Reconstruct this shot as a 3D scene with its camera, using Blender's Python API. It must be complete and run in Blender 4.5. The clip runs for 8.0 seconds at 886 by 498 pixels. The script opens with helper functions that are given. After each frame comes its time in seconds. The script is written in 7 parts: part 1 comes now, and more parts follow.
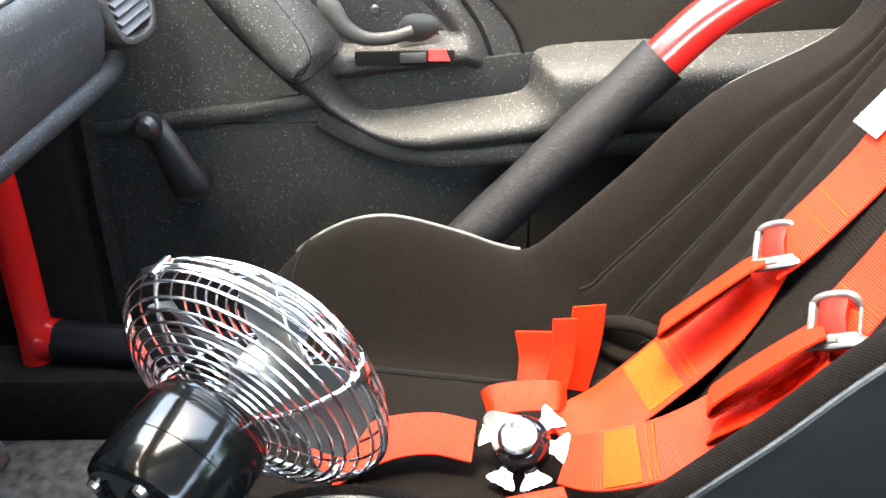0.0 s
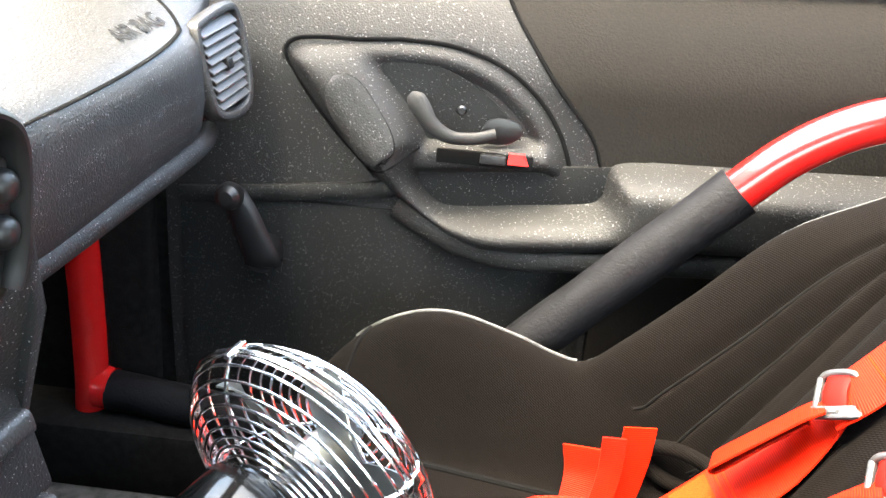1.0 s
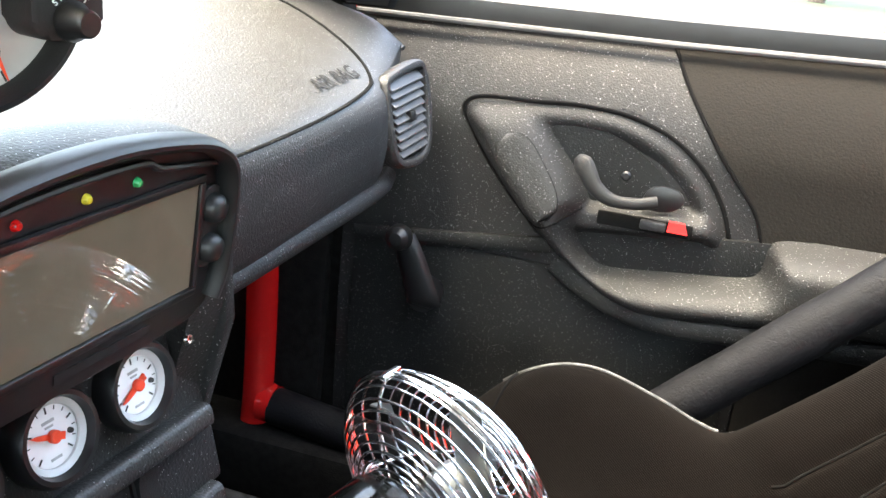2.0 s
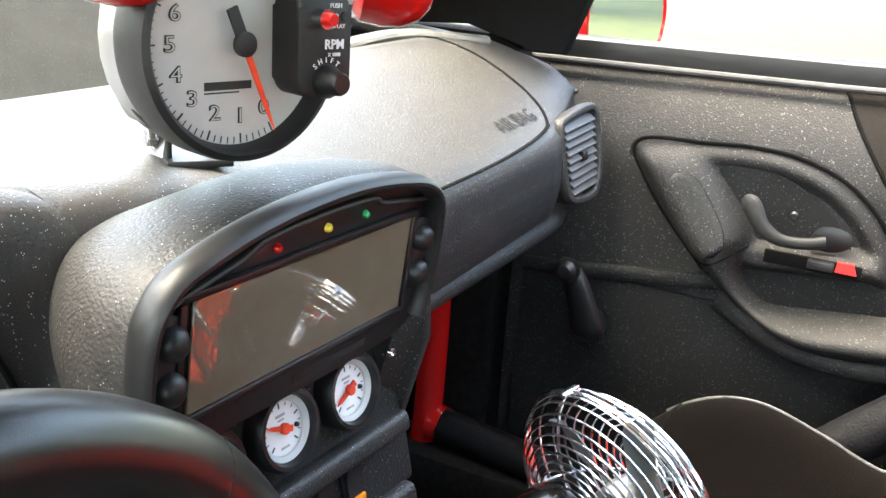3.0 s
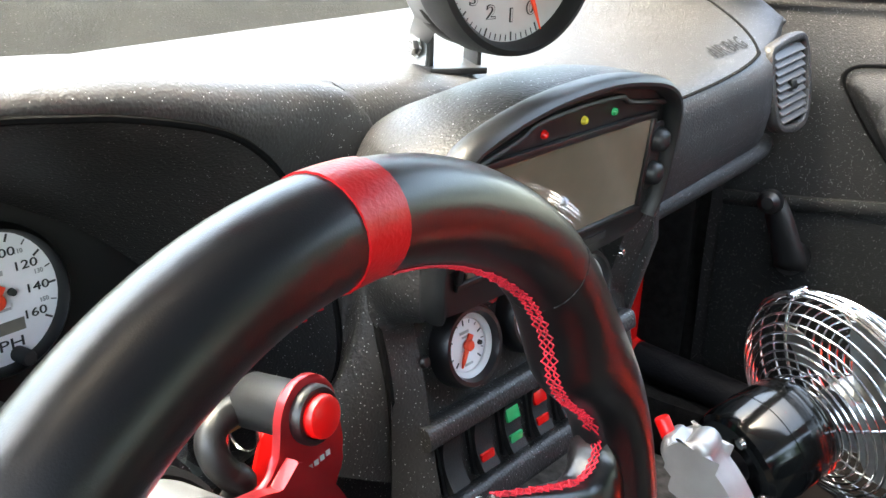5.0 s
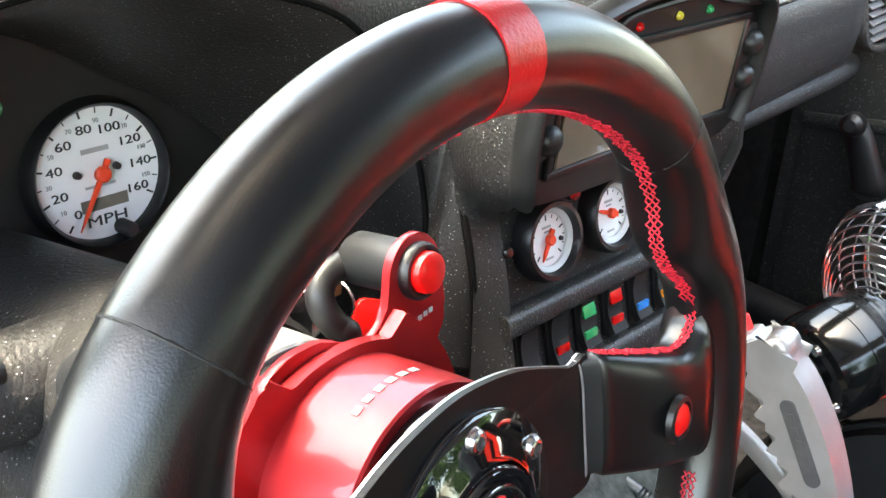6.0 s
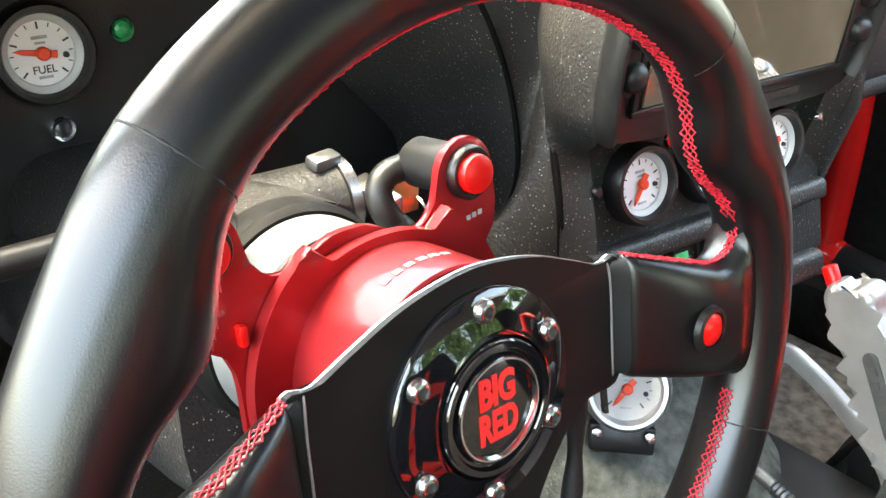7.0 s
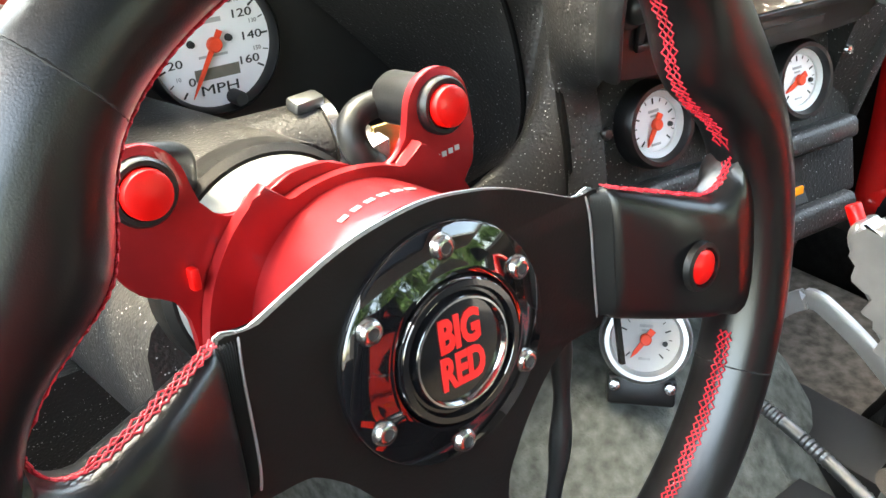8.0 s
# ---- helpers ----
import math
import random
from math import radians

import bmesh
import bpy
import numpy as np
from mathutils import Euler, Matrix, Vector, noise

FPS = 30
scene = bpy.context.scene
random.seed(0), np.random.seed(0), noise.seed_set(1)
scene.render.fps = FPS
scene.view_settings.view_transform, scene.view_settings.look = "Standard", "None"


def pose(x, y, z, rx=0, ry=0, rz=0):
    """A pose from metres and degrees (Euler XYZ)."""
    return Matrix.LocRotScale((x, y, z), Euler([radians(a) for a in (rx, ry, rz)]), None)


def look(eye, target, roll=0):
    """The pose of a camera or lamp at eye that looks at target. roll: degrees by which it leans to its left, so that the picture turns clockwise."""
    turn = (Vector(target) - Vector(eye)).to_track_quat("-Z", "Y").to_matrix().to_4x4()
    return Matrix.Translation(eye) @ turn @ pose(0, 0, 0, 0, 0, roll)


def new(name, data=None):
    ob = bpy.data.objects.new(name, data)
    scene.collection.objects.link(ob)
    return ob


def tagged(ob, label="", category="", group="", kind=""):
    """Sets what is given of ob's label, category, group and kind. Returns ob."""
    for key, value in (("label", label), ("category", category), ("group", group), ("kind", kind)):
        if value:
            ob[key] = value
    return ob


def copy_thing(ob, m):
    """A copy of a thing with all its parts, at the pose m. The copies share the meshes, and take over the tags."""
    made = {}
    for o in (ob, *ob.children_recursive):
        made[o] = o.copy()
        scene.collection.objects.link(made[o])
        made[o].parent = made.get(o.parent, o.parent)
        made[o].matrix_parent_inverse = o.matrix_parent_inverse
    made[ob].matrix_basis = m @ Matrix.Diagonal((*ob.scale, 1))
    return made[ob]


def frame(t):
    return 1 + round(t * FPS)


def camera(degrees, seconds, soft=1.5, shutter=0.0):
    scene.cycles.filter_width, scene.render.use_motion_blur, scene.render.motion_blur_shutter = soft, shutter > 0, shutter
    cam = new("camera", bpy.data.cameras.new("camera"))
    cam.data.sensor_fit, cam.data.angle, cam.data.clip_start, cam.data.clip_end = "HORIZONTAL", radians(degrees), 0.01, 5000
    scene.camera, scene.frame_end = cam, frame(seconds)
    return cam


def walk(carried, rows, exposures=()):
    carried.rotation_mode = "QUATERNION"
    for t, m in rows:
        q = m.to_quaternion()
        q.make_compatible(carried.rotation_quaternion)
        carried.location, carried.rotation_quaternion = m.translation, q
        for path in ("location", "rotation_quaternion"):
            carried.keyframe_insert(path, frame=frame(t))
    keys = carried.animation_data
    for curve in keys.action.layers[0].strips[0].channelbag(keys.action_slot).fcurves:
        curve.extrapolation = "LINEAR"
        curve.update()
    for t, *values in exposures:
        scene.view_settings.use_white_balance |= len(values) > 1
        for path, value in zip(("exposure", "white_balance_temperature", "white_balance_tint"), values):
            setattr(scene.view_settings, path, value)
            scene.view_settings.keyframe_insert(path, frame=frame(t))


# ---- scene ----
cam = camera(50.5, 8.0)
PATH = [
    (0, (0.01, -0.003, 1.1), (0.007, 1.781, 0.195), -0.8),
    (0.5, (-0.004, 0.0, 1.113), (-0.023, 1.819, 0.282), 1.9),
    (1, (-0.005, -0.006, 1.126), (-0.122, 1.84, 0.367), 4.7),
    (1.5, (0.005, -0.025, 1.134), (-0.282, 1.824, 0.426), 6.4),
    (2.8, (0.01, -0.113, 1.154), (-0.716, 1.634, 0.505), 5.3),
    (3, (0.008, -0.128, 1.158), (-0.773, 1.598, 0.517), 4.9),
    (3.5, (-0.003, -0.161, 1.159), (-0.906, 1.512, 0.539), 4.0),
    (4, (-0.007, -0.187, 1.156), (-0.998, 1.434, 0.532), 3.1),
    (4.2, (-0.005, -0.195, 1.153), (-1.019, 1.408, 0.519), 2.6),
    (5.5, (-0.009, -0.23, 1.112), (-1.081, 1.257, 0.312), 2.3),
    (6, (-0.01, -0.244, 1.106), (-1.119, 1.177, 0.24), 2.9),
    (6.5, (0.029, -0.247, 1.096), (-1.217, 1.047, 0.218), 2.8),
    (7, (0.049, -0.241, 1.089), (-1.284, 0.94, 0.179), 1.7),
    (7.5, (0.055, -0.229, 1.076), (-1.305, 0.895, 0.134), 0.7),
    (8, (0.058, -0.208, 1.071), (-1.315, 0.866, 0.09), -1.1),
]
walk(cam, [(t, look(eye, target, roll)) for t, eye, target, roll in PATH], exposures=[(0, 5.36, 7500, 3), (1.0, 5.2, 7600, 4), (1.6, 4.9, 7600, 4), (3.0, 4.46, 7600, 4), (3.6, 4.32, 7500, 4), (5.5, 4.68, 7700, 4), (6.5, 5.0, 8300, 2), (8, 5.06, 8400, 1)])

# ---- world, sun, exposure ----
world = bpy.data.worlds.new("sky")
scene.world = world
world.use_nodes = True
wn = world.node_tree
sky = wn.nodes.new("ShaderNodeTexSky")
sky.sky_type, sky.sun_disc = "NISHITA", False
SUN_EL, SUN_AZ = 74.0, 230.0     # degrees; azimuth from +y towards +x
sky.sun_elevation, sky.sun_rotation = radians(SUN_EL), radians(SUN_AZ)
sky.air_density, sky.dust_density, sky.ozone_density = 1.0, 4.0, 1.0
wn.nodes["Background"].inputs[1].default_value = 0.15
wn.links.new(sky.outputs[0], wn.nodes["Background"].inputs[0])
sun_data = bpy.data.lights.new("sun", "SUN")
sun_data.energy, sun_data.angle, sun_data.color = 0.42, radians(24), (1.0, 0.96, 0.92)
sun = new("sun", sun_data)
sx = math.sin(radians(SUN_AZ)) * math.cos(radians(SUN_EL))
sy = math.cos(radians(SUN_AZ)) * math.cos(radians(SUN_EL))
sun.matrix_world = look((sx * 20, sy * 20, math.sin(radians(SUN_EL)) * 20), (0, 0, 0))


# ---- materials ----
def mat(name, color, rough=0.5, metal=0.0, vary=0.25, scale=60.0, bump=0.15, bump_scale=900.0, spec=0.5, coat=0.0,
        emit=None, aniso=0.0, wrinkle=0.0):
    """A surface with colour and roughness varied at two scales and a fine relief."""
    m = bpy.data.materials.new(name)
    m.use_nodes = True
    nt = m.node_tree
    p = nt.nodes["Principled BSDF"]
    p.inputs["Roughness"].default_value, p.inputs["Metallic"].default_value = rough, metal
    p.inputs["Specular IOR Level"].default_value = spec
    p.inputs["Coat Weight"].default_value = coat
    p.inputs["Coat Roughness"].default_value = 0.05
    p.inputs["Anisotropic"].default_value = aniso
    tc = nt.nodes.new("ShaderNodeTexCoord")
    n1 = nt.nodes.new("ShaderNodeTexNoise")
    n1.inputs["Scale"].default_value, n1.inputs["Detail"].default_value = scale, 5.0
    nt.links.new(tc.outputs["Object"], n1.inputs["Vector"])
    n2 = nt.nodes.new("ShaderNodeTexNoise")
    n2.inputs["Scale"].default_value, n2.inputs["Detail"].default_value = bump_scale, 2.0
    nt.links.new(tc.outputs["Object"], n2.inputs["Vector"])
    ramp = nt.nodes.new("ShaderNodeValToRGB")
    ramp.color_ramp.elements[0].position, ramp.color_ramp.elements[1].position = 0.3, 0.7
    ramp.color_ramp.elements[0].color = (*[c * (1 - vary) for c in color], 1)
    ramp.color_ramp.elements[1].color = (*[min(1, c * (1 + vary)) for c in color], 1)
    nt.links.new(n1.outputs[0], ramp.inputs[0])
    nt.links.new(ramp.outputs[0], p.inputs["Base Color"])
    rr = nt.nodes.new("ShaderNodeMapRange")
    rr.inputs[3].default_value, rr.inputs[4].default_value = max(0.02, rough * 0.85), min(1, rough * 1.15)
    nt.links.new(n1.outputs[0], rr.inputs[0])
    nt.links.new(rr.outputs[0], p.inputs["Roughness"])
    if bump:
        bp = nt.nodes.new("ShaderNodeBump")
        bp.inputs["Strength"].default_value, bp.inputs["Distance"].default_value = bump, 0.0006
        nt.links.new(n2.outputs[0], bp.inputs["Height"])
        nt.links.new(bp.outputs[0], p.inputs["Normal"])
    if wrinkle:
        n3 = nt.nodes.new("ShaderNodeTexNoise")
        n3.inputs["Scale"].default_value, n3.inputs["Detail"].default_value, n3.inputs["Distortion"].default_value = 130.0, 4.0, 1.2
        nt.links.new(tc.outputs["Object"], n3.inputs["Vector"])
        b3 = nt.nodes.new("ShaderNodeBump")
        b3.inputs["Strength"].default_value, b3.inputs["Distance"].default_value = wrinkle, 0.002
        nt.links.new(n3.outputs[0], b3.inputs["Height"])
        nt.links.new(bp.outputs[0], b3.inputs["Normal"])
        nt.links.new(b3.outputs[0], p.inputs["Normal"])
    if emit:
        p.inputs["Emission Color"].default_value = (*emit[:3], 1)
        p.inputs["Emission Strength"].default_value = emit[3]
    return m


def speckled(name, color, rough=0.55, amount=0.12, scale=330.0, speck=(0.36, 0.36, 0.36), bump=0.9, spec=0.5):
    """Moulded vinyl with a coarse grain, sprayed with pale flecks of uneven size."""
    m = mat(name, color, rough, vary=0.2, scale=25.0, bump=bump, bump_scale=520.0, spec=spec)
    nt = m.node_tree
    p = nt.nodes["Principled BSDF"]
    tc = next(n for n in nt.nodes if n.type == "TEX_COORD")
    vor = nt.nodes.new("ShaderNodeTexVoronoi")
    vor.inputs["Scale"].default_value = scale
    nt.links.new(tc.outputs["Object"], vor.inputs["Vector"])
    sep = nt.nodes.new("ShaderNodeSeparateColor")
    nt.links.new(vor.outputs["Color"], sep.inputs[0])
    size = nt.nodes.new("ShaderNodeMapRange")       # which cells carry a fleck, and how large it is
    size.inputs[1].default_value, size.inputs[2].default_value = 1 - amount, 1.0
    size.inputs[3].default_value, size.inputs[4].default_value = 0.05, 0.27
    nt.links.new(sep.outputs[0], size.inputs[0])
    less = nt.nodes.new("ShaderNodeMath")
    less.operation = "LESS_THAN"
    nt.links.new(vor.outputs["Distance"], less.inputs[0])
    nt.links.new(size.outputs[0], less.inputs[1])
    mix = nt.nodes.new("ShaderNodeMix")
    mix.data_type = "RGBA"
    old = p.inputs["Base Color"].links[0].from_socket
    nt.links.new(less.outputs[0], mix.inputs[0])
    nt.links.new(old, mix.inputs[6])
    mix.inputs[7].default_value = (*speck, 1)
    nt.links.new(mix.outputs[2], p.inputs["Base Color"])
    peb = nt.nodes.new("ShaderNodeTexVoronoi")
    peb.inputs["Scale"].default_value = 430.0
    nt.links.new(tc.outputs["Object"], peb.inputs["Vector"])
    b2 = nt.nodes.new("ShaderNodeBump")
    b2.invert = True
    b2.inputs["Strength"].default_value, b2.inputs["Distance"].default_value = 0.35, 0.0008
    nt.links.new(peb.outputs["Distance"], b2.inputs["Height"])
    old = p.inputs["Normal"].links[0].from_socket
    nt.links.new(old, b2.inputs["Normal"])
    nt.links.new(b2.outputs[0], p.inputs["Normal"])
    return m


def weave(name, color, color2, scale=420.0, rough=0.95, sheen=0.015, spec=0.1):
    """Woven cloth: two crossing waves of thread, with worn patches."""
    m = mat(name, color, rough, vary=0.35, scale=14.0, bump=0.0, spec=spec)
    nt = m.node_tree
    p = nt.nodes["Principled BSDF"]
    tc = next(n for n in nt.nodes if n.type == "TEX_COORD")
    waves = []
    for direction in ("DIAGONAL", "X", "Z"):
        w = nt.nodes.new("ShaderNodeTexWave")
        w.bands_direction = direction
        w.inputs["Scale"].default_value, w.inputs["Distortion"].default_value = scale / 6.28, 0.6
        nt.links.new(tc.outputs["Object"], w.inputs["Vector"])
        waves.append(w)
    mul = nt.nodes.new("ShaderNodeMath")
    mul.operation = "MULTIPLY"
    nt.links.new(waves[0].outputs[1], mul.inputs[0])
    nt.links.new(waves[1].outputs[1], mul.inputs[1])
    mix = nt.nodes.new("ShaderNodeMix")
    mix.data_type = "RGBA"
    old = p.inputs["Base Color"].links[0].from_socket
    nt.links.new(mul.outputs[0], mix.inputs[0])
    nt.links.new(old, mix.inputs[6])
    mix.inputs[7].default_value = (*color2, 1)
    nt.links.new(mix.outputs[2], p.inputs["Base Color"])
    bp = nt.nodes.new("ShaderNodeBump")
    bp.inputs["Strength"].default_value, bp.inputs["Distance"].default_value = 0.5, 0.0008
    nt.links.new(mul.outputs[0], bp.inputs["Height"])
    nt.links.new(bp.outputs[0], p.inputs["Normal"])
    p.inputs["Sheen Weight"].default_value = sheen
    return m


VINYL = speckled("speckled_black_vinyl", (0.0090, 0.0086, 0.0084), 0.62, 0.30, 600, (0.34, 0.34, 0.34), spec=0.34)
# same flecked vinyl in a paler tone: brighter light put into the colour
VINYL_LIT = speckled("lit_speckled_vinyl", (0.0175, 0.0167, 0.0164), 0.5, 0.32, 600, (0.36, 0.36, 0.36), bump=0.8, spec=0.46)
# door vinyl again, with the shade of low parts and recesses in its colour
VINYL_SHADE = speckled("shaded_door_vinyl", (0.0050, 0.0053, 0.0052), 0.65, 0.28, 620, (0.26, 0.26, 0.26), spec=0.25)
VINYL_SMOOTH = mat("smooth_black_vinyl", (0.011, 0.0108, 0.0106), 0.55, bump=0.4, spec=0.3)
SEAM = mat("dark_seam", (0.005, 0.005, 0.005), 0.9, spec=0.05)
PLASTIC = mat("black_plastic", (0.005, 0.005, 0.0055), 0.38, bump=0.1)
PLASTIC_MATT = mat("matt_black_plastic", (0.006, 0.006, 0.0065), 0.55, bump=0.25)
PLATE = mat("satin_black_metal", (0.004, 0.0038, 0.0038), 0.5, bump=0.15, spec=0.25)
GLOSS = mat("gloss_black", (0.004, 0.004, 0.005), 0.04, bump=0.0, coat=1.0)
RUBBER = mat("black_rubber", (0.006, 0.0065, 0.007), 0.45, bump=0.1)
FOAM = mat("black_foam_sleeve", (0.0038, 0.0038, 0.0048), 0.62, vary=0.35, scale=40, bump=0.6, bump_scale=300, spec=0.2, wrinkle=0.35)
LEATHER = mat("black_leather", (0.0036, 0.0036, 0.0040), 0.30, vary=0.3, scale=30, bump=0.09, bump_scale=1900, spec=0.6, wrinkle=0.008)
LEATHER_RED = mat("red_leather", (0.42, 0.004, 0.008), 0.33, vary=0.12, bump=0.3, bump_scale=700)
THREAD = mat("red_thread", (0.46, 0.010, 0.026), 0.6)
THREAD_DARK = mat("black_thread", (0.006, 0.006, 0.006), 0.7)
RED_ANOD = mat("red_anodised_aluminium", (0.38, 0.020, 0.026), 0.38, metal=0.75, vary=0.08, bump=0.05, bump_scale=2500, coat=0.45)
RED_PAINT = mat("red_gloss_paint", (0.5, 0.010, 0.010), 0.22, vary=0.12, scale=12, bump=0.06, bump_scale=200, coat=0.6)
RED_BUTTON = mat("red_button_plastic", (0.62, 0.005, 0.006), 0.3, vary=0.05, bump=0.0)
RED_LENS = mat("red_lens", (0.5, 0.006, 0.006), 0.12, vary=0.1, scale=20, bump=0.0, coat=0.5)
CHROME = mat("chrome_wire", (0.86, 0.88, 0.90), 0.14, metal=1.0, vary=0.05, bump=0.0)
ZINC = mat("dull_zinc_casting", (0.10, 0.10, 0.103), 0.4, metal=0.6, vary=0.15, bump=0.2, bump_scale=900)
CHROME_WORN = mat("worn_chrome", (0.14, 0.14, 0.145), 0.18, metal=1.0, vary=0.3, scale=90, bump=0.1)
CONDUIT = mat("dull_ribbed_conduit", (0.16, 0.165, 0.165), 0.42, metal=0.9, bump=0.1)
STEEL = mat("steel", (0.55, 0.55, 0.55), 0.25, metal=1.0, vary=0.1, bump=0.1)
ALU = mat("brushed_aluminium", (0.62, 0.63, 0.64), 0.34, metal=1.0, vary=0.1, bump=0.1)
SILVER_PAINT = mat("silver_cast_aluminium", (0.30, 0.30, 0.305), 0.36, metal=0.6, vary=0.08, bump=0.2, bump_scale=1500)
BOSS = mat("satin_silver_boss", (0.20, 0.213, 0.222), 0.5, metal=0.6, vary=0.08, bump=0.1)
BLADE = mat("dull_aluminium_blade", (0.20, 0.21, 0.205), 0.42, metal=1.0, vary=0.2, scale=40, bump=0.1)
MOTOR_PAINT = mat("gloss_black_enamel", (0.003, 0.0034, 0.0036), 0.12, vary=0.2, bump=0.04, bump_scale=120)


def webbing(name, light, dark, pitch=0.0021):
    """Ribbed harness webbing: cords across the band, following its length."""
    m = mat(name, light, 0.55, vary=0.12, scale=40.0, bump=0.0, spec=0.12)
    nt = m.node_tree
    p = nt.nodes["Principled BSDF"]
    uv = nt.nodes.new("ShaderNodeUVMap")
    w = nt.nodes.new("ShaderNodeTexWave")
    w.bands_direction = "X"
    w.inputs["Scale"].default_value, w.inputs["Distortion"].default_value = 0.31416 / pitch, 0.4
    w.inputs["Detail Scale"].default_value = 3.0
    nt.links.new(uv.outputs[0], w.inputs["Vector"])
    mix = nt.nodes.new("ShaderNodeMix")
    mix.data_type = "RGBA"
    old = p.inputs["Base Color"].links[0].from_socket
    nt.links.new(w.outputs[1], mix.inputs[0])
    nt.links.new(old, mix.inputs[7])
    mix.inputs[6].default_value = (*dark, 1)
    nt.links.new(mix.outputs[2], p.inputs["Base Color"])
    bp = nt.nodes.new("ShaderNodeBump")
    bp.inputs["Strength"].default_value, bp.inputs["Distance"].default_value = 0.6, 0.0006
    nt.links.new(w.outputs[1], bp.inputs["Height"])
    nt.links.new(bp.outputs[0], p.inputs["Normal"])
    return m


BELT = webbing("red_harness_webbing", (0.58, 0.0185, 0.0035), (0.38, 0.005, 0.0035))
BELT_STITCH = mat("orange_stitching", (0.42, 0.030, 0.004), 0.8, vary=0.4, scale=900, bump=1.0, bump_scale=1400, spec=0.1)
CLOTH = weave("black_seat_cloth", (0.0017, 0.0013, 0.0011), (0.0068, 0.0049, 0.0041), 1150.0, sheen=0.006, spec=0.06)
INSERT = mat("brown_black_door_cloth", (0.0076, 0.0063, 0.0048), 0.9, vary=0.5, scale=330, bump=1.0, bump_scale=380, spec=0.2)
SEAT_VINYL = mat("black_seat_vinyl", (0.006, 0.0065, 0.007), 0.36, vary=0.2, bump=0.5, bump_scale=500)
PIPING = mat("grey_worn_piping", (0.05, 0.049, 0.047), 0.5, vary=0.6, scale=120)
DECK = speckled("grey_deck_cloth", (0.0125, 0.0134, 0.0132), 0.95, 0.3, 420, (0.07, 0.07, 0.07))
DECK.node_tree.nodes["Principled BSDF"].inputs["Specular IOR Level"].default_value = 0.05
CARPET = mat("grey_carpet", (0.075, 0.081, 0.074), 1.0, vary=0.45, scale=90, bump=1.0, bump_scale=450, spec=0.1)
CARPET_FLOOR = mat("worn_grey_brown_carpet", (0.088, 0.080, 0.072), 1.0, vary=0.5, scale=60, bump=1.0, bump_scale=420, spec=0.1)
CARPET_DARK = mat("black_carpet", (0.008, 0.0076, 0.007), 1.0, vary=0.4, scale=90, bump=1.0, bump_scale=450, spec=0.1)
FACE = mat("white_dial", (0.78, 0.77, 0.78), 0.5, vary=0.03, bump=0.0)
FACE_SILVER_SHADE = mat("silver_and_shaded_dial", (0.48, 0.475, 0.47), 0.4, vary=0.05, bump=0.0)
INK = mat("black_print", (0.02, 0.02, 0.02), 0.6, bump=0.0)
INK_GREY = mat("grey_print", (0.35, 0.35, 0.35), 0.6, bump=0.0)
INK_WHITE = mat("white_print", (0.8, 0.8, 0.8), 0.6, bump=0.0)
INK_YELLOW = mat("yellow_print", (0.6, 0.5, 0.05), 0.6, bump=0.0)
INK_RED = mat("red_print", (0.75, 0.02, 0.02), 0.5, bump=0.0)
NEEDLE = mat("orange_red_needle", (0.9, 0.06, 0.02), 0.5, bump=0.0)
LCD = mat("dull_brown_screen", (0.13, 0.10, 0.07), 0.02, vary=0.05, bump=0.0, spec=0.7)
GREEN = mat("green_plastic", (0.02, 0.3, 0.1), 0.25, bump=0.0)
BLUE = mat("blue_plastic", (0.02, 0.18, 0.5), 0.25, bump=0.0)
AMBER = mat("amber_plastic", (0.8, 0.25, 0.02), 0.25, bump=0.0)
YELLOW = mat("yellow_plastic", (0.6, 0.5, 0.05), 0.25, bump=0.0)
BRASS = mat("brass", (0.6, 0.45, 0.2), 0.3, metal=1.0)
WHITE_FILM = mat("white_label", (0.75, 0.74, 0.72), 0.5, bump=0.0)
HEADLINER = mat("grey_headliner", (0.42, 0.41, 0.40), 0.95, bump=0.5, bump_scale=500)
# dark vent plastic made pale: the slats' sheen put into the colour
VENT_LIT = mat("lit_vent_plastic", (0.050, 0.0485, 0.0475), 0.45, vary=0.15, bump=0.2)
EMBOSS = mat("dull_embossing", (0.013, 0.0125, 0.0123), 0.75, bump=0.2, spec=0.12)
TRIM_GREY = mat("dark_grey_trim", (0.06, 0.06, 0.06), 0.7)
ASPHALT = mat("asphalt", (0.05, 0.048, 0.046), 0.9, vary=0.35, scale=2.0, bump=1.0, bump_scale=90)
GRASS = mat("lawn", (0.021, 0.034, 0.004), 0.95, vary=0.45, scale=1.4, bump=1.0, bump_scale=30)
LEAF = mat("leaves", (0.05, 0.11, 0.02), 0.7, vary=0.6, scale=2.0)
BARK = mat("bark", (0.08, 0.06, 0.045), 0.95, vary=0.4, scale=6, bump=1.0, bump_scale=30)
CAR_RED = mat("red_car_paint", (0.55, 0.01, 0.012), 0.2, vary=0.05, bump=0.0, coat=1.0)
MIRROR = mat("mirror_glass", (0.9, 0.9, 0.9), 0.02, metal=1.0, vary=0.0, bump=0.0)


def clear_glass(name, tint=(0.92, 0.95, 0.93), rough=0.0):
    m = bpy.data.materials.new(name)
    m.use_nodes = True
    p = m.node_tree.nodes["Principled BSDF"]
    p.inputs["Base Color"].default_value = (*tint, 1)
    p.inputs["Transmission Weight"].default_value = 1.0
    p.inputs["Roughness"].default_value = rough
    p.inputs["IOR"].default_value = 1.45
    return m


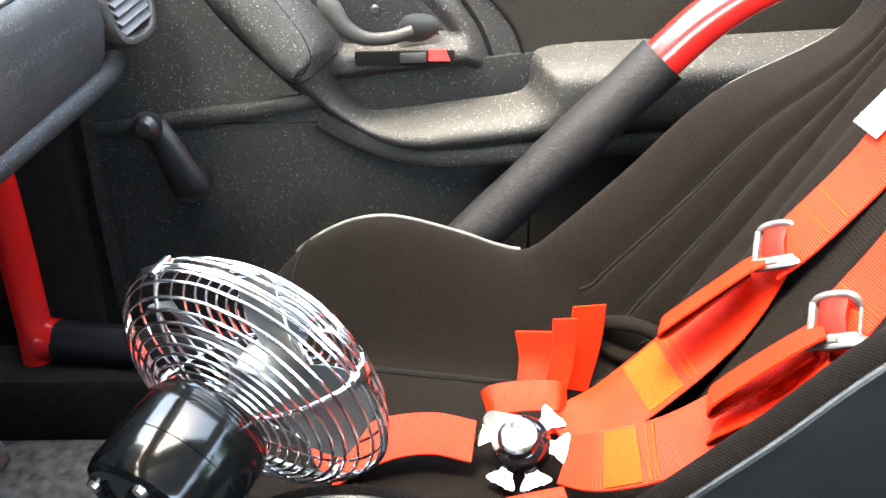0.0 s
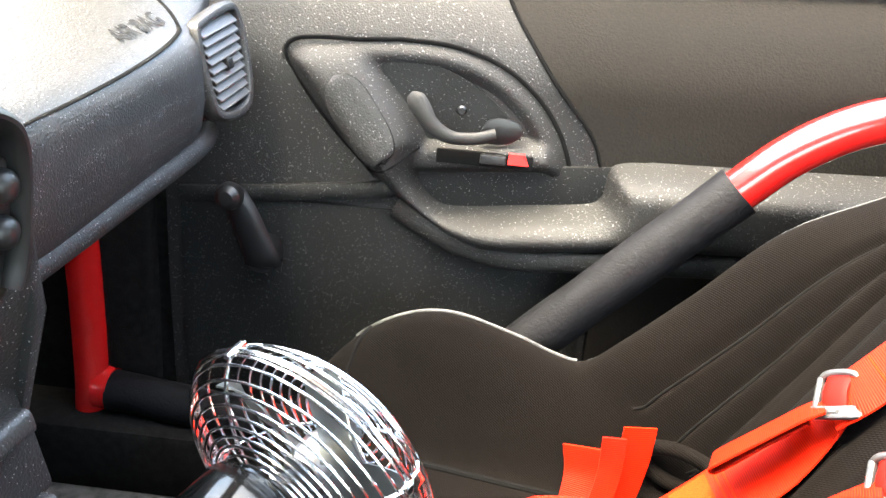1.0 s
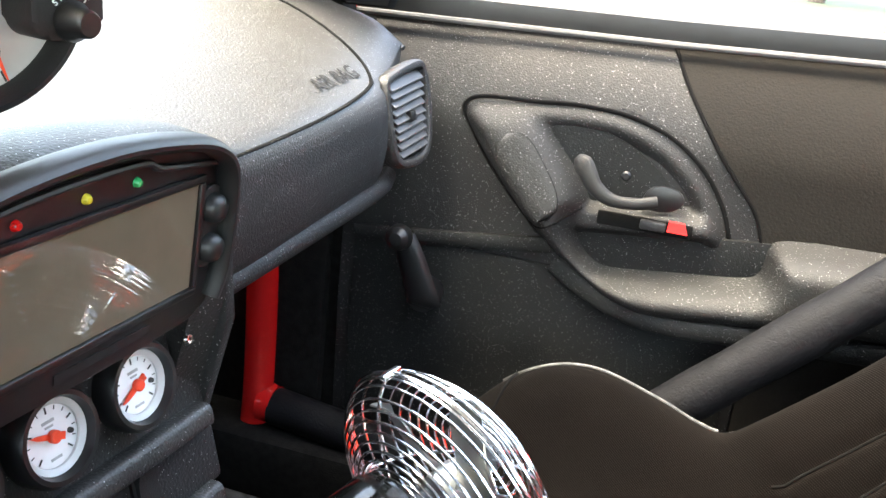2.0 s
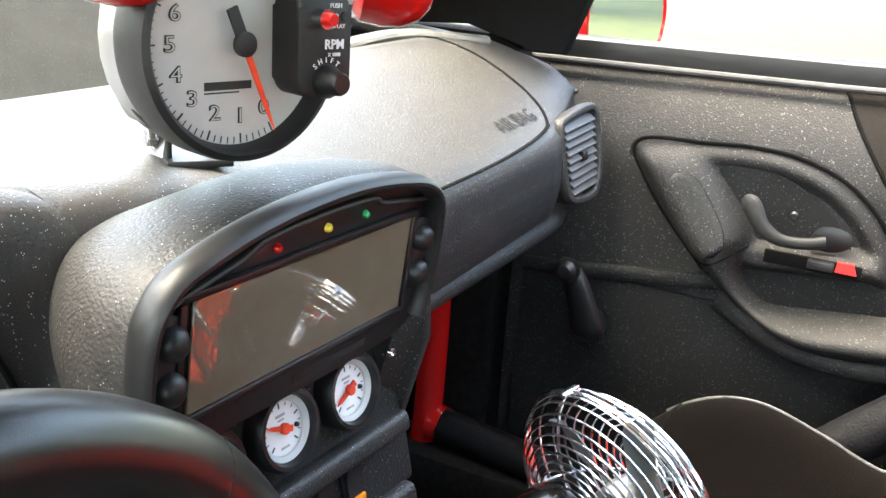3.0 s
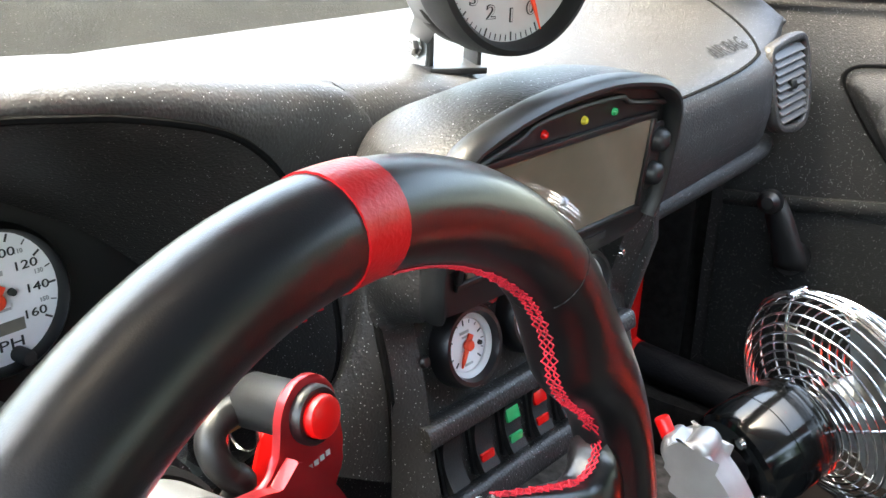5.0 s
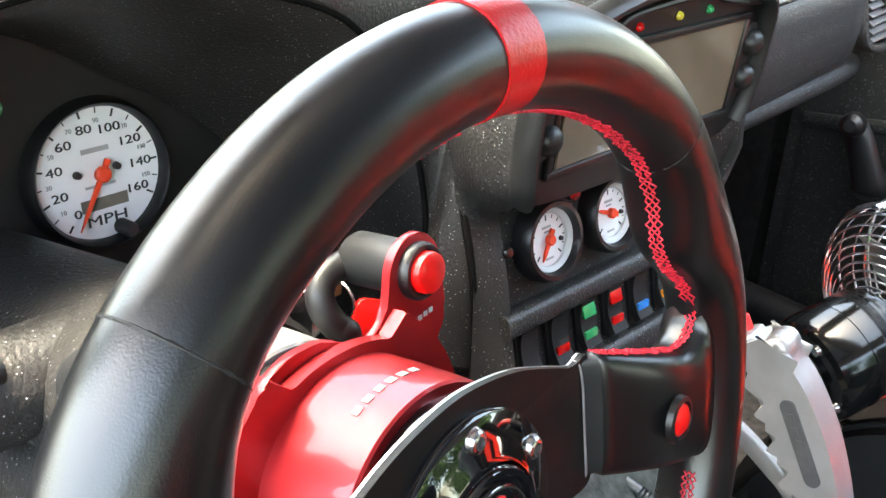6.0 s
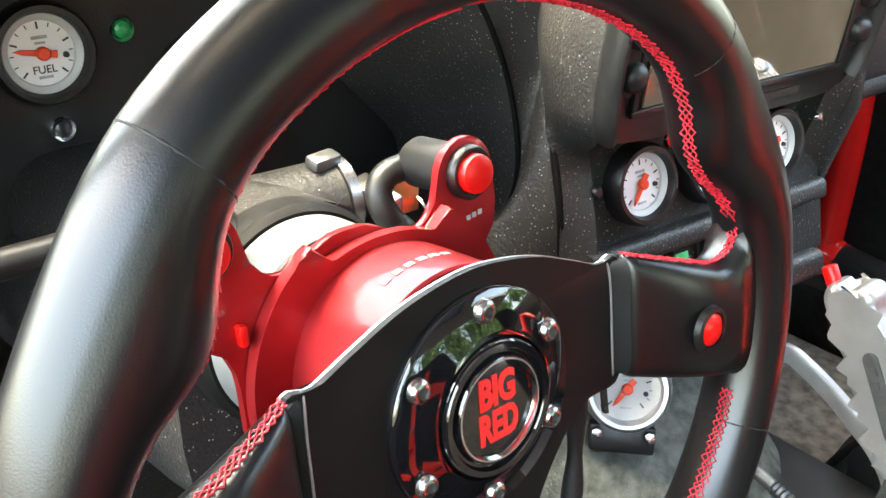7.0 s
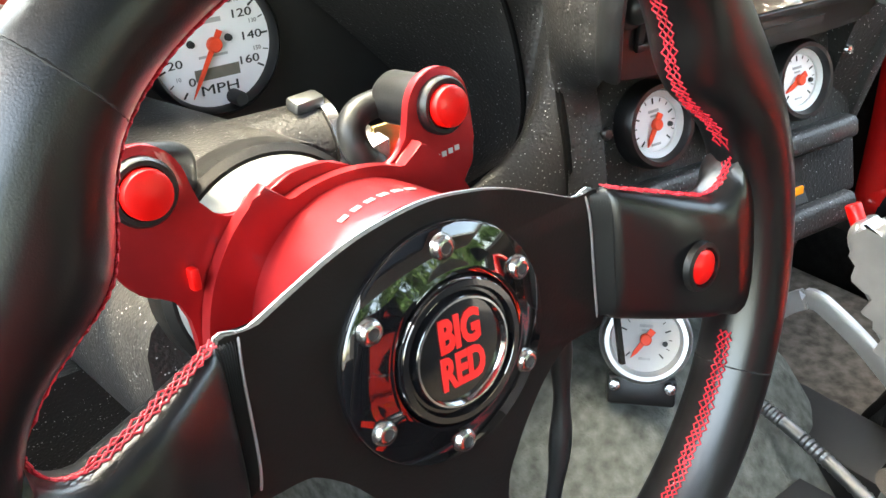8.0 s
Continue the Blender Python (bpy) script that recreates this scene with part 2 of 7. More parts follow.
def tinted_glass(name, tint):
    """Dark see-through glass with a faint gloss."""
    m = bpy.data.materials.new(name)
    m.use_nodes = True
    nt = m.node_tree
    nt.nodes.remove(nt.nodes["Principled BSDF"])
    tr, gl, mix = nt.nodes.new("ShaderNodeBsdfTransparent"), nt.nodes.new("ShaderNodeBsdfGlossy"), nt.nodes.new("ShaderNodeMixShader")
    tr.inputs[0].default_value = (*tint, 1)
    gl.inputs[0].default_value, gl.inputs[1].default_value = (0.8, 0.8, 0.8, 1), 0.05
    mix.inputs[0].default_value = 0.06
    nt.links.new(tr.outputs[0], mix.inputs[1])
    nt.links.new(gl.outputs[0], mix.inputs[2])
    nt.links.new(mix.outputs[0], nt.nodes["Material Output"].inputs[0])
    return m


# tint of an unseen panel, added to hold skylight off the driver's side
ROOF_DIM = tinted_glass("roof_dim_glass", (0.16, 0.16, 0.16))
ROOF_GLASS = tinted_glass("tinted_roof_glass", (0.94, 0.95, 0.94))
GLASS = clear_glass("window_glass")
BEAD = clear_glass("clear_bead", (0.85, 0.88, 0.9), 0.05)


# ---- mesh helpers ----
def mesh_of(name, bm, material, smooth=38):
    me = bpy.data.meshes.new(name)
    bmesh.ops.recalc_face_normals(bm, faces=bm.faces)
    bm.to_mesh(me)
    bm.free()
    me.materials.append(material)
    if smooth:
        me.polygons.foreach_set("use_smooth", [True] * len(me.polygons))
        me.set_sharp_from_angle(angle=radians(smooth))
    return me


def part(name, bm, material, parent=None, label="", m=None, smooth=38):
    """Links a bmesh as one mesh object under a thing or a part."""
    if m is not None:
        bm.transform(m)
    ob = new(name, mesh_of(name, bm, material, smooth))
    if parent:
        ob.parent = parent
    return tagged(ob, label) if label else ob


def thing(name, m, label, category, group="", kind=""):
    ob = new(name)
    ob.empty_display_size = 0.02
    ob.matrix_world = m
    return tagged(ob, label, category, group, kind)


def structure(name, bm, material, label, category, smooth=38):
    ob = new(name, mesh_of(name, bm, material, smooth))
    return tagged(ob, label, category, kind="structure")


def frame_from(origin, ez, up):
    """A pose whose z axis is ez and whose y axis leans towards up."""
    ez = Vector(ez).normalized()
    ex = Vector(up).cross(ez).normalized()
    ey = ez.cross(ex)
    m = Matrix((ex, ey, ez)).transposed().to_4x4()
    m.translation = Vector(origin)
    return m


def raw(verts, faces):
    bm = bmesh.new()
    vs = [bm.verts.new(v) for v in verts]
    for f in faces:
        try:
            bm.faces.new([vs[i] for i in f])
        except ValueError:
            pass
    return bm


def merged(*bms):
    out = bmesh.new()
    for b in bms:
        me = bpy.data.meshes.new("tmp")
        b.to_mesh(me)
        b.free()
        out.from_mesh(me)
        bpy.data.meshes.remove(me)
    return out


def spline(pts, n=8, closed=False):
    """A smooth line through the points."""
    P = [Vector(p) for p in pts]
    k = len(P)
    out = []
    for i in range(k if closed else k - 1):
        if closed:
            a, b, c, d = P[i - 1], P[i], P[(i + 1) % k], P[(i + 2) % k]
        else:
            b, c = P[i], P[i + 1]
            a = P[i - 1] if i else b * 2 - c
            d = P[i + 2] if i + 2 < k else c * 2 - b
        for j in range(n):
            t = j / n
            out.append(0.5 * (2 * b + (c - a) * t + (2 * a - 5 * b + 4 * c - d) * t * t + (3 * b - a - 3 * c + d) * t ** 3))
    if not closed:
        out.append(P[-1])
    return out


def sweep(path, a, b=None, up=(0, 0, 1), n=12, closed=False, power=2.0, caps=True):
    """A rod along a path. a: half its width across up, b: half its depth along up; numbers or functions of 0..1."""
    b = a if b is None else b
    fa = a if callable(a) else (lambda t: a)
    fb = b if callable(b) else (lambda t: b)
    path = [Vector(p) for p in path]
    k = len(path)
    verts, faces = [], []
    up = Vector(up)
    for i, p in enumerate(path):
        if closed:
            tan = path[(i + 1) % k] - path[i - 1]
        else:
            tan = path[min(i + 1, k - 1)] - path[max(i - 1, 0)]
        tan.normalize()
        side = tan.cross(up)
        if side.length < 1e-4:
            side = tan.cross(Vector((0.3, 1, 0.2)))
        side.normalize()
        v = side.cross(tan)
        t = i / max(1, k - 1)
        for j in range(n):
            c, s = math.cos(2 * math.pi * j / n), math.sin(2 * math.pi * j / n)
            c = math.copysign(abs(c) ** (2 / power), c)
            s = math.copysign(abs(s) ** (2 / power), s)
            verts.append(p + side * (fa(t) * c) + v * (fb(t) * s))
    for i in range(k if closed else k - 1):
        for j in range(n):
            a0, a1 = i * n + j, i * n + (j + 1) % n
            b0, b1 = ((i + 1) % k) * n + j, ((i + 1) % k) * n + (j + 1) % n
            faces.append((a0, a1, b1, b0))
    if not closed and caps:
        faces.append(tuple(range(n)))
        faces.append(tuple(range((k - 1) * n, k * n)))
    return raw(verts, faces)


def lathe(profile, n=32, m=None):
    """A turned body about z. profile: (radius, z) rows; radius 0 closes it."""
    verts, faces, rings = [], [], []
    for r, z in profile:
        if r <= 1e-6:
            rings.append([len(verts)])
            verts.append((0, 0, z))
        else:
            rings.append(list(range(len(verts), len(verts) + n)))
            verts += [(r * math.cos(2 * math.pi * j / n), r * math.sin(2 * math.pi * j / n), z) for j in range(n)]
    for a, b in zip(rings, rings[1:]):
        for j in range(n):
            k = (j + 1) % n
            if len(a) == 1 and len(b) == 1:
                continue
            if len(a) == 1:
                faces.append((a[0], b[j], b[k]))
            elif len(b) == 1:
                faces.append((a[j], b[0], a[k]))
            else:
                faces.append((a[j], b[j], b[k], a[k]))
    bm = raw(verts, faces)
    if m is not None:
        bm.transform(m)
    return bm


def box(sx, sy, sz, r=0.0, seg=2, at=(0, 0, 0)):
    bm = bmesh.new()
    bmesh.ops.create_cube(bm, size=1)
    bmesh.ops.scale(bm, vec=(sx, sy, sz), verts=bm.verts)
    if r:
        bmesh.ops.bevel(bm, geom=list(bm.edges), offset=r, segments=seg, profile=0.5, affect="EDGES")
    bmesh.ops.translate(bm, vec=at, verts=bm.verts)
    return bm


def prism(outline, z0, z1, bevel=0.0, seg=2):
    """A plate with that outline in x, y between two heights, its edges rounded."""
    bm = bmesh.new()
    lo = [bm.verts.new((x, y, z0)) for x, y in outline]
    hi = [bm.verts.new((x, y, z1)) for x, y in outline]
    k = len(outline)
    bm.faces.new(lo)
    bm.faces.new(hi)
    for i in range(k):
        bm.faces.new((lo[i], lo[(i + 1) % k], hi[(i + 1) % k], hi[i]))
    if bevel:
        edges = [e for e in bm.edges if abs(e.verts[0].co.z - e.verts[1].co.z) < 1e-7]
        bmesh.ops.bevel(bm, geom=edges, offset=bevel, segments=seg, profile=0.5, affect="EDGES")
    return bm


def rounded(w, h, r, n=6):
    """The outline of a rounded rectangle."""
    out = []
    for cx, cy, a0 in ((w / 2 - r, h / 2 - r, 0), (-w / 2 + r, h / 2 - r, 90), (-w / 2 + r, -h / 2 + r, 180), (w / 2 - r, -h / 2 + r, 270)):
        for i in range(n + 1):
            a = radians(a0 + 90 * i / n)
            out.append((cx + r * math.cos(a), cy + r * math.sin(a)))
    return out


def smooth2(pts, n=6):
    return [(p.x, p.y) for p in spline([(x, y, 0) for x, y in pts], n, closed=True)]


def loft(sections, closed_ring=True, caps=True):
    """A skin over rows of points of equal count."""
    k, n = len(sections), len(sections[0])
    verts = [v for s in sections for v in s]
    faces = []
    for i in range(k - 1):
        for j in range(n if closed_ring else n - 1):
            faces.append((i * n + j, i * n + (j + 1) % n, (i + 1) * n + (j + 1) % n, (i + 1) * n + j))
    if caps and closed_ring:
        faces.append(tuple(range(n)))
        faces.append(tuple(range((k - 1) * n, k * n)))
    return raw(verts, faces)


def slab(fn, nu, nv, thick):
    """A sheet fn(u, v), u and v from 0 to 1, given a thickness against its normal."""
    g = [[Vector(fn(i / nu, j / nv)) for j in range(nv + 1)] for i in range(nu + 1)]
    top, bot = [], []
    for i in range(nu + 1):
        for j in range(nv + 1):
            du = g[min(i + 1, nu)][j] - g[max(i - 1, 0)][j]
            dv = g[i][min(j + 1, nv)] - g[i][max(j - 1, 0)]
            nrm = du.cross(dv)
            nrm = nrm.normalized() if nrm.length > 1e-12 else Vector((0, 0, 1))
            top.append(g[i][j])
            bot.append(g[i][j] - nrm * thick)
    w, off = nv + 1, len(top)
    faces = []
    for i in range(nu):
        for j in range(nv):
            q = (i * w + j, (i + 1) * w + j, (i + 1) * w + j + 1, i * w + j + 1)
            faces.append(q)
            faces.append(tuple(off + a for a in reversed(q)))
    edge = [(i, 0) for i in range(nu)] + [(nu, j) for j in range(nv)] + [(i, nv) for i in range(nu, 0, -1)] + [(0, j) for j in range(nv, 0, -1)]
    for p, q in zip(edge, edge[1:] + edge[:1]):
        a, b = p[0] * w + p[1], q[0] * w + q[1]
        faces.append((a, off + a, off + b, b))
    return raw(top + bot, faces)


def lettering(text, size, m, material, parent, name="lettering", bold=0.0, squeeze=1.0, extrude=0.0003, align="CENTER", shear=0.0):
    """Letters of the built-in font as one flat mesh, centred on the pose m."""
    cu = bpy.data.curves.new(name, "FONT")
    cu.body, cu.size, cu.align_x, cu.align_y = text, size, align, "CENTER"
    cu.extrude, cu.offset, cu.shear, cu.resolution_u = extrude, bold, shear, 3
    tmp = bpy.data.objects.new(name, cu)
    scene.collection.objects.link(tmp)
    dg = bpy.context.evaluated_depsgraph_get()
    me = bpy.data.meshes.new_from_object(tmp.evaluated_get(dg))
    bpy.data.objects.remove(tmp)
    bpy.data.curves.remove(cu)
    me.transform(m @ Matrix.Diagonal((squeeze, 1, 1, 1)))
    me.materials.clear()
    me.materials.append(material)
    ob = new(name, me)
    ob.parent = parent
    return ob


def at(x, y, z=0.0, rz=0.0):
    return pose(x, y, z, 0, 0, rz)


# ---- the ground and what stands outside ----
def outside():
    bm = bmesh.new()
    bmesh.ops.create_grid(bm, x_segments=4, y_segments=4, size=400)
    structure("ground", bm, ASPHALT, "worn grey asphalt drive under the car", "ground")
    lawn = raw([(-2.2, 2.6, 0.012), (150, 2.6, 0.012), (150, 150, 0.012), (-60, 150, 0.012)], [(0, 1, 2, 3)])
    structure("lawn", lawn, GRASS, "sunlit green lawn beside the drive", "lawn")
    rng = random.Random(4)

    def tree(x, y, h):
        t = thing("tree", pose(x, y, 0), "leafy green broadleaf tree beyond the lawn", "tree", "trees behind the lawn")
        trunk = [sweep(spline([(0, 0, 0), (0.1, 0, h * 0.25), (0, 0.1, h * 0.5), (0.1, 0, h * 0.8)], 4), lambda s: 0.2 * (1 - 0.8 * s), n=8)]
        for k in range(6):
            a = k * 1.05 + rng.random()
            z = h * (0.3 + 0.07 * k)
            trunk.append(sweep(spline([(0, 0, z), (math.cos(a) * h * 0.12, math.sin(a) * h * 0.12, z + h * 0.08), (math.cos(a) * h * 0.25, math.sin(a) * h * 0.25, z + h * 0.2)], 3), lambda s: 0.07 * (1 - 0.8 * s), n=6))
        part("trunk", merged(*trunk), BARK, t)
        verts, faces = [], []
        for _ in range(2600):
            a, b = rng.uniform(0, 6.28), rng.uniform(-1, 1)
            r = rng.random() ** 0.4 * (0.8 + 0.3 * math.sin(3 * a + 5 * b))
            c = Vector((math.cos(a) * math.sqrt(1 - b * b) * h * 0.32 * r, math.sin(a) * math.sqrt(1 - b * b) * h * 0.32 * r, h * 0.62 + b * h * 0.36 * r))
            s = rng.uniform(0.12, 0.3)
            q = Euler((rng.uniform(0, 6), rng.uniform(0, 6), rng.uniform(0, 6))).to_matrix()
            i = len(verts)
            verts += [c + q @ Vector(v) * s for v in ((-1, 0, 0), (0, -0.5, 0.1), (1, 0, 0), (0, 0.5, 0.1))]
            faces.append((i, i + 1, i + 2, i + 3))
        tagged(part("crown", raw(verts, faces), LEAF, t, smooth=0), kind="stuff")

    for x, y, h in ((6, 20, 8), (10, 22, 10), (14, 19, 8), (18, 21, 9), (22, 18, 8), (26, 20, 10), (30, 17, 9), (34, 21, 11), (38, 18, 9), (42, 22, 11), (2, 24, 9), (24, 26, 12), (33, 27, 12), (13, 1, 8), (14, 5, 9), (13, 9, 8), (15, 13, 9), (14, -4, 9), (12, 16, 8), (13, -8, 8)):
        tree(x, y, h)


outside()


# ---- car shell ----
def shell():
    floor = box(2.6, 1.52, 0.03, 0.0, at=(0.25, 0.31, 0.315))
    structure("floor", floor, CARPET_FLOOR, "worn grey-brown carpeted car floor", "floor")
    # transmission tunnel
    sec = []
    for x, top, w in ((-1.0, 0.72, 0.26), (-0.6, 0.68, 0.22), (-0.42, 0.655, 0.19), (-0.33, 0.638, 0.18), (-0.28, 0.615, 0.172), (-0.22, 0.56, 0.162), (-0.15, 0.49, 0.15), (0.0, 0.45, 0.14), (0.9, 0.44, 0.14)):
        ring = []
        for i in range(17):
            a = math.pi * i / 16
            c, s = math.cos(a), math.sin(a)
            ring.append((x, 0.31 - math.copysign(abs(c) ** 0.6, c) * w, 0.31 + (top - 0.31) * s ** 0.6))
        sec.append(ring)
    structure("tunnel", loft(sec), CARPET, "grey carpeted transmission tunnel", "tunnel")
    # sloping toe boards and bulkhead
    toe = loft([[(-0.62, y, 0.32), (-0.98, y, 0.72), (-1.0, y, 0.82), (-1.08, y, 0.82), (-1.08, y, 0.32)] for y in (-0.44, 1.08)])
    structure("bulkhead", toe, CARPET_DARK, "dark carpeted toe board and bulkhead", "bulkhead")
    # roof lining
    def roof(x0, x1, y0, y1):
        return slab(lambda u, v: (x0 + (x1 - x0) * u, y0 + (y1 - y0) * v, 1.235 + 0.035 * math.sin(math.pi * (y0 + (y1 - y0) * v + 0.38) / 1.38) + 0.03 * min(1, max(0, (x0 + (x1 - x0) * u + 0.3) / 0.5))), 8, 8, -0.03)
    structure("ceiling", merged(roof(0.42, 0.75, -0.39, 1.01), roof(-0.28, -0.2, -0.39, 1.01), roof(-0.2, 0.42, -0.39, -0.34), roof(-0.2, 0.42, 0.25, 0.37), roof(-0.2, 0.42, 0.96, 1.01)), HEADLINER, "pale grey roof lining round two unseen roof panels", "ceiling")
    # unseen panels: the tints set how much skylight each side gets
    for k, (y0, y1, glass, lab) in enumerate(((-0.34, 0.25, ROOF_DIM, "unseen roof panel, tinted to dim the driver's side"), (0.37, 0.96, ROOF_GLASS, "unseen clear glass roof panel"))):
        structure("window_%d" % (k + 2), roof(-0.2, 0.42, y0, y1), glass, lab, "window")
    # rear wall with hatch opening
    rear = merged(box(0.05, 1.52, 0.62, at=(1.35, 0.31, 0.62)), box(0.05, 0.16, 0.42, at=(1.35, -0.37, 1.1)), box(0.05, 0.16, 0.42, at=(1.35, 0.99, 1.1)))
    structure("wall_rear", rear, TRIM_GREY, "plain dark rear wall of the cabin", "wall")
    shelf = box(0.45, 1.5, 0.03, 0.01, at=(1.12, 0.31, 0.92))
    structure("rear_shelf", shelf, TRIM_GREY, "dark parcel shelf", "shelf")
    # driver's side: the closed door below its open window, and the rear quarter
    left = merged(box(1.7, 0.08, 0.57, 0.02, at=(-0.1, -0.44, 0.585)), box(0.7, 0.06, 0.75, 0.0, at=(1.0, -0.42, 0.68)), box(0.5, 0.06, 0.7, 0.0, at=(-0.85, -0.44, 0.65)))
    structure("wall_left", left, TRIM_GREY, "plain dark driver's door and quarter panel", "wall")
    # pillars and windscreen header
    for k, y in enumerate((-0.39, 1.02)):
        q = -1 if y > 0 else 1
        path = spline([(-0.98, y + q * 0.01, 1.03), (-0.58, y + q * 0.03, 1.105), (-0.26, y + q * 0.055, 1.25)], 6)
        structure("pillar_%d" % (k + 1), sweep(path, 0.042, 0.036, up=(0, 1, 0), n=18, power=2.4), PLATE, "black plastic windscreen pillar trim", "pillar")
    header = sweep([(-0.28, -0.38, 1.25), (-0.3, 0.31, 1.285), (-0.28, 1.0, 1.25)], 0.05, 0.025, n=12, power=3)
    structure("header_trim", header, HEADLINER, "grey windscreen header trim", "trim")
    glass = slab(lambda u, v: (-1.07 + 0.77 * u, -0.38 + v * 1.38, 1.05 + 0.2 * u + 0.03 * u * math.sin(math.pi * v)), 6, 12, 0.004)
    wind = structure("window_1", glass, GLASS, "clear raked windscreen", "window")
    wind.visible_shadow = False


shell()


# ---- passenger door ----
DY = 1.06    # inner face of the door


def door():
    d = thing("door_1", pose(0, DY, 0.35), "closed black passenger door with flecked vinyl trim", "door", kind="structure")
    d.matrix_world = Matrix.Identity(4)
    x0, x1 = -0.42, 0.95

    def sill(x):
        return 1.013 + 0.045 * (x + 0.036) if x > -0.036 else 1.013 + 0.03 * (x + 0.036)

    def panel_y(x, z):
        """The trim's face: rolled over at the sill, leaning a little outwards below."""
        s = sill(x) - z
        roll = 0.060 * max(0, 1 - s / 0.125) ** 1.6
        return DY + roll + 0.02 * max(0, (0.62 - z) / 0.3)

    # the flecked panel, and the cloth panel behind a slanting seam
    seam = [(-0.036, 1.013), (-0.009, 0.969), (0.04, 0.904), (0.09, 0.845), (0.106, 0.80), (0.115, 0.70), (0.118, 0.33)]

    def seam_x(z):
        for (xa, za), (xb, zb) in zip(seam, seam[1:]):
            if z >= zb:
                return xa + (xb - xa) * (za - z) / (za - zb)
        return seam[-1][0]

    def front(u, v):
        z = 0.35 + (sill(-0.2) - 0.35) * v
        x = x0 + (seam_x(min(z, 1.013)) - x0 - 0.0012) * u
        z = 0.35 + (sill(x) - 0.35) * v
        return (x, panel_y(x, z), z)

    def rear(u, v):
        z = 0.35 + (1.013 - 0.35) * v
        x = seam_x(z) + 0.0012 + (x1 - seam_x(z)) * u
        z = 0.35 + (sill(x) - 0.35) * v
        return (x, panel_y(x, z) - 0.003, z)

    part("front_panel", slab(front, 26, 46, 0.03), VINYL, d)
    part("cloth_panel", slab(rear, 26, 46, 0.03), INSERT, d, "brown-black woven cloth door panel")
    part("panel_seam", sweep(spline([(x, panel_y(x, z) - 0.0022, z) for x, z in seam[:5]] + [(0.112, DY - 0.004, 0.76)], 6), 0.0022, 0.002, up=(0, 1, 0), n=6), SEAM, d)
    # lower carpeted part, its shade put into darker vinyl, with a ridge above it
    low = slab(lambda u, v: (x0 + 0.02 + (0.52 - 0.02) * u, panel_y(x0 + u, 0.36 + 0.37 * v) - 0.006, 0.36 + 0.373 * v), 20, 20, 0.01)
    part("lower_panel", low, VINYL_SHADE, d, "flecked lower door panel, darkened as if shaded")
    part("ridge", sweep(spline([(-0.40, DY - 0.006, 0.728), (-0.305, DY - 0.006, 0.738), (-0.16, DY - 0.004, 0.757), (-0.13, DY + 0.004, 0.762)], 5), 0.007, 0.011, n=12, power=2.6), VINYL_SHADE, d)
    # outer skin below the window and the window channel
    part("outer_skin", box(1.28, 0.03, 0.72, 0.01, at=(0.36, DY + 0.12, 0.64)), CAR_RED, d, "red painted outer door skin")
    chan = [(x, DY + 0.068, sill(x) + 0.019) for x in (-0.56, -0.42, -0.036, 0.3, 0.7, 0.95)]
    part("window_seal", sweep(chan, 0.016, 0.018, n=10, power=3), RUBBER, d, "black rubber window seal")
    part("sill_trim", sweep([(x, y - 0.022, z - 0.014) for x, y, z in chan], 0.004, 0.004, n=8), TRIM_GREY, d)
    part("sill_cap", sweep([(x, DY + 0.10, sill(x) - 0.012) for x in (-0.15, 0.0, 0.5, 0.95)], 0.045, 0.012, n=10, power=4), CAR_RED, d)
    # armrest, grip and brow: one moulding raised from the panel
    grip = [(float(p[0]), float(p[1])) for p in smooth2([(-0.270, 0.905), (-0.226, 0.846), (-0.163, 0.779), (-0.094, 0.725), (-0.032, 0.697), (0.03, 0.697), (0.111, 0.706), (0.3, 0.722), (0.98, 0.742), (0.98, 0.846), (0.371, 0.830), (0.219, 0.823), (0.121, 0.817), (0.112, 0.786), (0.099, 0.768), (0.02, 0.757), (-0.063, 0.747), (-0.083, 0.751), (-0.1, 0.764), (-0.113, 0.785), (-0.113, 0.808), (-0.104, 0.831), (-0.135, 0.876), (-0.178, 0.92), (-0.215, 0.9245), (-0.248, 0.924), (-0.264, 0.917)], 4)]
    shelf = [(-0.125, 0.822), (-0.06, 0.828), (0.0, 0.835), (0.042, 0.828), (0.056, 0.803), (-0.113, 0.786)]
    brow = [(p.x, p.z) for p in spline([(x, 0, z) for x, z in ((-0.225, 0.911), (-0.19, 0.916), (-0.155, 0.919), (-0.13, 0.921), (-0.08, 0.918), (-0.03, 0.901), (0.01, 0.871), (0.037, 0.835), (0.052, 0.80))], 8)]

    def inside(poly, x, z):
        """Depth inside an outline, 0 outside it; x and z are arrays."""
        best, odd = np.full(x.shape, 9.0), np.zeros(x.shape, bool)
        for (ax, az), (bx, bz) in zip(poly, poly[1:] + poly[:1]):
            ex, ez = bx - ax, bz - az
            k = np.clip(((x - ax) * ex + (z - az) * ez) / (ex * ex + ez * ez), 0, 1)
            best = np.minimum(best, np.hypot(x - ax - k * ex, z - az - k * ez))
            if abs(ez) > 1e-9:
                odd ^= ((az > z) != (bz > z)) & (x < ax + (z - az) * ex / ez)
        return np.where(odd, best, 0.0)

    def raise_(x, z):
        """How far the moulding stands out of the panel."""
        x, z = np.asarray(x, float), np.asarray(z, float)
        top = 0.024 + 0.038 * np.clip((0.925 - z) / 0.12, 0, 1)
        d1 = np.minimum(1, inside(grip, x, z) / 0.034)
        h1 = top * (1 - (1 - d1) ** 2.2) ** 0.75
        d2 = np.minimum(1, inside(shelf, x, z) / 0.006)
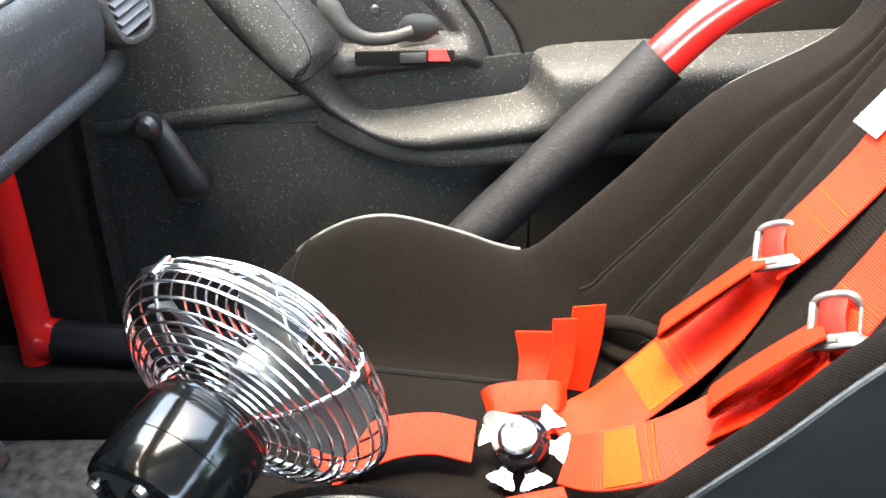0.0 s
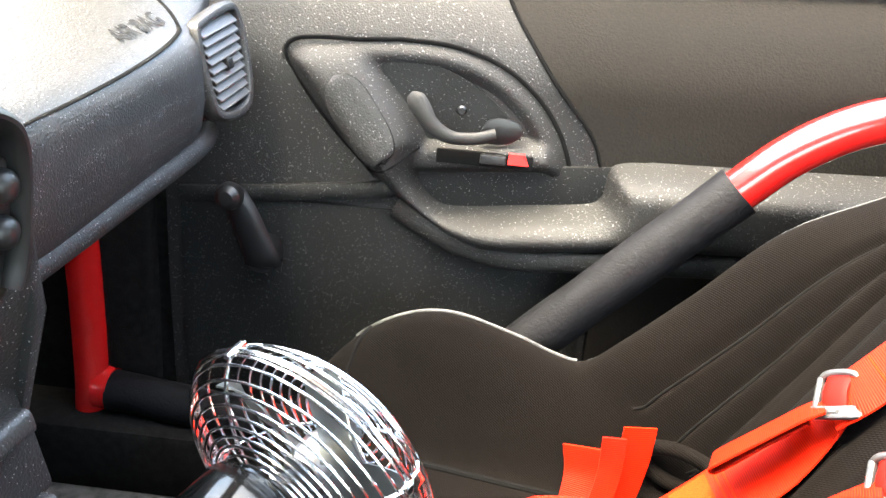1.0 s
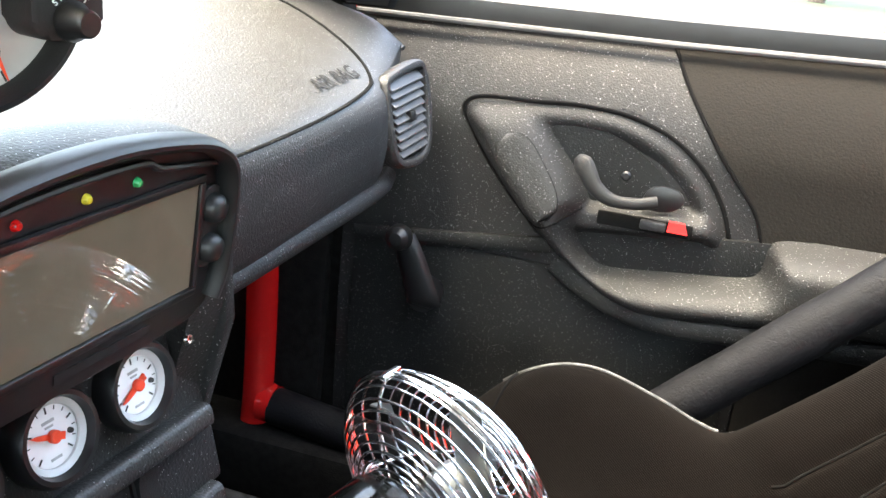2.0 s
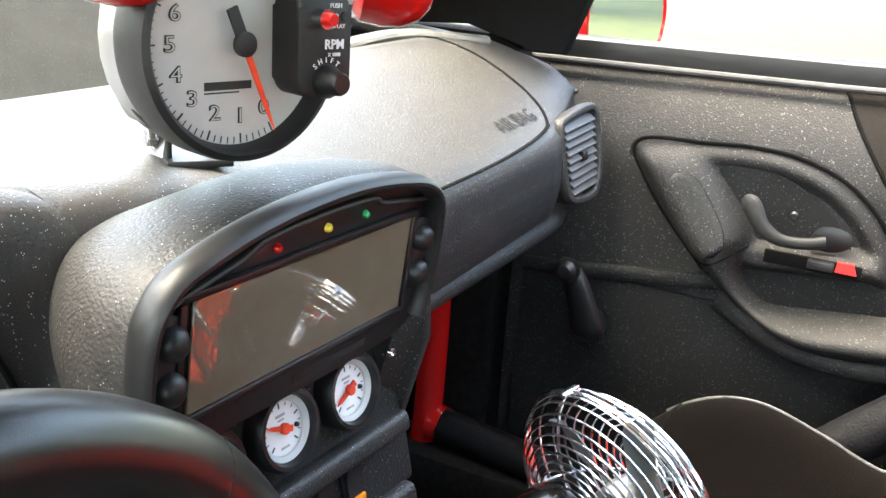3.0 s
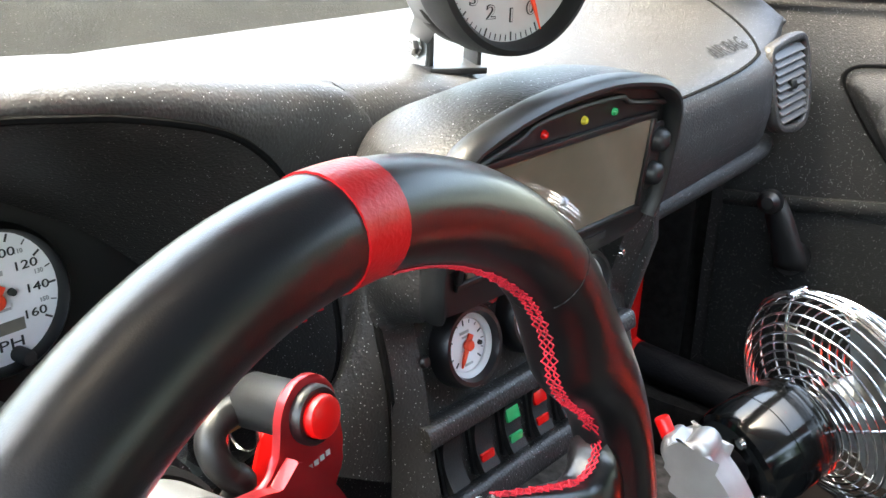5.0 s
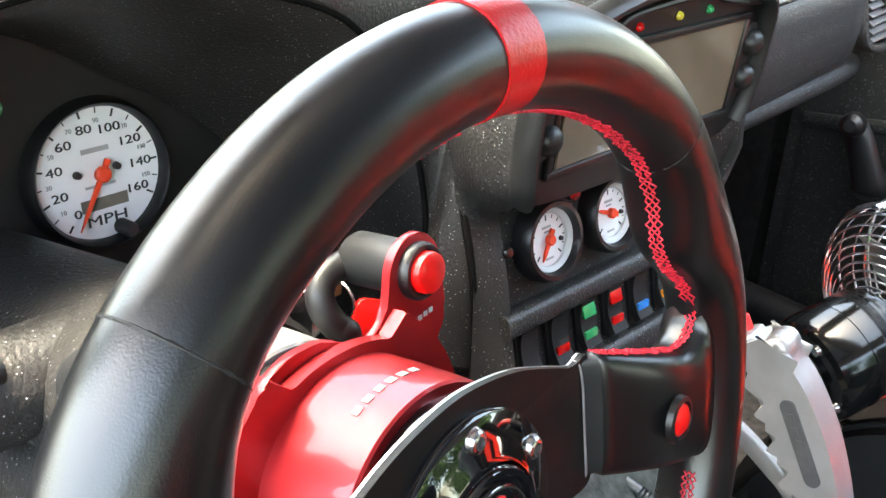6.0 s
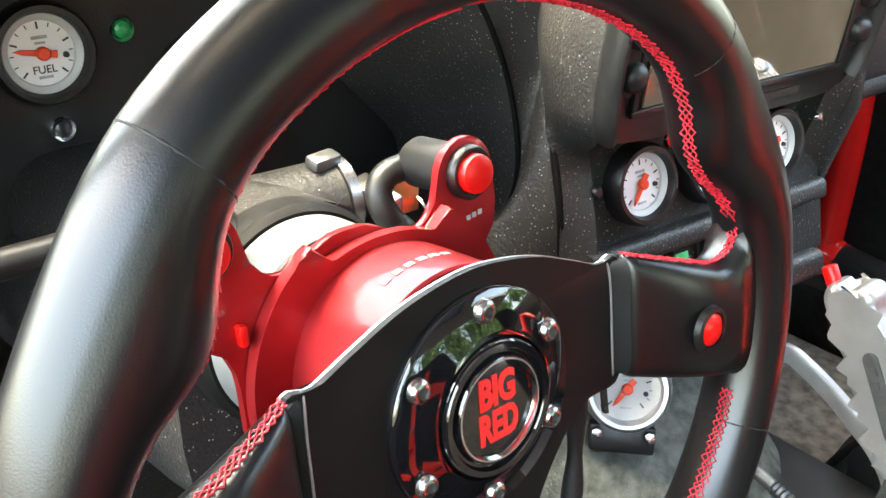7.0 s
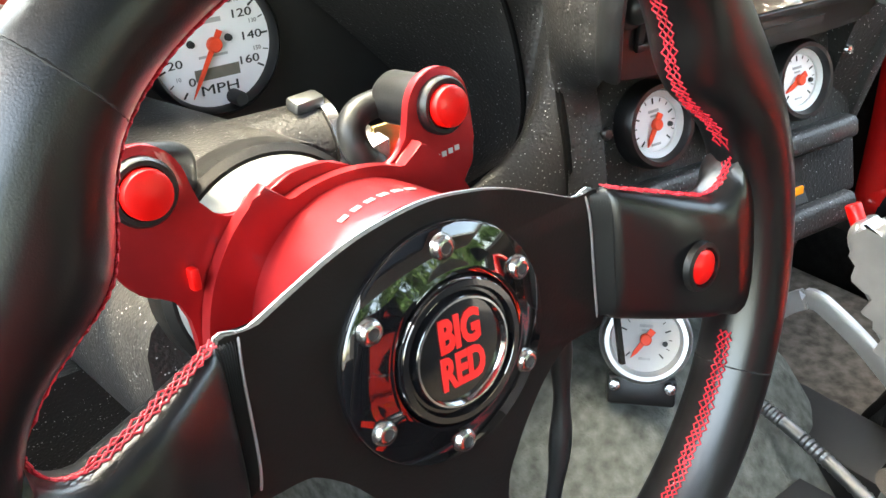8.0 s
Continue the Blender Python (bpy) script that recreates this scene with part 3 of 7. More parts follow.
        h2 = 0.027 * (1 - (1 - d2) ** 2) ** 0.5
        q = np.full(x.shape, 9.0)
        for (ax, az), (bx, bz) in zip(brow, brow[1:]):
            k = np.clip(((x - ax) * (bx - ax) + (z - az) * (bz - az)) / ((bx - ax) ** 2 + (bz - az) ** 2), 0, 1)
            q = np.minimum(q, np.hypot(x - ax - k * (bx - ax), z - az - k * (bz - az)))
        h3 = 0.0135 * np.clip(1 - (q / 0.0165) ** 2, 0, 1) ** 1.3
        return (h1 ** 4 + h2 ** 4 + h3 ** 4) ** 0.25 - 0.004
    xs = np.array([-0.305 + 0.0021 * i for i in range(223)] + [0.163 + 0.03 * i for i in range(1, 27)])
    zs = np.array([0.675 + 0.0021 * i for i in range(129)])
    gx, gz = np.meshgrid(xs, zs, indexing="ij")
    gh = raise_(gx, gz)
    for _ in range(3):          # soften the moulding's edges
        gh[2:-2] = (gh[:-4] + gh[1:-3] + gh[2:-2] + gh[3:-1] + gh[4:]) / 5
        gh[:, 2:-2] = (gh[:, :-4] + gh[:, 1:-3] + gh[:, 2:-2] + gh[:, 3:-1] + gh[:, 4:]) / 5

    def height(x, z):
        i = min(max(int((x + 0.305) / 0.0021), 0), 221)
        k = min(max(int((z - 0.675) / 0.0021), 0), 127)
        f, g = (x - xs[i]) / 0.0021, (z - zs[k]) / 0.0021
        return float((gh[i, k] * (1 - f) + gh[i + 1, k] * f) * (1 - g) + (gh[i, k + 1] * (1 - f) + gh[i + 1, k + 1] * f) * g)
    n = len(zs)
    verts = [(float(x), float(DY - q), float(z)) for x, q, z in zip(gx.flat, gh.flat, gz.flat)]
    faces = []
    for i in range(len(xs) - 1):
        for k in range(n - 1):
            q = (i * n + k, (i + 1) * n + k, (i + 1) * n + k + 1, i * n + k + 1)
            if max(DY - verts[w][1] for w in q) > -0.0035:
                faces.append(q)
    # dark bead painting the shadow line along the moulding's outer groove
    groove = [(-0.160, 0.772), (-0.226, 0.842), (-0.262, 0.893), (-0.272, 0.914), (-0.262, 0.927), (-0.235, 0.932)]
    groove += [(x, z + 0.0165) for x, z in ((-0.19, 0.917), (-0.155, 0.920), (-0.13, 0.9215))] + [(-0.074, 0.9345), (-0.018, 0.916), (0.0245, 0.8835), (0.0535, 0.843), (0.069, 0.803), (0.0705, 0.79)]
    part("groove_shadow", sweep(spline([(x, DY - 0.0005, z) for x, z in groove], 6), 0.0026, 0.0016, up=(0, 1, 0), n=6), SEAM, d)
    part("armrest", raw(verts, faces), VINYL, d, "flecked black moulded armrest and grip", smooth=80)
    under = spline([(-0.13, 1.066, 0.738), (-0.08, 1.052, 0.716), (-0.03, 1.040, 0.703), (0.03, 1.035, 0.700), (0.1, 1.034, 0.706), (0.4, 1.034, 0.724), (0.9, 1.034, 0.736)], 6)
    # shade under the armrest is painted by the darker vinyl
    part("armrest_base", sweep(under, 0.016, 0.022, up=(0, 1, 0), n=16, power=3), VINYL_SHADE, d)
    # smooth pad let into the front of the grip, with its groove
    A, B = Vector((-0.2095, 0, 0.8930)), Vector((-0.1425, 0, 0.8075))
    side = Vector((-(B - A).z, 0, (B - A).x)).normalized()

    def on_pad(u, v):
        half = 0.0235 * max(0.0, 1 - abs(2 * u - 1) ** 3.6) ** 0.45
        q = A.lerp(B, u) + side * (2 * v - 1) * half
        return (q.x, DY - height(q.x, q.z) - 0.0010, q.z)
    part("pad", slab(on_pad, 24, 14, -0.003), VINYL, d, "smooth dark pad on the armrest", smooth=60)
    edge = [on_pad(u / 24, 1.0) for u in range(25)] + [on_pad(u / 24, 0.0) for u in range(23, 0, -1)]
    part("pad_seam", sweep(edge, 0.0017, 0.0017, up=(0, 1, 0), n=6, closed=True), SEAM, d)
    crease = [(-0.170 + 0.062 * k / 10, 0.786 + 0.034 * (k / 10) ** 1.3) for k in range(11)]
    part("grip_crease", sweep([(x, DY - height(x, z) - 0.0002, z) for x, z in crease], 0.0013, 0.0010, up=(0, 1, 0), n=6), SEAM, d)
    # a darker plate paints the shade inside the handle recess
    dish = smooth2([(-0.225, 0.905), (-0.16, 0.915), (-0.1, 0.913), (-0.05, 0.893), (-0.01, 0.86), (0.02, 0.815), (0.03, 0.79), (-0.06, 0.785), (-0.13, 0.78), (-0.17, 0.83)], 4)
    part("handle_recess", prism(dish, -0.01, 0.0, 0.003), VINYL_SHADE, d, m=Matrix(((1, 0, 0, 0), (0, 0, -1, 1.0555), (0, 1, 0, 0), (0, 0, 0, 1))))
    # map pocket below it, a plate with the opening's shade in its colour
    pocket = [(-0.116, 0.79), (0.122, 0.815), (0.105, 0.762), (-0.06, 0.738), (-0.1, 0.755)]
    part("pocket", prism(pocket, -0.012, 0.0, 0.004), VINYL_SHADE, d, "armrest pocket, its shade in a darker vinyl", m=Matrix(((1, 0, 0, 0), (0, 0, -1, 1.0545), (0, 1, 0, 0), (0, 0, 0, 1))))
    # inside release: a curved paddle, its hinge and screw
    h = part("release_handle", sweep(spline([(-0.122, 1.03, 0.883), (-0.109, 1.024, 0.872), (-0.095, 1.02, 0.853), (-0.073, 1.02, 0.841), (-0.045, 1.022, 0.841), (-0.022, 1.028, 0.846)], 6),
                                  lambda t: 0.0135 * math.sqrt(min(1.0, 0.12 + t * 7)) - 0.006 * min(1, t * 1.5), lambda t: 0.006 * math.sqrt(min(1.0, 0.12 + t * 7)), up=(0, 1, 0), n=14), VINYL_SMOOTH, d, "black curved door release handle")
    part("hinge_cup", prism(smooth2([(-0.04, 0.835), (-0.03, 0.86), (0.0, 0.86), (0.008, 0.845), (-0.01, 0.832)], 3), 0, 0.004, 0.001), PLASTIC, h, m=Matrix(((1, 0, 0, 0), (0, 0, -1, 1.044), (0, 1, 0, 0), (0, 0, 0, 1))))
    part("screw", lathe([(0, 0.003), (0.004, 0.003), (0.006, 0.0), (0.0, -0.002)], 14), PLASTIC, d, m=frame_from((-0.063, 1.042, 0.867), (0, -1, 0), (0, 0, 1)))
    # lock slide with its red flag
    lock = part("lock_slot", box(0.112, 0.006, 0.017, 0.002, at=(-0.032, 1.0385, 0.8135)), SEAM, d, "dark lock slot")
    part("lock_slide", box(0.030, 0.009, 0.011, 0.002, at=(-0.022, 1.034, 0.8155)), PLASTIC_MATT, lock)
    part("lock_flag", raw([(x, y, z) for y in (1.032, 1.038) for x, z in ((-0.005, 0.8115), (0.019, 0.8115), (0.014, 0.824), (-0.004, 0.824))], [(0, 1, 2, 3), (4, 5, 6, 7), (0, 1, 5, 4), (1, 2, 6, 5), (2, 3, 7, 6), (3, 0, 4, 7)]), INK_RED, lock, "red unlocked flag")
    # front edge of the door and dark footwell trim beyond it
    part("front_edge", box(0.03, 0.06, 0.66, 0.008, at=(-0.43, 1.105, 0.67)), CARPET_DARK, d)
    return d


door()


def kick():
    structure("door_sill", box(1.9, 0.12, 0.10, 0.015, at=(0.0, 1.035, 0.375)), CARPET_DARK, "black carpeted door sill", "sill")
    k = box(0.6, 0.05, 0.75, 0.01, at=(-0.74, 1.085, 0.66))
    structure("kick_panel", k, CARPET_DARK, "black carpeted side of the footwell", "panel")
    stop = thing("window_crank", pose(-0.31, 1.05, 0.70), "black plastic window crank on the door", "crank")
    part("arm", sweep(spline([(-0.012, -0.03, 0.045), (0.0, -0.03, 0.02), (0.02, -0.028, -0.03), (0.022, -0.024, -0.042)], 5), lambda t: 0.016 + 0.008 * t, 0.008, up=(0, 1, 0), n=14), PLASTIC, stop)
    part("knob", lathe([(0, 0.03), (0.008, 0.03), (0.015, 0.024), (0.017, 0.012), (0.013, 0.0), (0, 0)], 20), PLASTIC, stop, m=frame_from((-0.012, -0.034, 0.048), (0, -1, 0.1), (0, 0, 1)))
    part("boss", lathe([(0, 0.03), (0.02, 0.03), (0.022, 0), (0, 0)], 18), PLASTIC, stop, m=frame_from((0.018, 0.005, -0.035), (0, -1, 0), (0, 0, 1)))


kick()


# ---- roll cage ----
def cage():
    c = thing("roll_cage", pose(-0.515, 1.03, 0.41), "red tubular roll cage with black foam sleeves", "roll cage")
    c.matrix_world = Matrix.Identity(4)
    R = 0.0225
    part("front_leg", sweep(spline([(-0.522, 1.03, 0.40), (-0.518, 1.03, 0.5), (-0.522, 1.03, 0.7), (-0.54, 1.02, 0.9)], 4), R, n=20, up=(1, 0, 0)), RED_PAINT, c, "red painted upright tube")
    part("weld", lathe([(0.0, 0.02), (0.026, 0.02), (0.029, 0.008), (0.029, 0.0), (0, 0)], 18), RED_PAINT, c, m=frame_from((-0.508, 1.03, 0.455), (1, -0.1, 0), (0, 0, 1)))
    part("sill_tube", sweep(spline([(-0.49, 1.028, 0.452), (-0.2, 1.0, 0.44), (0.1, 0.98, 0.44), (0.8, 0.98, 0.44)], 4), 0.027, n=18), FOAM, c, "black foam covered lower tube")
    a, b = Vector((0.0, 0.962, 0.583)), Vector((0.242, 0.966, 0.829))
    d = (b - a).normalized()
    part("door_bar_sleeve", sweep([a - d * 0.16 + (b - a) * 1.0 * i / 10 + d * 0.16 * i / 10 for i in range(11)], lambda t: 0.0285 + 0.0006 * math.sin(40 * t), n=22), FOAM, c, "black foam sleeve on the diagonal bar")
    bar = spline([a, a + (b - a) * 0.6, b, b + Vector((0.045, 0, 0.043)), (0.335, 0.966, 0.903), (0.385, 0.966, 0.921), (0.46, 0.966, 0.93), (0.62, 0.966, 0.934), (1.1, 0.966, 0.94)], 8)
    part("door_bar", sweep(bar, 0.0235, n=24), RED_PAINT, c, "red painted bent door bar")


cage()


# ---- dashboard ----
ARCH_LINE = spline([(0, 0, 1.031), (0.019, 0, 1.030), (0.046, 0, 1.026), (0.076, 0, 1.021), (0.12, 0, 1.009), (0.144, 0, 0.999), (0.161, 0, 0.987), (0.174, 0, 0.974), (0.188, 0, 0.955), (0.201, 0, 0.931), (0.211, 0, 0.908), (0.219, 0, 0.882), (0.224, 0, 0.855), (0.223, 0, 0.833), (0.213, 0, 0.816), (0.18, 0, 0.806), (0.14, 0, 0.80)], 6)
THROAT_LINE = spline([(0, 0, 0.985), (0.03, 0, 0.981), (0.056, 0, 0.968), (0.091, 0, 0.946), (0.13, 0, 0.922), (0.16, 0, 0.897), (0.188, 0, 0.869), (0.214, 0, 0.842), (0.224, 0, 0.825), (0.225, 0, 0.805), (0.215, 0, 0.785), (0.18, 0, 0.775), (0.14, 0, 0.77)], 8)
LIP_X = -0.368


def arch(a, line=ARCH_LINE):
    """The lip of the instrument hood, or the throat behind it, a from 0 (left foot) to 1 (right foot)."""
    f = abs(2 * a - 1) * (len(line) - 1)
    i = min(int(f), len(line) - 2)
    p = line[i].lerp(line[i + 1], f - i)
    return -0.03 + math.copysign(p.x, 2 * a - 1), p.z


DASH_Y = (-0.43, -0.30, -0.16, -0.05, 0.05, 0.10, 0.15, 0.20, 0.28, 0.36, 0.46, 0.60, 0.92, 1.00, 1.03)
DASH_XF = (-0.395, -0.398, -0.400, -0.400, -0.399, -0.398, -0.395, -0.391, -0.384, -0.370, -0.345, -0.338, -0.338, -0.345, -0.352)
DASH_ZF = (1.004, 1.016, 1.036, 1.046, 1.040, 1.032, 1.022, 1.013, 1.004, 0.993, 0.972, 0.957, 0.957, 0.975, 0.990)


def dash_edge(y):
    f = lambda q: (float(np.interp(q, DASH_Y, DASH_XF)), float(np.interp(q, DASH_Y, DASH_ZF)))
    near = [f(y + d) for d in (-0.03, -0.015, 0, 0.015, 0.03)]
    return sum(p[0] for p in near) / 5, sum(p[1] for p in near) / 5


def dash_rear(y):
    k = min(1.0, max(0.0, (y - 0.55) / 0.45))
    k = k * k * (3 - 2 * k)
    return -0.63 + 0.10 * k, 1.002 + 0.03 * k


def dash_top(y, n=8):
    """Points of the top from the rear shelf to the front edge."""
    xf, zf = dash_edge(y)
    xb, zb = dash_rear(y)
    pts = [(-1.06, 1.074), (-0.92, 1.030), (-0.78, 0.990), (xb - 0.07, 0.962), (xb - 0.035, 0.940), (xb - 0.014, zb - 0.016), (xb, zb - 0.002)]
    for i in range(1, n + 1):
        v = i / n
        x = xb + (xf - xb) * v
        roll = min(1.0, max(0.0, (0.215 - y) / 0.10))      # the driver's side rolls over before its edge
        bow = 0.006 * math.sin(math.pi * v) + roll * (0.0085 * math.sin(math.pi * min(1.0, v / 0.86) * 0.5) ** 2 - 0.0085 * max(0.0, (v - 0.66) / 0.34) ** 2)
        pts.append((x, zb + (zf - zb) * (v ** 1.5) + bow))
    return pts


def dash_z(x, y):
    pts = sorted(dash_top(y))
    return float(np.interp(x, [p[0] for p in pts], [p[1] for p in pts]))


def dashboard():
    d = thing("dashboard", pose(-0.6, 0.31, 0.6), "flecked black moulded dashboard with a passenger airbag panel", "dashboard")
    d.matrix_world = Matrix.Identity(4)

    # passenger side: top, rolled edge and face in one moulding
    def section(y):
        e = max(0.0, (y - 0.9) / 0.13)
        xf, zf = dash_edge(y)
        q = min(1.0, max(0.0, (y - 0.895) / 0.025))
        fx = min(xf + 0.026, -0.312) - 0.02 * q - 0.006 * e * e
        low = 0.842
        pts = dash_top(y) + [(xf + (fx - xf) * 0.45, zf - 0.004), (xf + (fx - xf) * 0.8, zf - 0.013), (fx - 0.001, zf - 0.03), (fx, zf - 0.05), (fx + 0.001, 0.89), (fx - 0.003, low + 0.02), (fx - 0.012, low), (fx - 0.04, low - 0.012), (-0.55, 0.80), (-1.06, 0.80)]
        return [(x, y, z) for x, z in pts]
    ys = [0.2125, 0.226, 0.24] + [0.262 + 0.03 * i for i in range(23)] + [0.94, 0.955, 0.97, 0.985, 1.0, 1.012, 1.022]
    deck = slab(lambda u, v: (-1.04 + 0.395 * u + (0.09 * max(0, (-0.43 + 1.45 * v - 0.55) / 0.45) ** 2 if v > 0.7 else 0) * u, -0.43 + 1.45 * v, dash_z(-1.04 + 0.395 * u, -0.43 + 1.45 * v) + 0.005), 20, 24, 0.003)
    part("rear_deck", deck, DECK, d, "dull grey cloth-covered rear deck")
    part("cowl_trim", sweep([(-1.045, -0.43, 1.078), (-1.045, 0.3, 1.08), (-1.045, 1.02, 1.078)], 0.012, 0.006, n=10), PLASTIC_MATT, d, "dark trim along the windscreen foot")
    part("passenger_moulding", loft([section(y) for y in ys]), VINYL_LIT, d, "flecked black dash moulding, tone lifted as if lit", smooth=70)
    part("lower_lip", sweep(spline([(-0.335, 0.40, 0.842), (-0.327, 0.7, 0.838), (-0.325, 0.9, 0.835), (-0.336, 0.972, 0.834)], 6), 0.012, 0.0115, n=14), VINYL, d, "flecked rounded lower lip")
    # airbag panel line and word
    line = [(-0.320, 0.30), (-0.3205, 0.52), (-0.3215, 0.74), (-0.328, 0.86), (-0.343, 0.905), (-0.375, 0.928), (-0.44, 0.938), (-0.52, 0.945), (-0.58, 0.95)]
    def skin_z(x, y):
        xf, zf = dash_edge(y)
        if x <= xf:
            return dash_z(x, y)
        k = (x - xf) / 0.026
        return zf - 0.03 * k ** 2.6
    pts = [(p.x, p.y, skin_z(p.x, p.y) + 0.0004) for p in spline([(x, y, 0) for x, y in line], 8)]
    part("airbag_panel_seam", sweep(pts, 0.0024, 0.0014, n=8), SEAM, d)
    zt = dash_z(-0.353, 0.836)
    slope = (dash_z(-0.365, 0.836) - dash_z(-0.341, 0.836)) / 0.024
    word = lettering("AIR BAG", 0.027, frame_from((-0.353, 0.836, zt), (slope, 0, 1), (-1, 0.0, slope)), EMBOSS, d, "airbag_lettering", bold=0.0004, squeeze=1.02, extrude=0.0)
    bm = bmesh.new()
    bm.from_mesh(word.data)
    bmesh.ops.triangulate(bm, faces=bm.faces)
    bmesh.ops.subdivide_edges(bm, edges=bm.edges, cuts=3)
    bm.to_mesh(word.data)
    bm.free()
    def moulding_z(x, y):
        i = max(k for k in range(len(ys) - 1) if ys[k] <= y)
        za, zb = (float(np.interp(x, [p[0] for p in row[:15]], [p[2] for p in row[:15]])) for row in (section(ys[i]), section(ys[i + 1])))
        return za + (zb - za) * (y - ys[i]) / (ys[i + 1] - ys[i])
    for v in word.data.vertices:
        v.co.z = moulding_z(v.co.x, v.co.y) + 0.0016

    # driver's side top
    def left_top(u, v):
        y = -0.43 + 0.643 * v
        pts = dash_top(y, 12)
        pts.append((pts[-1][0] + 0.009, pts[-1][1] - 0.0055))      # tucked under the hood
        k = u * (len(pts) - 1)
        i = min(int(k), len(pts) - 2)
        f = k - i
        return (pts[i][0] * (1 - f) + pts[i + 1][0] * f, y, pts[i][1] * (1 - f) + pts[i + 1][1] * f)
    part("driver_top", slab(left_top, 38, 60, 0.01), VINYL_LIT, d, smooth=70)

    # instrument hood: a broad roll from the top down to the lip, and the tunnel behind the lip
    xf, zf = dash_edge(0.10)
    hood_end = spline([(xf, 0.10, zf), (*dash_edge(0.15)[:1], 0.15, dash_edge(0.15)[1]), (*dash_edge(0.20)[:1], 0.20, dash_edge(0.20)[1]), (-0.380, 0.2215, 1.003), (-0.3695, 0.2265, 0.986), (-0.3640, 0.217, 0.972), (-0.3610, 0.2045, 0.950), (-0.353, 0.2, 0.915), (-0.345, 0.198, 0.88), (-0.332, 0.2, 0.82), (-0.330, 0.205, 0.75)], 8)

    def outer(u):
        """The hood's outer line: up the left end, along the dash's crest, down beside the console."""
        if u < 0.2:
            xf, zf = dash_edge(-0.43)
            return Vector((-0.43, -0.43, 0.70 + (zf - 0.70) * u / 0.2))
        if u < 0.72:
            y = -0.43 + 0.53 * (u - 0.2) / 0.52
            xf, zf = dash_edge(y)
            return Vector((xf, y, zf))
        f = (u - 0.72) / 0.28 * (len(hood_end) - 1)
        i = min(int(f), len(hood_end) - 2)
        return hood_end[i].lerp(hood_end[i + 1], f - i)

    def hood(u, v):
        y, z = arch(u)
        lip = Vector((LIP_X, y, z))
        if v < 0.3:                     # from the throat out to the lip
            ty, tz = arch(u, THROAT_LINE)
            k = v / 0.3
            p = Vector((-0.502, ty, tz)).lerp(lip, k)
            return p + Vector((0.022 * math.sin(math.pi * k) * k, 0, 0))
        o = outer(u)
        w = (v - 0.3) / 0.7
        up = min(1.0, max(0.0, (u - 0.1) / 0.15)) * min(1.0, max(0.0, (0.93 - u) / 0.16))
        up = up * up * (3 - 2 * up)
        span = (o - lip).length
        radial = Vector((0, o.y - y, o.z - z))
        radial.normalize()
        c1 = lip + Vector((0.003, 0.3 * (o.y - y), 0.85 * (o.z - z))) * up + (radial * 0.9 + Vector((0.35, 0, 0))) * span * 0.36 * (1 - up)
        c2 = o + Vector((min(0.75 * span, 0.025), 0, -0.0015)) * up + ((lip - o) * 0.3 + Vector((0.004, 0, 0))) * (1 - up)
        return lip * (1 - w) ** 3 + c1 * 3 * w * (1 - w) ** 2 + c2 * 3 * w * w * (1 - w) + o * w ** 3
    part("instrument_hood", slab(hood, 140, 40, 0.003), VINYL_LIT, d, "flecked black instrument hood", smooth=75)
    rimline = []
    for i in range(81):
        y, z = arch(i / 80)
        rimline.append(Vector((LIP_X + 0.0005, y, z)))
    part("hood_groove", sweep(rimline, 0.0021, n=6, up=(1, 0, 0)), SEAM, d)
    def knee(u, v):
        y = -0.42 + 0.66 * u
        z = 0.58 + 0.16 * v
        return (-0.43 + 0.004 * math.sin(math.pi * v) - 0.07 * (1 - v) ** 2, y, z)
    part("knee_panel", slab(knee, 12, 14, 0.02), VINYL, d)
    part("centre_face", slab(lambda u, v: (-0.412 + 0.03 * u, 0.25 + 0.075 * u, 0.62 + 0.35 * v), 4, 12, 0.02), VINYL, d)
    # gauge panel at the back of the hood
    out = [(y * 1.04, 0.012 + z) for y, z in (arch(i / 60, THROAT_LINE) for i in range(61))]
    part("gauge_panel", prism([(y, z) for y, z in out], -0.004, 0.0), PLASTIC_MATT, d, "matt black gauge panel", m=Matrix(((0, 0, 1, -0.506), (1, 0, 0, 0), (0, 1, 0, 0), (0, 0, 0, 1))))
    # corner vent at the passenger end
    vm = frame_from((-0.317, 0.965, 0.914), (0.96, -0.16, 0.22), (-0.22, 0, 1))
    ring = smooth2([(-0.046, 0.034), (-0.032, 0.045), (0.03, 0.052), (0.046, 0.040), (0.047, -0.005), (0.036, -0.042), (0.012, -0.056), (-0.036, -0.050), (-0.047, -0.02)], 5)
    v = part("vent", sweep([(x, y, 0.0) for x, y in ring], 0.0060, 0.009, up=(0, 0, 1), n=12, closed=True, power=2.4), VINYL_LIT, d, "slatted corner air vent, slats paled as if lit", m=vm)
    # near-black plate stands in for shade between the slats
    part("vent_gap_shade", prism([(x * 0.95, y * 0.95) for x, y in ring], -0.0045, -0.0035), SEAM, v, m=vm)
    # slats coloured pale as if light fell on them
    for k in range(9):
        yy = 0.038 - k * 0.0096
        part("slat", box(0.078 - 0.0016 * k, 0.0022, 0.0145, 0.0008, 1), VENT_LIT, v, m=vm @ pose(-0.001, yy, 0.0035, 52, 0, 4))
    part("thumb_tab", box(0.012, 0.012, 0.01, 0.002), PLASTIC, v, m=vm @ pose(0.0, -0.003, 0.006))
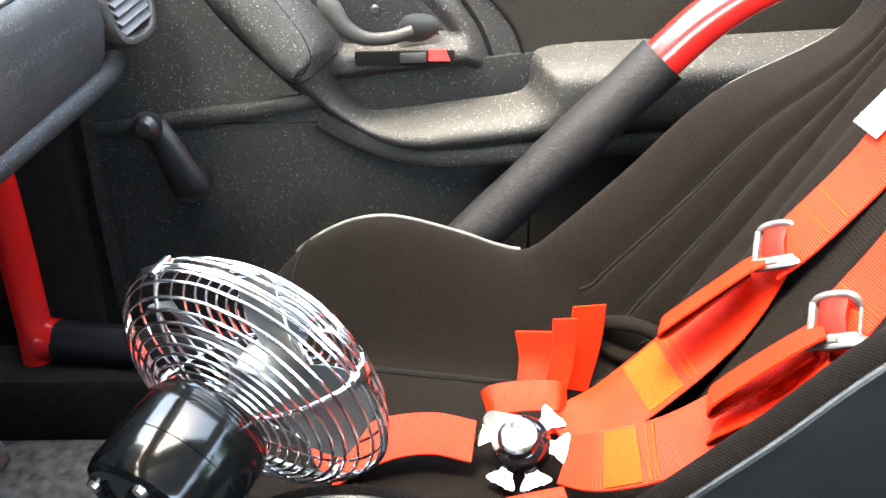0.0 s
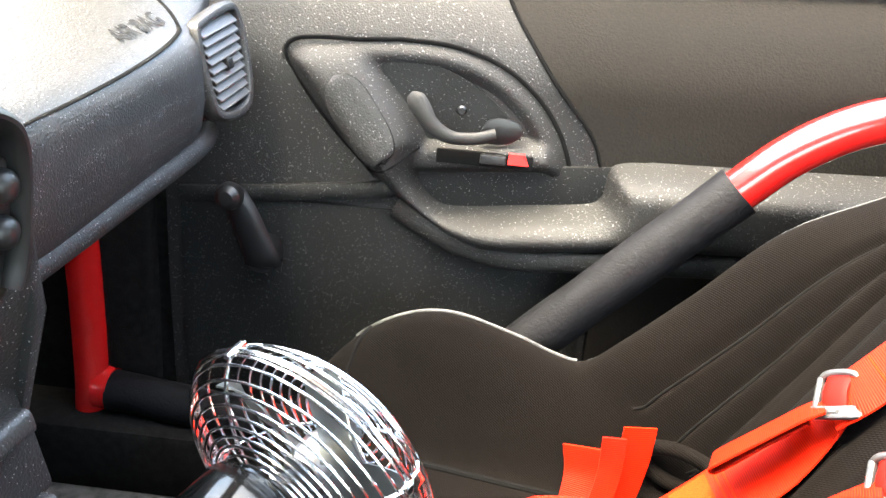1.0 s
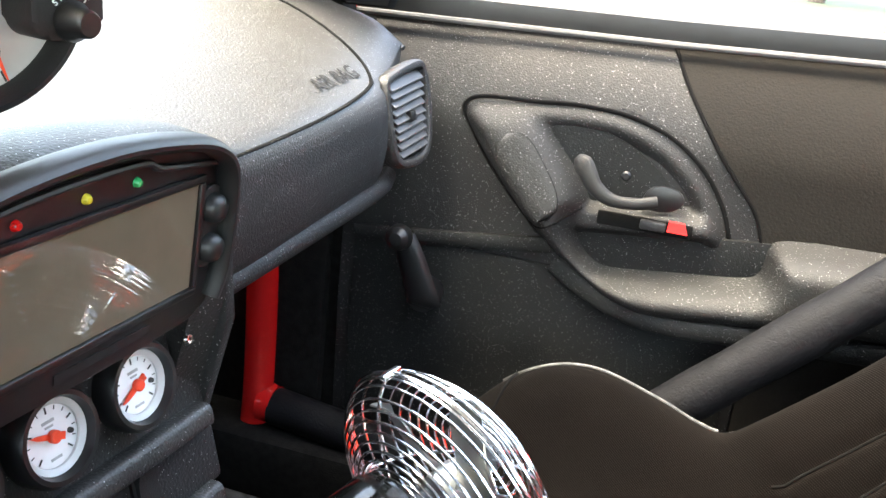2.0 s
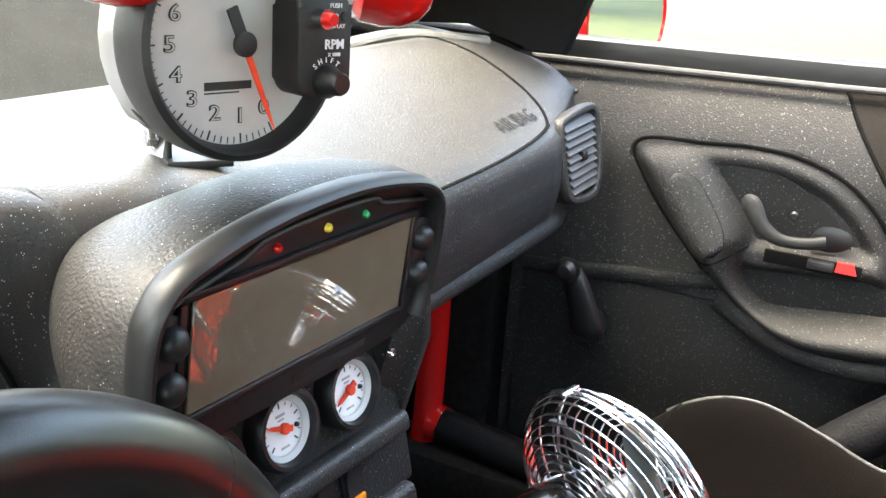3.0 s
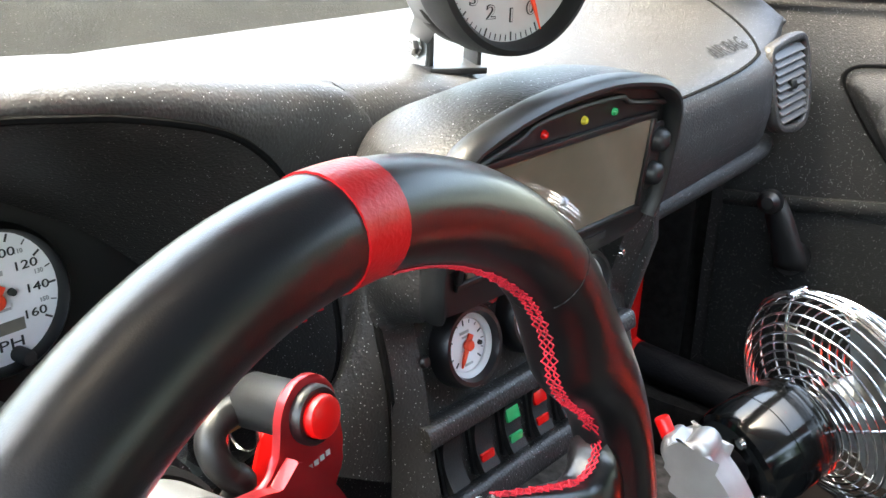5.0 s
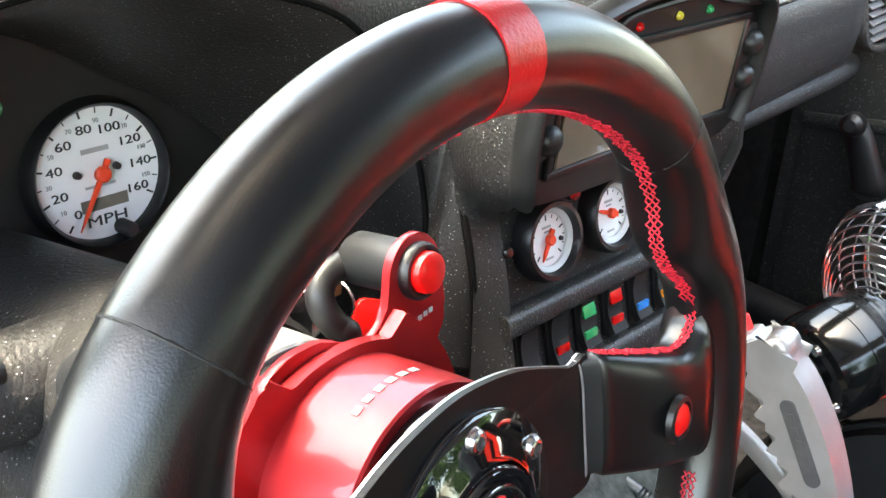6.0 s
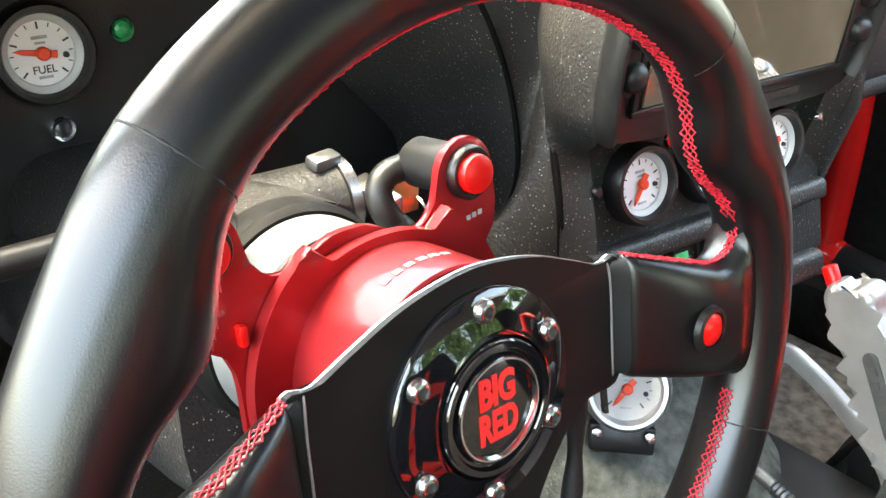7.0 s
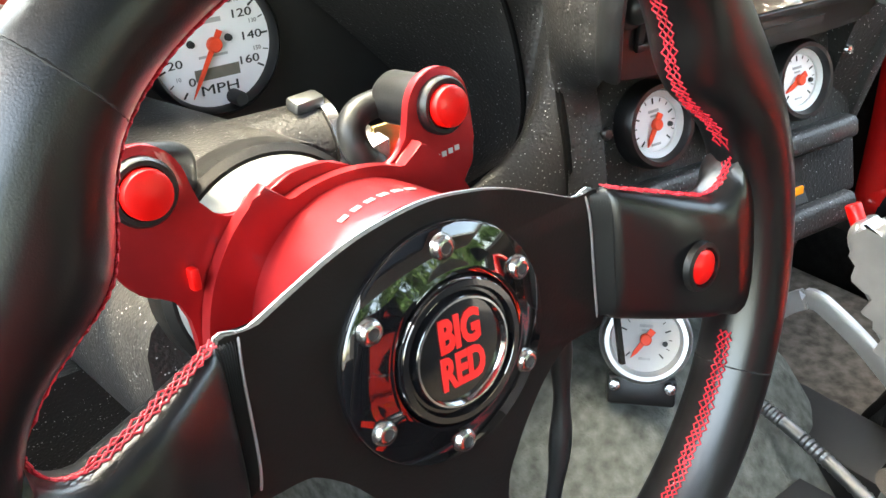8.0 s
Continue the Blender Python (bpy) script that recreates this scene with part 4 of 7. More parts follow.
    # end cap where the dash meets the door, and the demister strip
    part("end_cap", sweep(spline([(-0.352, 1.04, 0.975), (-0.42, 1.045, 1.0), (-0.55, 1.045, 1.02), (-0.75, 1.04, 1.03)], 5), lambda t: 0.018 * min(1.0, 0.3 + 2.5 * t), lambda t: 0.010 * min(1.0, 0.3 + 2.5 * t), n=14, power=3), VINYL_LIT, d)
    part("demister_strip", sweep(spline([(-0.62, 0.80, 1.002), (-0.56, 0.93, 1.030), (-0.47, 1.01, 1.028)], 6), 0.016, 0.006, n=10, power=3), TRIM_GREY, d, "grey mesh demister strip")
    return d


dashboard()


def sail_panel():
    s = prism([(-0.66, 1.03), (-0.509, 1.05), (-0.43, 1.018), (-0.374, 1.02), (-0.346, 1.106), (-0.33, 1.16), (-0.30, 1.245), (-0.36, 1.245), (-0.66, 1.12)], 0, 0.03, 0.006)
    s.transform(Matrix(((1, 0, 0, 0), (0, 0, 1, 1.035), (0, 1, 0, 0), (0, 0, 0, 1))))
    structure("sail_panel", s, SEAM, "black triangular mirror sail panel", "panel")


sail_panel()


# ---- instruments ----
def ring_ticks(parent, m, count, a0, a1, r0, r1, w, z, material, every=0, long=0.0, name="tick_marks"):
    bms = []
    for i in range(count):
        a = radians(a0 + (a1 - a0) * i / (count - 1))
        big = every and i % every == 0
        ra = r0 - (long if big else 0)
        bms.append(box(r1 - ra, w * (1.8 if big else 1), 0.0003, at=((r1 + ra) / 2, 0, z)))
        bms[-1].transform(Matrix.Rotation(a, 4, "Z"))
    return part(name, merged(*bms), material, parent, m=m, smooth=0)


def needle(parent, m, angle, length, tail, w, z, hub, material=NEEDLE, name="needle"):
    n = prism([(-tail, -w), (length * 0.7, -w * 0.6), (length, 0), (length * 0.7, w * 0.6), (-tail, w)], z, z + 0.0015)
    n.transform(Matrix.Rotation(radians(angle), 4, "Z"))
    h = lathe([(0, z + 0.004), (hub * 0.8, z + 0.004), (hub, z + 0.003), (hub, z), (0, z)], 18)
    part("needle_hub", h, material if hub < w * 3 else INK, parent, m=m)
    return part(name, n, material, parent, m=m, smooth=0)


def small_gauge(name, m, angle, label, group="", silver=False, R=0.0265, word="", caption=True):
    g = thing(name, m, label, "gauge", group)
    part("bezel", lathe([(R * 0.86, -0.004), (R * 0.87, 0.006), (R * 0.93, 0.0095), (R * 1.04, 0.0095), (R * 1.12, 0.006), (R * 1.14, 0.0), (R * 1.14, -0.012), (0, -0.02)], 40), ALU if silver else PLASTIC, g)
    if not silver:
        part("dial_ring", lathe([(R * 0.70, 0.0008), (R * 0.72, 0.0022), (R * 0.85, 0.0042), (R * 0.87, 0.0035), (R * 0.87, 0.0)], 40), FACE_SILVER_SHADE, g, "pale dial ring")
    part("cup", lathe([(R * 0.98, -0.02), (R * 0.98, -0.05), (0, -0.05)], 30), PLASTIC, g)
    # the pod gauge's white dial is greyed: its shade is in the colour
    part("dial", lathe([(0, 0), (R * 0.87, 0), (R * 0.87, -0.003), (0, -0.003)], 36), FACE_SILVER_SHADE if silver else FACE, g)
    ring_ticks(g, None, 13, 225, -45, R * 0.58, R * 0.67, 0.0006, 0.0004, INK, 3, R * 0.06)
    needle(g, None, angle, R * 0.62, R * 0.30, R * 0.085, 0.0015, R * 0.15)
    bars = [box(R * 0.34, R * 0.07, 0.0003, at=(0, R * 0.34, 0.0004)), box(R * 0.22, R * 0.05, 0.0003, at=(0, R * 0.22, 0.0004)), box(R * 0.3, R * 0.06, 0.0003, at=(0, -R * 0.52, 0.0004))]
    part("small_print", merged(*bars), INK_GREY, g, smooth=0)
    part("screw_cap", lathe([(0, 0.002), (R * 0.06, 0.002), (R * 0.07, 0), (0, 0)], 12), INK, g, m=at(R * 0.5, -R * 0.1))
    if word:
        lettering(word, R * 0.24, at(0, -R * 0.36, 0.0004), INK, g, "word")
    return g


def speedometer():
    m = frame_from((-0.5, 0.042, 0.892), (1, -0.04, 0.1), (-0.1, 0, 1))
    R = 0.0445
    g = thing("speedometer", m, "white-faced speedometer with orange needle in the gauge panel", "gauge")
    part("bezel", lathe([(R * 0.92, -0.002), (R * 0.93, 0.006), (R * 0.98, 0.009), (R * 1.04, 0.006), (R * 1.06, -0.004), (0, -0.006)], 48), PLASTIC, g)
    part("dial", lathe([(0, 0), (R * 0.93, 0), (R * 0.93, -0.003), (0, -0.003)], 48), FACE, g)
    for k, num in enumerate((0, 20, 40, 60, 80, 100, 120, 140, 160)):
        a = radians(232 - 264 * k / 8)
        lettering(str(num), 0.0076, at(math.cos(a) * R * 0.63, math.sin(a) * R * 0.63, 0.0004), INK, g, "number", squeeze=1.4)
    for k in range(8):
        a = radians(232 - 264 * (k + 0.5) / 8)
        lettering(str(10 + 20 * k), 0.004, at(math.cos(a) * R * 0.72, math.sin(a) * R * 0.72, 0.0004), INK_GREY, g, "number")
    ring_ticks(g, None, 17, 232, -32, R * 0.82, R * 0.9, 0.0007, 0.0004, INK, 2, R * 0.03)
    lettering("MPH", 0.0092, at(0.001, -R * 0.66, 0.0004), INK, g, "word", squeeze=1.5)
    part("odometer", box(0.031, 0.0075, 0.0006, 0.0, at=(0.001, -R * 0.42, 0.0004)), mat("odometer_window", (0.16, 0.15, 0.12), 0.3, bump=0), g, "grey odometer window", smooth=0)
    part("maker_mark", box(0.02, 0.0016, 0.0003, at=(0, -R * 0.17, 0.0004)), INK_GREY, g, smooth=0)
    part("maker_mark", box(0.018, 0.003, 0.0003, at=(0, R * 0.33, 0.0004)), INK_GREY, g, smooth=0)
    part("reset_knob", lathe([(0, 0.014), (0.004, 0.014), (0.005, 0.012), (0.005, 0), (0, 0)], 18), INK, g, m=at(0.009, -R * 0.82))
    for x in (-0.014, 0.012):
        part("dial_pin", lathe([(0, 0.003), (0.0022, 0.003), (0.0025, 0), (0, 0)], 12), INK, g, m=at(x, 0.002))
    needle(g, None, 238, R * 0.84, R * 0.22, 0.0019, 0.004, 0.005)
    return g


speedometer()
small_gauge("fuel_gauge", frame_from((-0.5, -0.066, 0.938), (1, -0.04, 0.1), (-0.1, 0, 1)), 170, "small white fuel gauge in the gauge panel", word="FUEL")
for k, (y, z, material, lab) in enumerate(((-0.016, 0.944, GREEN, "green bead indicator lamp in the gauge panel"), (-0.06, 0.89, BEAD, "clear bead indicator lamp in the gauge panel"))):
    lamp = thing("indicator_lamp", frame_from((-0.5055, y, z), (1, 0, 0), (0, 0, 1)), lab, "lamp", "indicator lamps")
    part("bezel", lathe([(0.006, 0.001), (0.0072, 0.004), (0.0085, 0.002), (0.0085, -0.002), (0, -0.002)], 24), CHROME, lamp)
    part("lens", lathe([(0, 0.006), (0.003, 0.0055), (0.005, 0.004), (0.0058, 0.001), (0, 0.0)], 20), material, lamp)


def tachometer():
    az = radians(-17.5)
    ez = Vector((math.cos(az), math.sin(az), 0.02))
    m = frame_from((-0.311, 0.287, 1.092), ez, (0, 0, 1))
    R = 0.0635
    t = thing("tachometer", m, "large white-faced tachometer with shift lights on the dash top", "tachometer")
    part("bezel", lathe([(R * 0.87, 0.0), (R * 0.88, 0.008), (R * 0.93, 0.013), (R * 0.985, 0.011), (R, 0.004), (R, -0.012), (R * 0.97, -0.018), (0, -0.018)], 72), PLASTIC_MATT, t, "black tachometer bezel")
    part("cup", lathe([(R * 0.93, -0.018), (R * 0.93, -0.034), (R * 0.8, -0.050), (R * 0.5, -0.058), (0, -0.059)], 60), SILVER_PAINT, t, "silver metal cup")
    part("band", lathe([(R * 0.955, -0.021), (R * 0.965, -0.022), (R * 0.965, -0.031), (R * 0.955, -0.032)], 60), PLASTIC, t, "black clamp band")
    part("dial", lathe([(0, 0), (R * 0.89, 0), (R * 0.89, -0.003), (0, -0.003)], 60), FACE_SILVER_SHADE, t)
    # numbers run clockwise from 0 at the lower right
    step = 23.0
    for k in range(11):
        a = radians(-65 - step * k)
        lettering(str(k), 0.0118, at(math.cos(a) * R * 0.645, math.sin(a) * R * 0.625, 0.0005), INK, t, "number", bold=0.0003, squeeze=1.25)
        lettering(str(k), 0.0118, at(math.cos(a) * R * 0.645, math.sin(a) * R * 0.625, 0.0009), FACE_SILVER_SHADE, t, "number_fill", bold=-0.00022, squeeze=1.25)
    ring_ticks(t, None, 51, -65, -65 - step * 10, R * 0.80, R * 0.86, 0.0005, 0.0005, INK, 5, R * 0.025)
    needle(t, None, -67, R * 0.82, 0.0, 0.0019, 0.006, 0.0068)
    tail = box(0.017, 0.0065, 0.002, at=(-0.012, 0, 0.007))
    tail.transform(Matrix.Rotation(radians(-67), 4, "Z"))
    part("needle_tail", tail, INK, t, smooth=0)
    for bw, bh, bx, by in ((0.026, 0.0062, -0.003, 0.0355), (0.011, 0.0012, -0.003, 0.0415), (0.011, 0.0012, -0.003, 0.0440), (0.011, 0.0012, -0.003, 0.0296), (0.030, 0.0045, -0.006, -0.0225), (0.022, 0.0008, -0.010, -0.0262)):
        part("maker_mark", box(bw, bh, 0.0003, at=(bx, by, 0.0005)), INK, t, smooth=0)
    # control module on the dial's right
    mod = part("control_module", prism(rounded(0.037, 0.057, 0.009), 0.001, 0.024, 0.003), PLASTIC_MATT, t, "black control module", m=at(0.041, 0.0005, 0))
    lettering("RPM", 0.0074, at(0.0475, 0.0005, 0.0243), INK_WHITE, mod, "word", bold=0.0001)
    lettering("X 1000", 0.0030, at(0.0475, -0.0050, 0.0243), INK_WHITE, mod, "word")
    lettering("PUSH", 0.0036, at(0.048, 0.0215, 0.0243), INK_WHITE, mod, "word")
    lettering("TO", 0.0034, at(0.0475, 0.0160, 0.0243), INK_WHITE, mod, "word")
    lettering("DISPLAY", 0.0034, at(0.0485, 0.0105, 0.0243), INK_WHITE, mod, "word")
    for k, ch in enumerate("SHIFT"):
        a = radians(135 - k * 21)
        lettering(ch, 0.0042, at(0.0425 + math.cos(a) * 0.0118, -0.0195 + math.sin(a) * 0.0118, 0.0243, math.degrees(a) - 90), INK_WHITE, mod, "letter")
    part("shift_knob", lathe([(0, 0.038), (0.0055, 0.038), (0.0065, 0.0365), (0.007, 0.031), (0.0095, 0.026), (0.0095, 0.024), (0, 0.024)], 26), PLASTIC, mod, m=at(0.0425, -0.0195))
    part("push_button", lathe([(0, 0.036), (0.0032, 0.036), (0.0035, 0.034), (0.0035, 0.027), (0, 0.027)], 18), RED_BUTTON, mod, "red push button", m=at(0.037, 0.0150))
    part("button_collar", lathe([(0.0036, 0.031), (0.0055, 0.031), (0.0058, 0.024), (0, 0.024)], 18), CHROME, mod, m=at(0.037, 0.0150))
    part("lamp_hole", lathe([(0, 0.0248), (0.0025, 0.0248), (0.0028, 0.024), (0, 0.024)], 14), INK, mod, m=at(0.0545, 0.0160))
    # mounting foot with its bolts
    inv = m.inverted()
    base = pose(-0.408, 0.366, dash_z(-0.408, 0.366) + 0.003, 0, 0, -37)
    part("bracket", box(0.05, 0.044, 0.005, 0.001), PLASTIC, t, "black mounting foot", m=inv @ base)
    for s in (-1, 1):
        part("bracket_ear", box(0.032, 0.0035, 0.034, 0.001), PLASTIC, t, m=inv @ base @ at(0.0, s * 0.0185, 0.018))
    hug = [Vector((0.0605 * math.cos(radians(a)), 0.0605 * math.sin(radians(a)), -0.026)) for a in range(105, 226, 12)]
    ear = inv @ base @ Vector((0.004, -0.0245, 0.0))
    line = hug + [hug[-1].lerp(ear + Vector((0, 0.022, 0)), 0.5), ear + Vector((0, 0.022, 0)), ear + Vector((0, 0.002, 0))]
    part("clamp_strap", sweep(line, 0.0014, 0.0085, up=(0, 0, 1), n=10, power=4), SILVER_PAINT, t, "silver clamp strap")
    part("bolt", lathe([(0, 0.006), (0.0055, 0.006), (0.0062, 0.005), (0.0062, 0.001), (0.008, 0.001), (0.008, 0), (0, 0)], 6), STEEL, t, m=inv @ base @ frame_from((0.004, -0.026, 0.014), (0.2, -1, 0.1), (0, 0, 1)))
    # red shift lamps on a bar behind the top of the dial
    bar = part("lamp_bar", sweep([inv @ Vector((-0.40, 0.16, 1.142)), inv @ Vector((-0.345, 0.215, 1.139))], 0.021, n=18), PLASTIC_MATT, t, "black lamp body")
    for nm, p, q, r in (("shift_lamp", (-0.333, 0.226, 1.138), (0.72, 0.66, -0.1), 0.028), ("shift_lamp", (-0.283, 0.398, 1.124), (0.8, 0.5, -0.12), 0.0265)):
        part(nm, lathe([(0, r * 1.15), (r * 0.4, r * 1.08), (r * 0.72, r * 0.85), (r * 0.93, r * 0.45), (r, 0), (r * 0.98, -r * 0.5), (r * 0.8, -r * 0.7), (0, -r * 0.7)], 32), RED_LENS, t, "red domed shift lamp", m=inv @ frame_from(p, q, (0, 0, 1)))
    part("lamp_neck", sweep([inv @ Vector((-0.335, 0.365, 1.128)), inv @ Vector((-0.30, 0.387, 1.126))], 0.016, n=16), ALU, t, "silver lamp neck")
    return t


tachometer()


# ---- centre console ----
def console():
    c = thing("centre_console", pose(-0.3, 0.31, 0.35), "flecked black centre console with a data display and switches", "console")
    c.matrix_world = Matrix.Identity(4)
    # surround of the display: swells from its seam on the dash to the rubber rim
    ez = Vector((1, -0.085, -0.09))
    m = frame_from((-0.276, 0.313, 0.945), ez, (0, 0, 1))
    lm = frame_from((-0.318, 0.325, 0.835), (1, -0.14, 0.24), (-0.24, 0, 1))

    def cheek(z):
        """The strip between the hood's seam and the gauge plate at a height."""
        zs = (0.76, 0.82, 0.88, 0.953)
        p0 = Vector((float(np.interp(z, zs, (-0.330, -0.332, -0.345, -0.3605))), float(np.interp(z, zs, (0.2055, 0.2005, 0.1985, 0.2035))), z))
        e = lm @ Vector((-0.1, (z - 0.835) / 0.972, 0.0))
        return p0, Vector((max(e.x, p0.x) + 0.005, e.y - 0.002, z))

    edge = [m.inverted() @ cheek(z)[1] for z in (0.72, 0.77, 0.82, 0.862)]
    rim_line = spline(edge + [(-0.127, -0.052, 0.000), (-0.1335, -0.02, 0.004), (-0.133, 0.014, 0.004), (-0.127, 0.034, 0.004), (-0.108, 0.049, 0.004), (-0.05, 0.0625, 0.004), (0.02, 0.0665, 0.004), (0.080, 0.060, 0.004), (0.110, 0.051, 0.004), (0.125, 0.036, 0.004), (0.130, 0.006, 0.003), (0.1295, -0.03, 0.002), (0.125, -0.05, 0.0)], 6)
    foot_line = spline([cheek(z)[0] for z in (0.72, 0.77, 0.82, 0.862)] + [(-0.347, 0.2, 0.895), (-0.354, 0.2005, 0.925), (-0.3610, 0.204, 0.952), (-0.3645, 0.219, 0.977), (-0.363, 0.245, 0.988), (-0.361, 0.286, 0.9905), (-0.360, 0.352, 0.991), (-0.357, 0.423, 0.987), (-0.350, 0.462, 0.978), (-0.343, 0.478, 0.962), (-0.338, 0.483, 0.93), (-0.335, 0.484, 0.89), (-0.335, 0.484, 0.86)], 6)

    def surround(u, v):
        f = u * (len(rim_line) - 1)
        i = min(int(f), len(rim_line) - 2)
        a = foot_line[i].lerp(foot_line[i + 1], f - i)
        b = m @ rim_line[i].lerp(rim_line[i + 1], f - i)
        out = (b - m.translation) - (b - m.translation).dot(ez) / ez.length_squared * ez
        out.normalize()
        w = v * v * (3 - 2 * v) * 0.5 + v * 0.5
        return a.lerp(b, w) + out * (0.010 * min(1.0, max(0.25, (u - 0.2) * 8)) * math.sin(math.pi * min(1.0, v * 1.15)) ** 0.8 if v < 0.87 else 0.0)
    part("bezel_block", slab(surround, 96, 16, 0.004), VINYL_LIT, c, "flecked dash-coloured display surround", smooth=70)
    part("surround_seam", sweep([p + Vector((0.0016, 0, 0.0016)) for p in foot_line], 0.0028, n=8, up=(1, 0, 0)), SEAM, c)
    # display unit, turned slightly to the driver
    d = part("display_unit", prism(smooth2([(-0.129, -0.045), (-0.129, 0.02), (-0.120, 0.040), (-0.095, 0.050), (-0.04, 0.061), (0.03, 0.063), (0.085, 0.056), (0.115, 0.044), (0.126, 0.025), (0.127, -0.02), (0.124, -0.05), (0.11, -0.062), (0, -0.064), (-0.11, -0.06)], 5), -0.02, 0.0, 0.003), PLASTIC, c, "black data display unit", m=m)
    part("rubber_rim", sweep(rim_line[24:], 0.0052, 0.010, up=(0, 0, 1), n=14), RUBBER, c, "black rubber display rim", m=m)
    # raised inner frame with the stepped brow that carries the lamps
    fr = [(-0.126, -0.03), (-0.1245, 0.018), (-0.114, 0.031), (-0.066, 0.043), (-0.048, 0.050), (0.0, 0.0535), (0.05, 0.053), (0.066, 0.047), (0.118, 0.040)]
    part("brow_line", sweep(spline([(x, y, 0.002) for x, y in fr], 4), 0.0022, 0.0025, up=(0, 0, 1), n=8), RUBBER, d, m=m)
    part("screen", box(0.201, 0.068, 0.002, 0.0005, 1), LCD, d, "dull brown unlit screen", m=m @ at(0.002, -0.004, 0.0012))
    fw = 0.005
    for nm, sx_, sy_, px, py in (("screen_frame", 0.216, fw, -0.001, 0.0325), ("screen_frame", 0.216, fw, -0.001, -0.0405), ("screen_frame", fw, 0.068, -0.107, -0.004), ("screen_frame", fw, 0.068, 0.105, -0.004)):
        part(nm, box(sx_, sy_, 0.004, 0.0012, 2), PLASTIC, d, m=m @ at(px, py, 0.0025))
    for x, material, lab in ((-0.036, RED_LENS, "red warning lamp"), (0.009, YELLOW, "yellow warning lamp"), (0.047, GREEN, "green warning lamp")):
        part("warning_lamp", lathe([(0, 0.0035), (0.0018, 0.003), (0.0028, 0.0015), (0.003, 0), (0, 0)], 14), material, d, lab, m=m @ at(x, 0.0415 + (0.0015 if x > -0.03 else 0), 0.0005))
    for sx_ in (-1, 1):
        part("button_plate", prism(rounded(0.021, 0.054, 0.010), -0.001, 0.003, 0.001), PLASTIC_MATT, d, m=m @ at(0.1165 if sx_ > 0 else -0.1145, -0.001, 0))
        for y in (0.0125, -0.0135):
            part("button", lathe([(0, 0.0105), (0.004, 0.010), (0.0075, 0.008), (0.0092, 0.005), (0.0096, 0.001), (0, 0.001)], 24), RUBBER, d, "black domed rubber button", m=m @ at(0.1165 if sx_ > 0 else -0.1145, y - 0.001, 0.002))
    part("raised_print", box(0.075, 0.006, 0.0006, at=(0.03, -0.053, 0.0006)), RUBBER, d, m=m, smooth=0)

    # lower panel, turned more to the driver and raked
    part("gauge_plate", prism(rounded(0.262, 0.155, 0.004, 2), -0.012, 0.0, 0.001), VINYL, c, "flecked black gauge plate", m=lm @ at(0.019, -0.028, 0))
    part("switch_plate", prism(rounded(0.255, 0.07, 0.004, 2), -0.006, 0.0, 0.001), PLASTIC_MATT, c, "matt black switch plate", m=lm @ at(0.0155, -0.086, -0.002))
    # ledges take the paler vinyl copy to look lit from above
    part("ledge", sweep([lm @ Vector((-0.110, -0.05, 0.004)), lm @ Vector((0.138, -0.05, 0.004))], 0.009, 0.0105, up=lm.to_3x3() @ Vector((0, 0, 1)), n=14, power=3.5), VINYL_LIT, c, "flecked ledge, paler as if lit")
    part("lower_ledge", sweep([lm @ Vector((-0.110, -0.115, 0.0)), lm @ Vector((0.138, -0.115, 0.0))], 0.012, 0.011, up=lm.to_3x3() @ Vector((0, 0, 1)), n=14, power=3.5), VINYL_LIT, c)
    # side cheeks down to the tunnel
    side = [(-0.275, 0.915), (-0.272, 0.86), (-0.305, 0.72), (-0.318, 0.665), (-0.36, 0.655), (-0.5, 0.70), (-0.5, 0.9)]
    part("cheek_right", prism([(x, z) for x, z in side], 0, 0.012, 0.002), VINYL, c, "flecked console side plate", m=Matrix(((1, 0, 0, 0), (0, 0, -1, 0.482), (0, 1, 0, 0), (0, 0, 0, 1))))
    part("cheek_face", raw([(-0.277, 0.448, 0.915), (-0.277, 0.482, 0.915), (-0.272, 0.482, 0.86), (-0.290, 0.448, 0.86), (-0.306, 0.482, 0.72), (-0.322, 0.448, 0.72), (-0.319, 0.482, 0.66), (-0.334, 0.448, 0.66),
                            (-0.32, 0.448, 0.915), (-0.32, 0.482, 0.915), (-0.32, 0.482, 0.86), (-0.33, 0.448, 0.86), (-0.36, 0.482, 0.72), (-0.37, 0.448, 0.72), (-0.37, 0.482, 0.66), (-0.38, 0.448, 0.66)],
                           [(0, 1, 2, 3), (3, 2, 4, 5), (5, 4, 6, 7), (8, 9, 10, 11), (11, 10, 12, 13), (13, 12, 14, 15), (0, 1, 9, 8), (6, 7, 15, 14), (0, 3, 11, 8), (3, 5, 13, 11), (5, 7, 15, 13)]), VINYL, c)
    def recess(u, v):
        z = 0.672 + 0.25 * v
        p1 = cheek(z)[1]
        e = lm @ Vector((-0.098, (z - 0.835) / 0.972, -0.002))
        return p1.lerp(e, u)
    part("recess_wall", slab(recess, 4, 12, 0.003), VINYL, c, smooth=40)
    for y, x, z in ((0.449, -0.289, 0.853), (0.2265, -0.3225, 0.835)):
        part("screw", lathe([(0, 0.003), (0.003, 0.0025), (0.0042, 0.0008), (0.0045, 0), (0, 0)], 14), STEEL if y > 0.3 else PLASTIC, c, m=frame_from((x, y, z), (1, -0.14, 0.24), (0, 0, 1)))
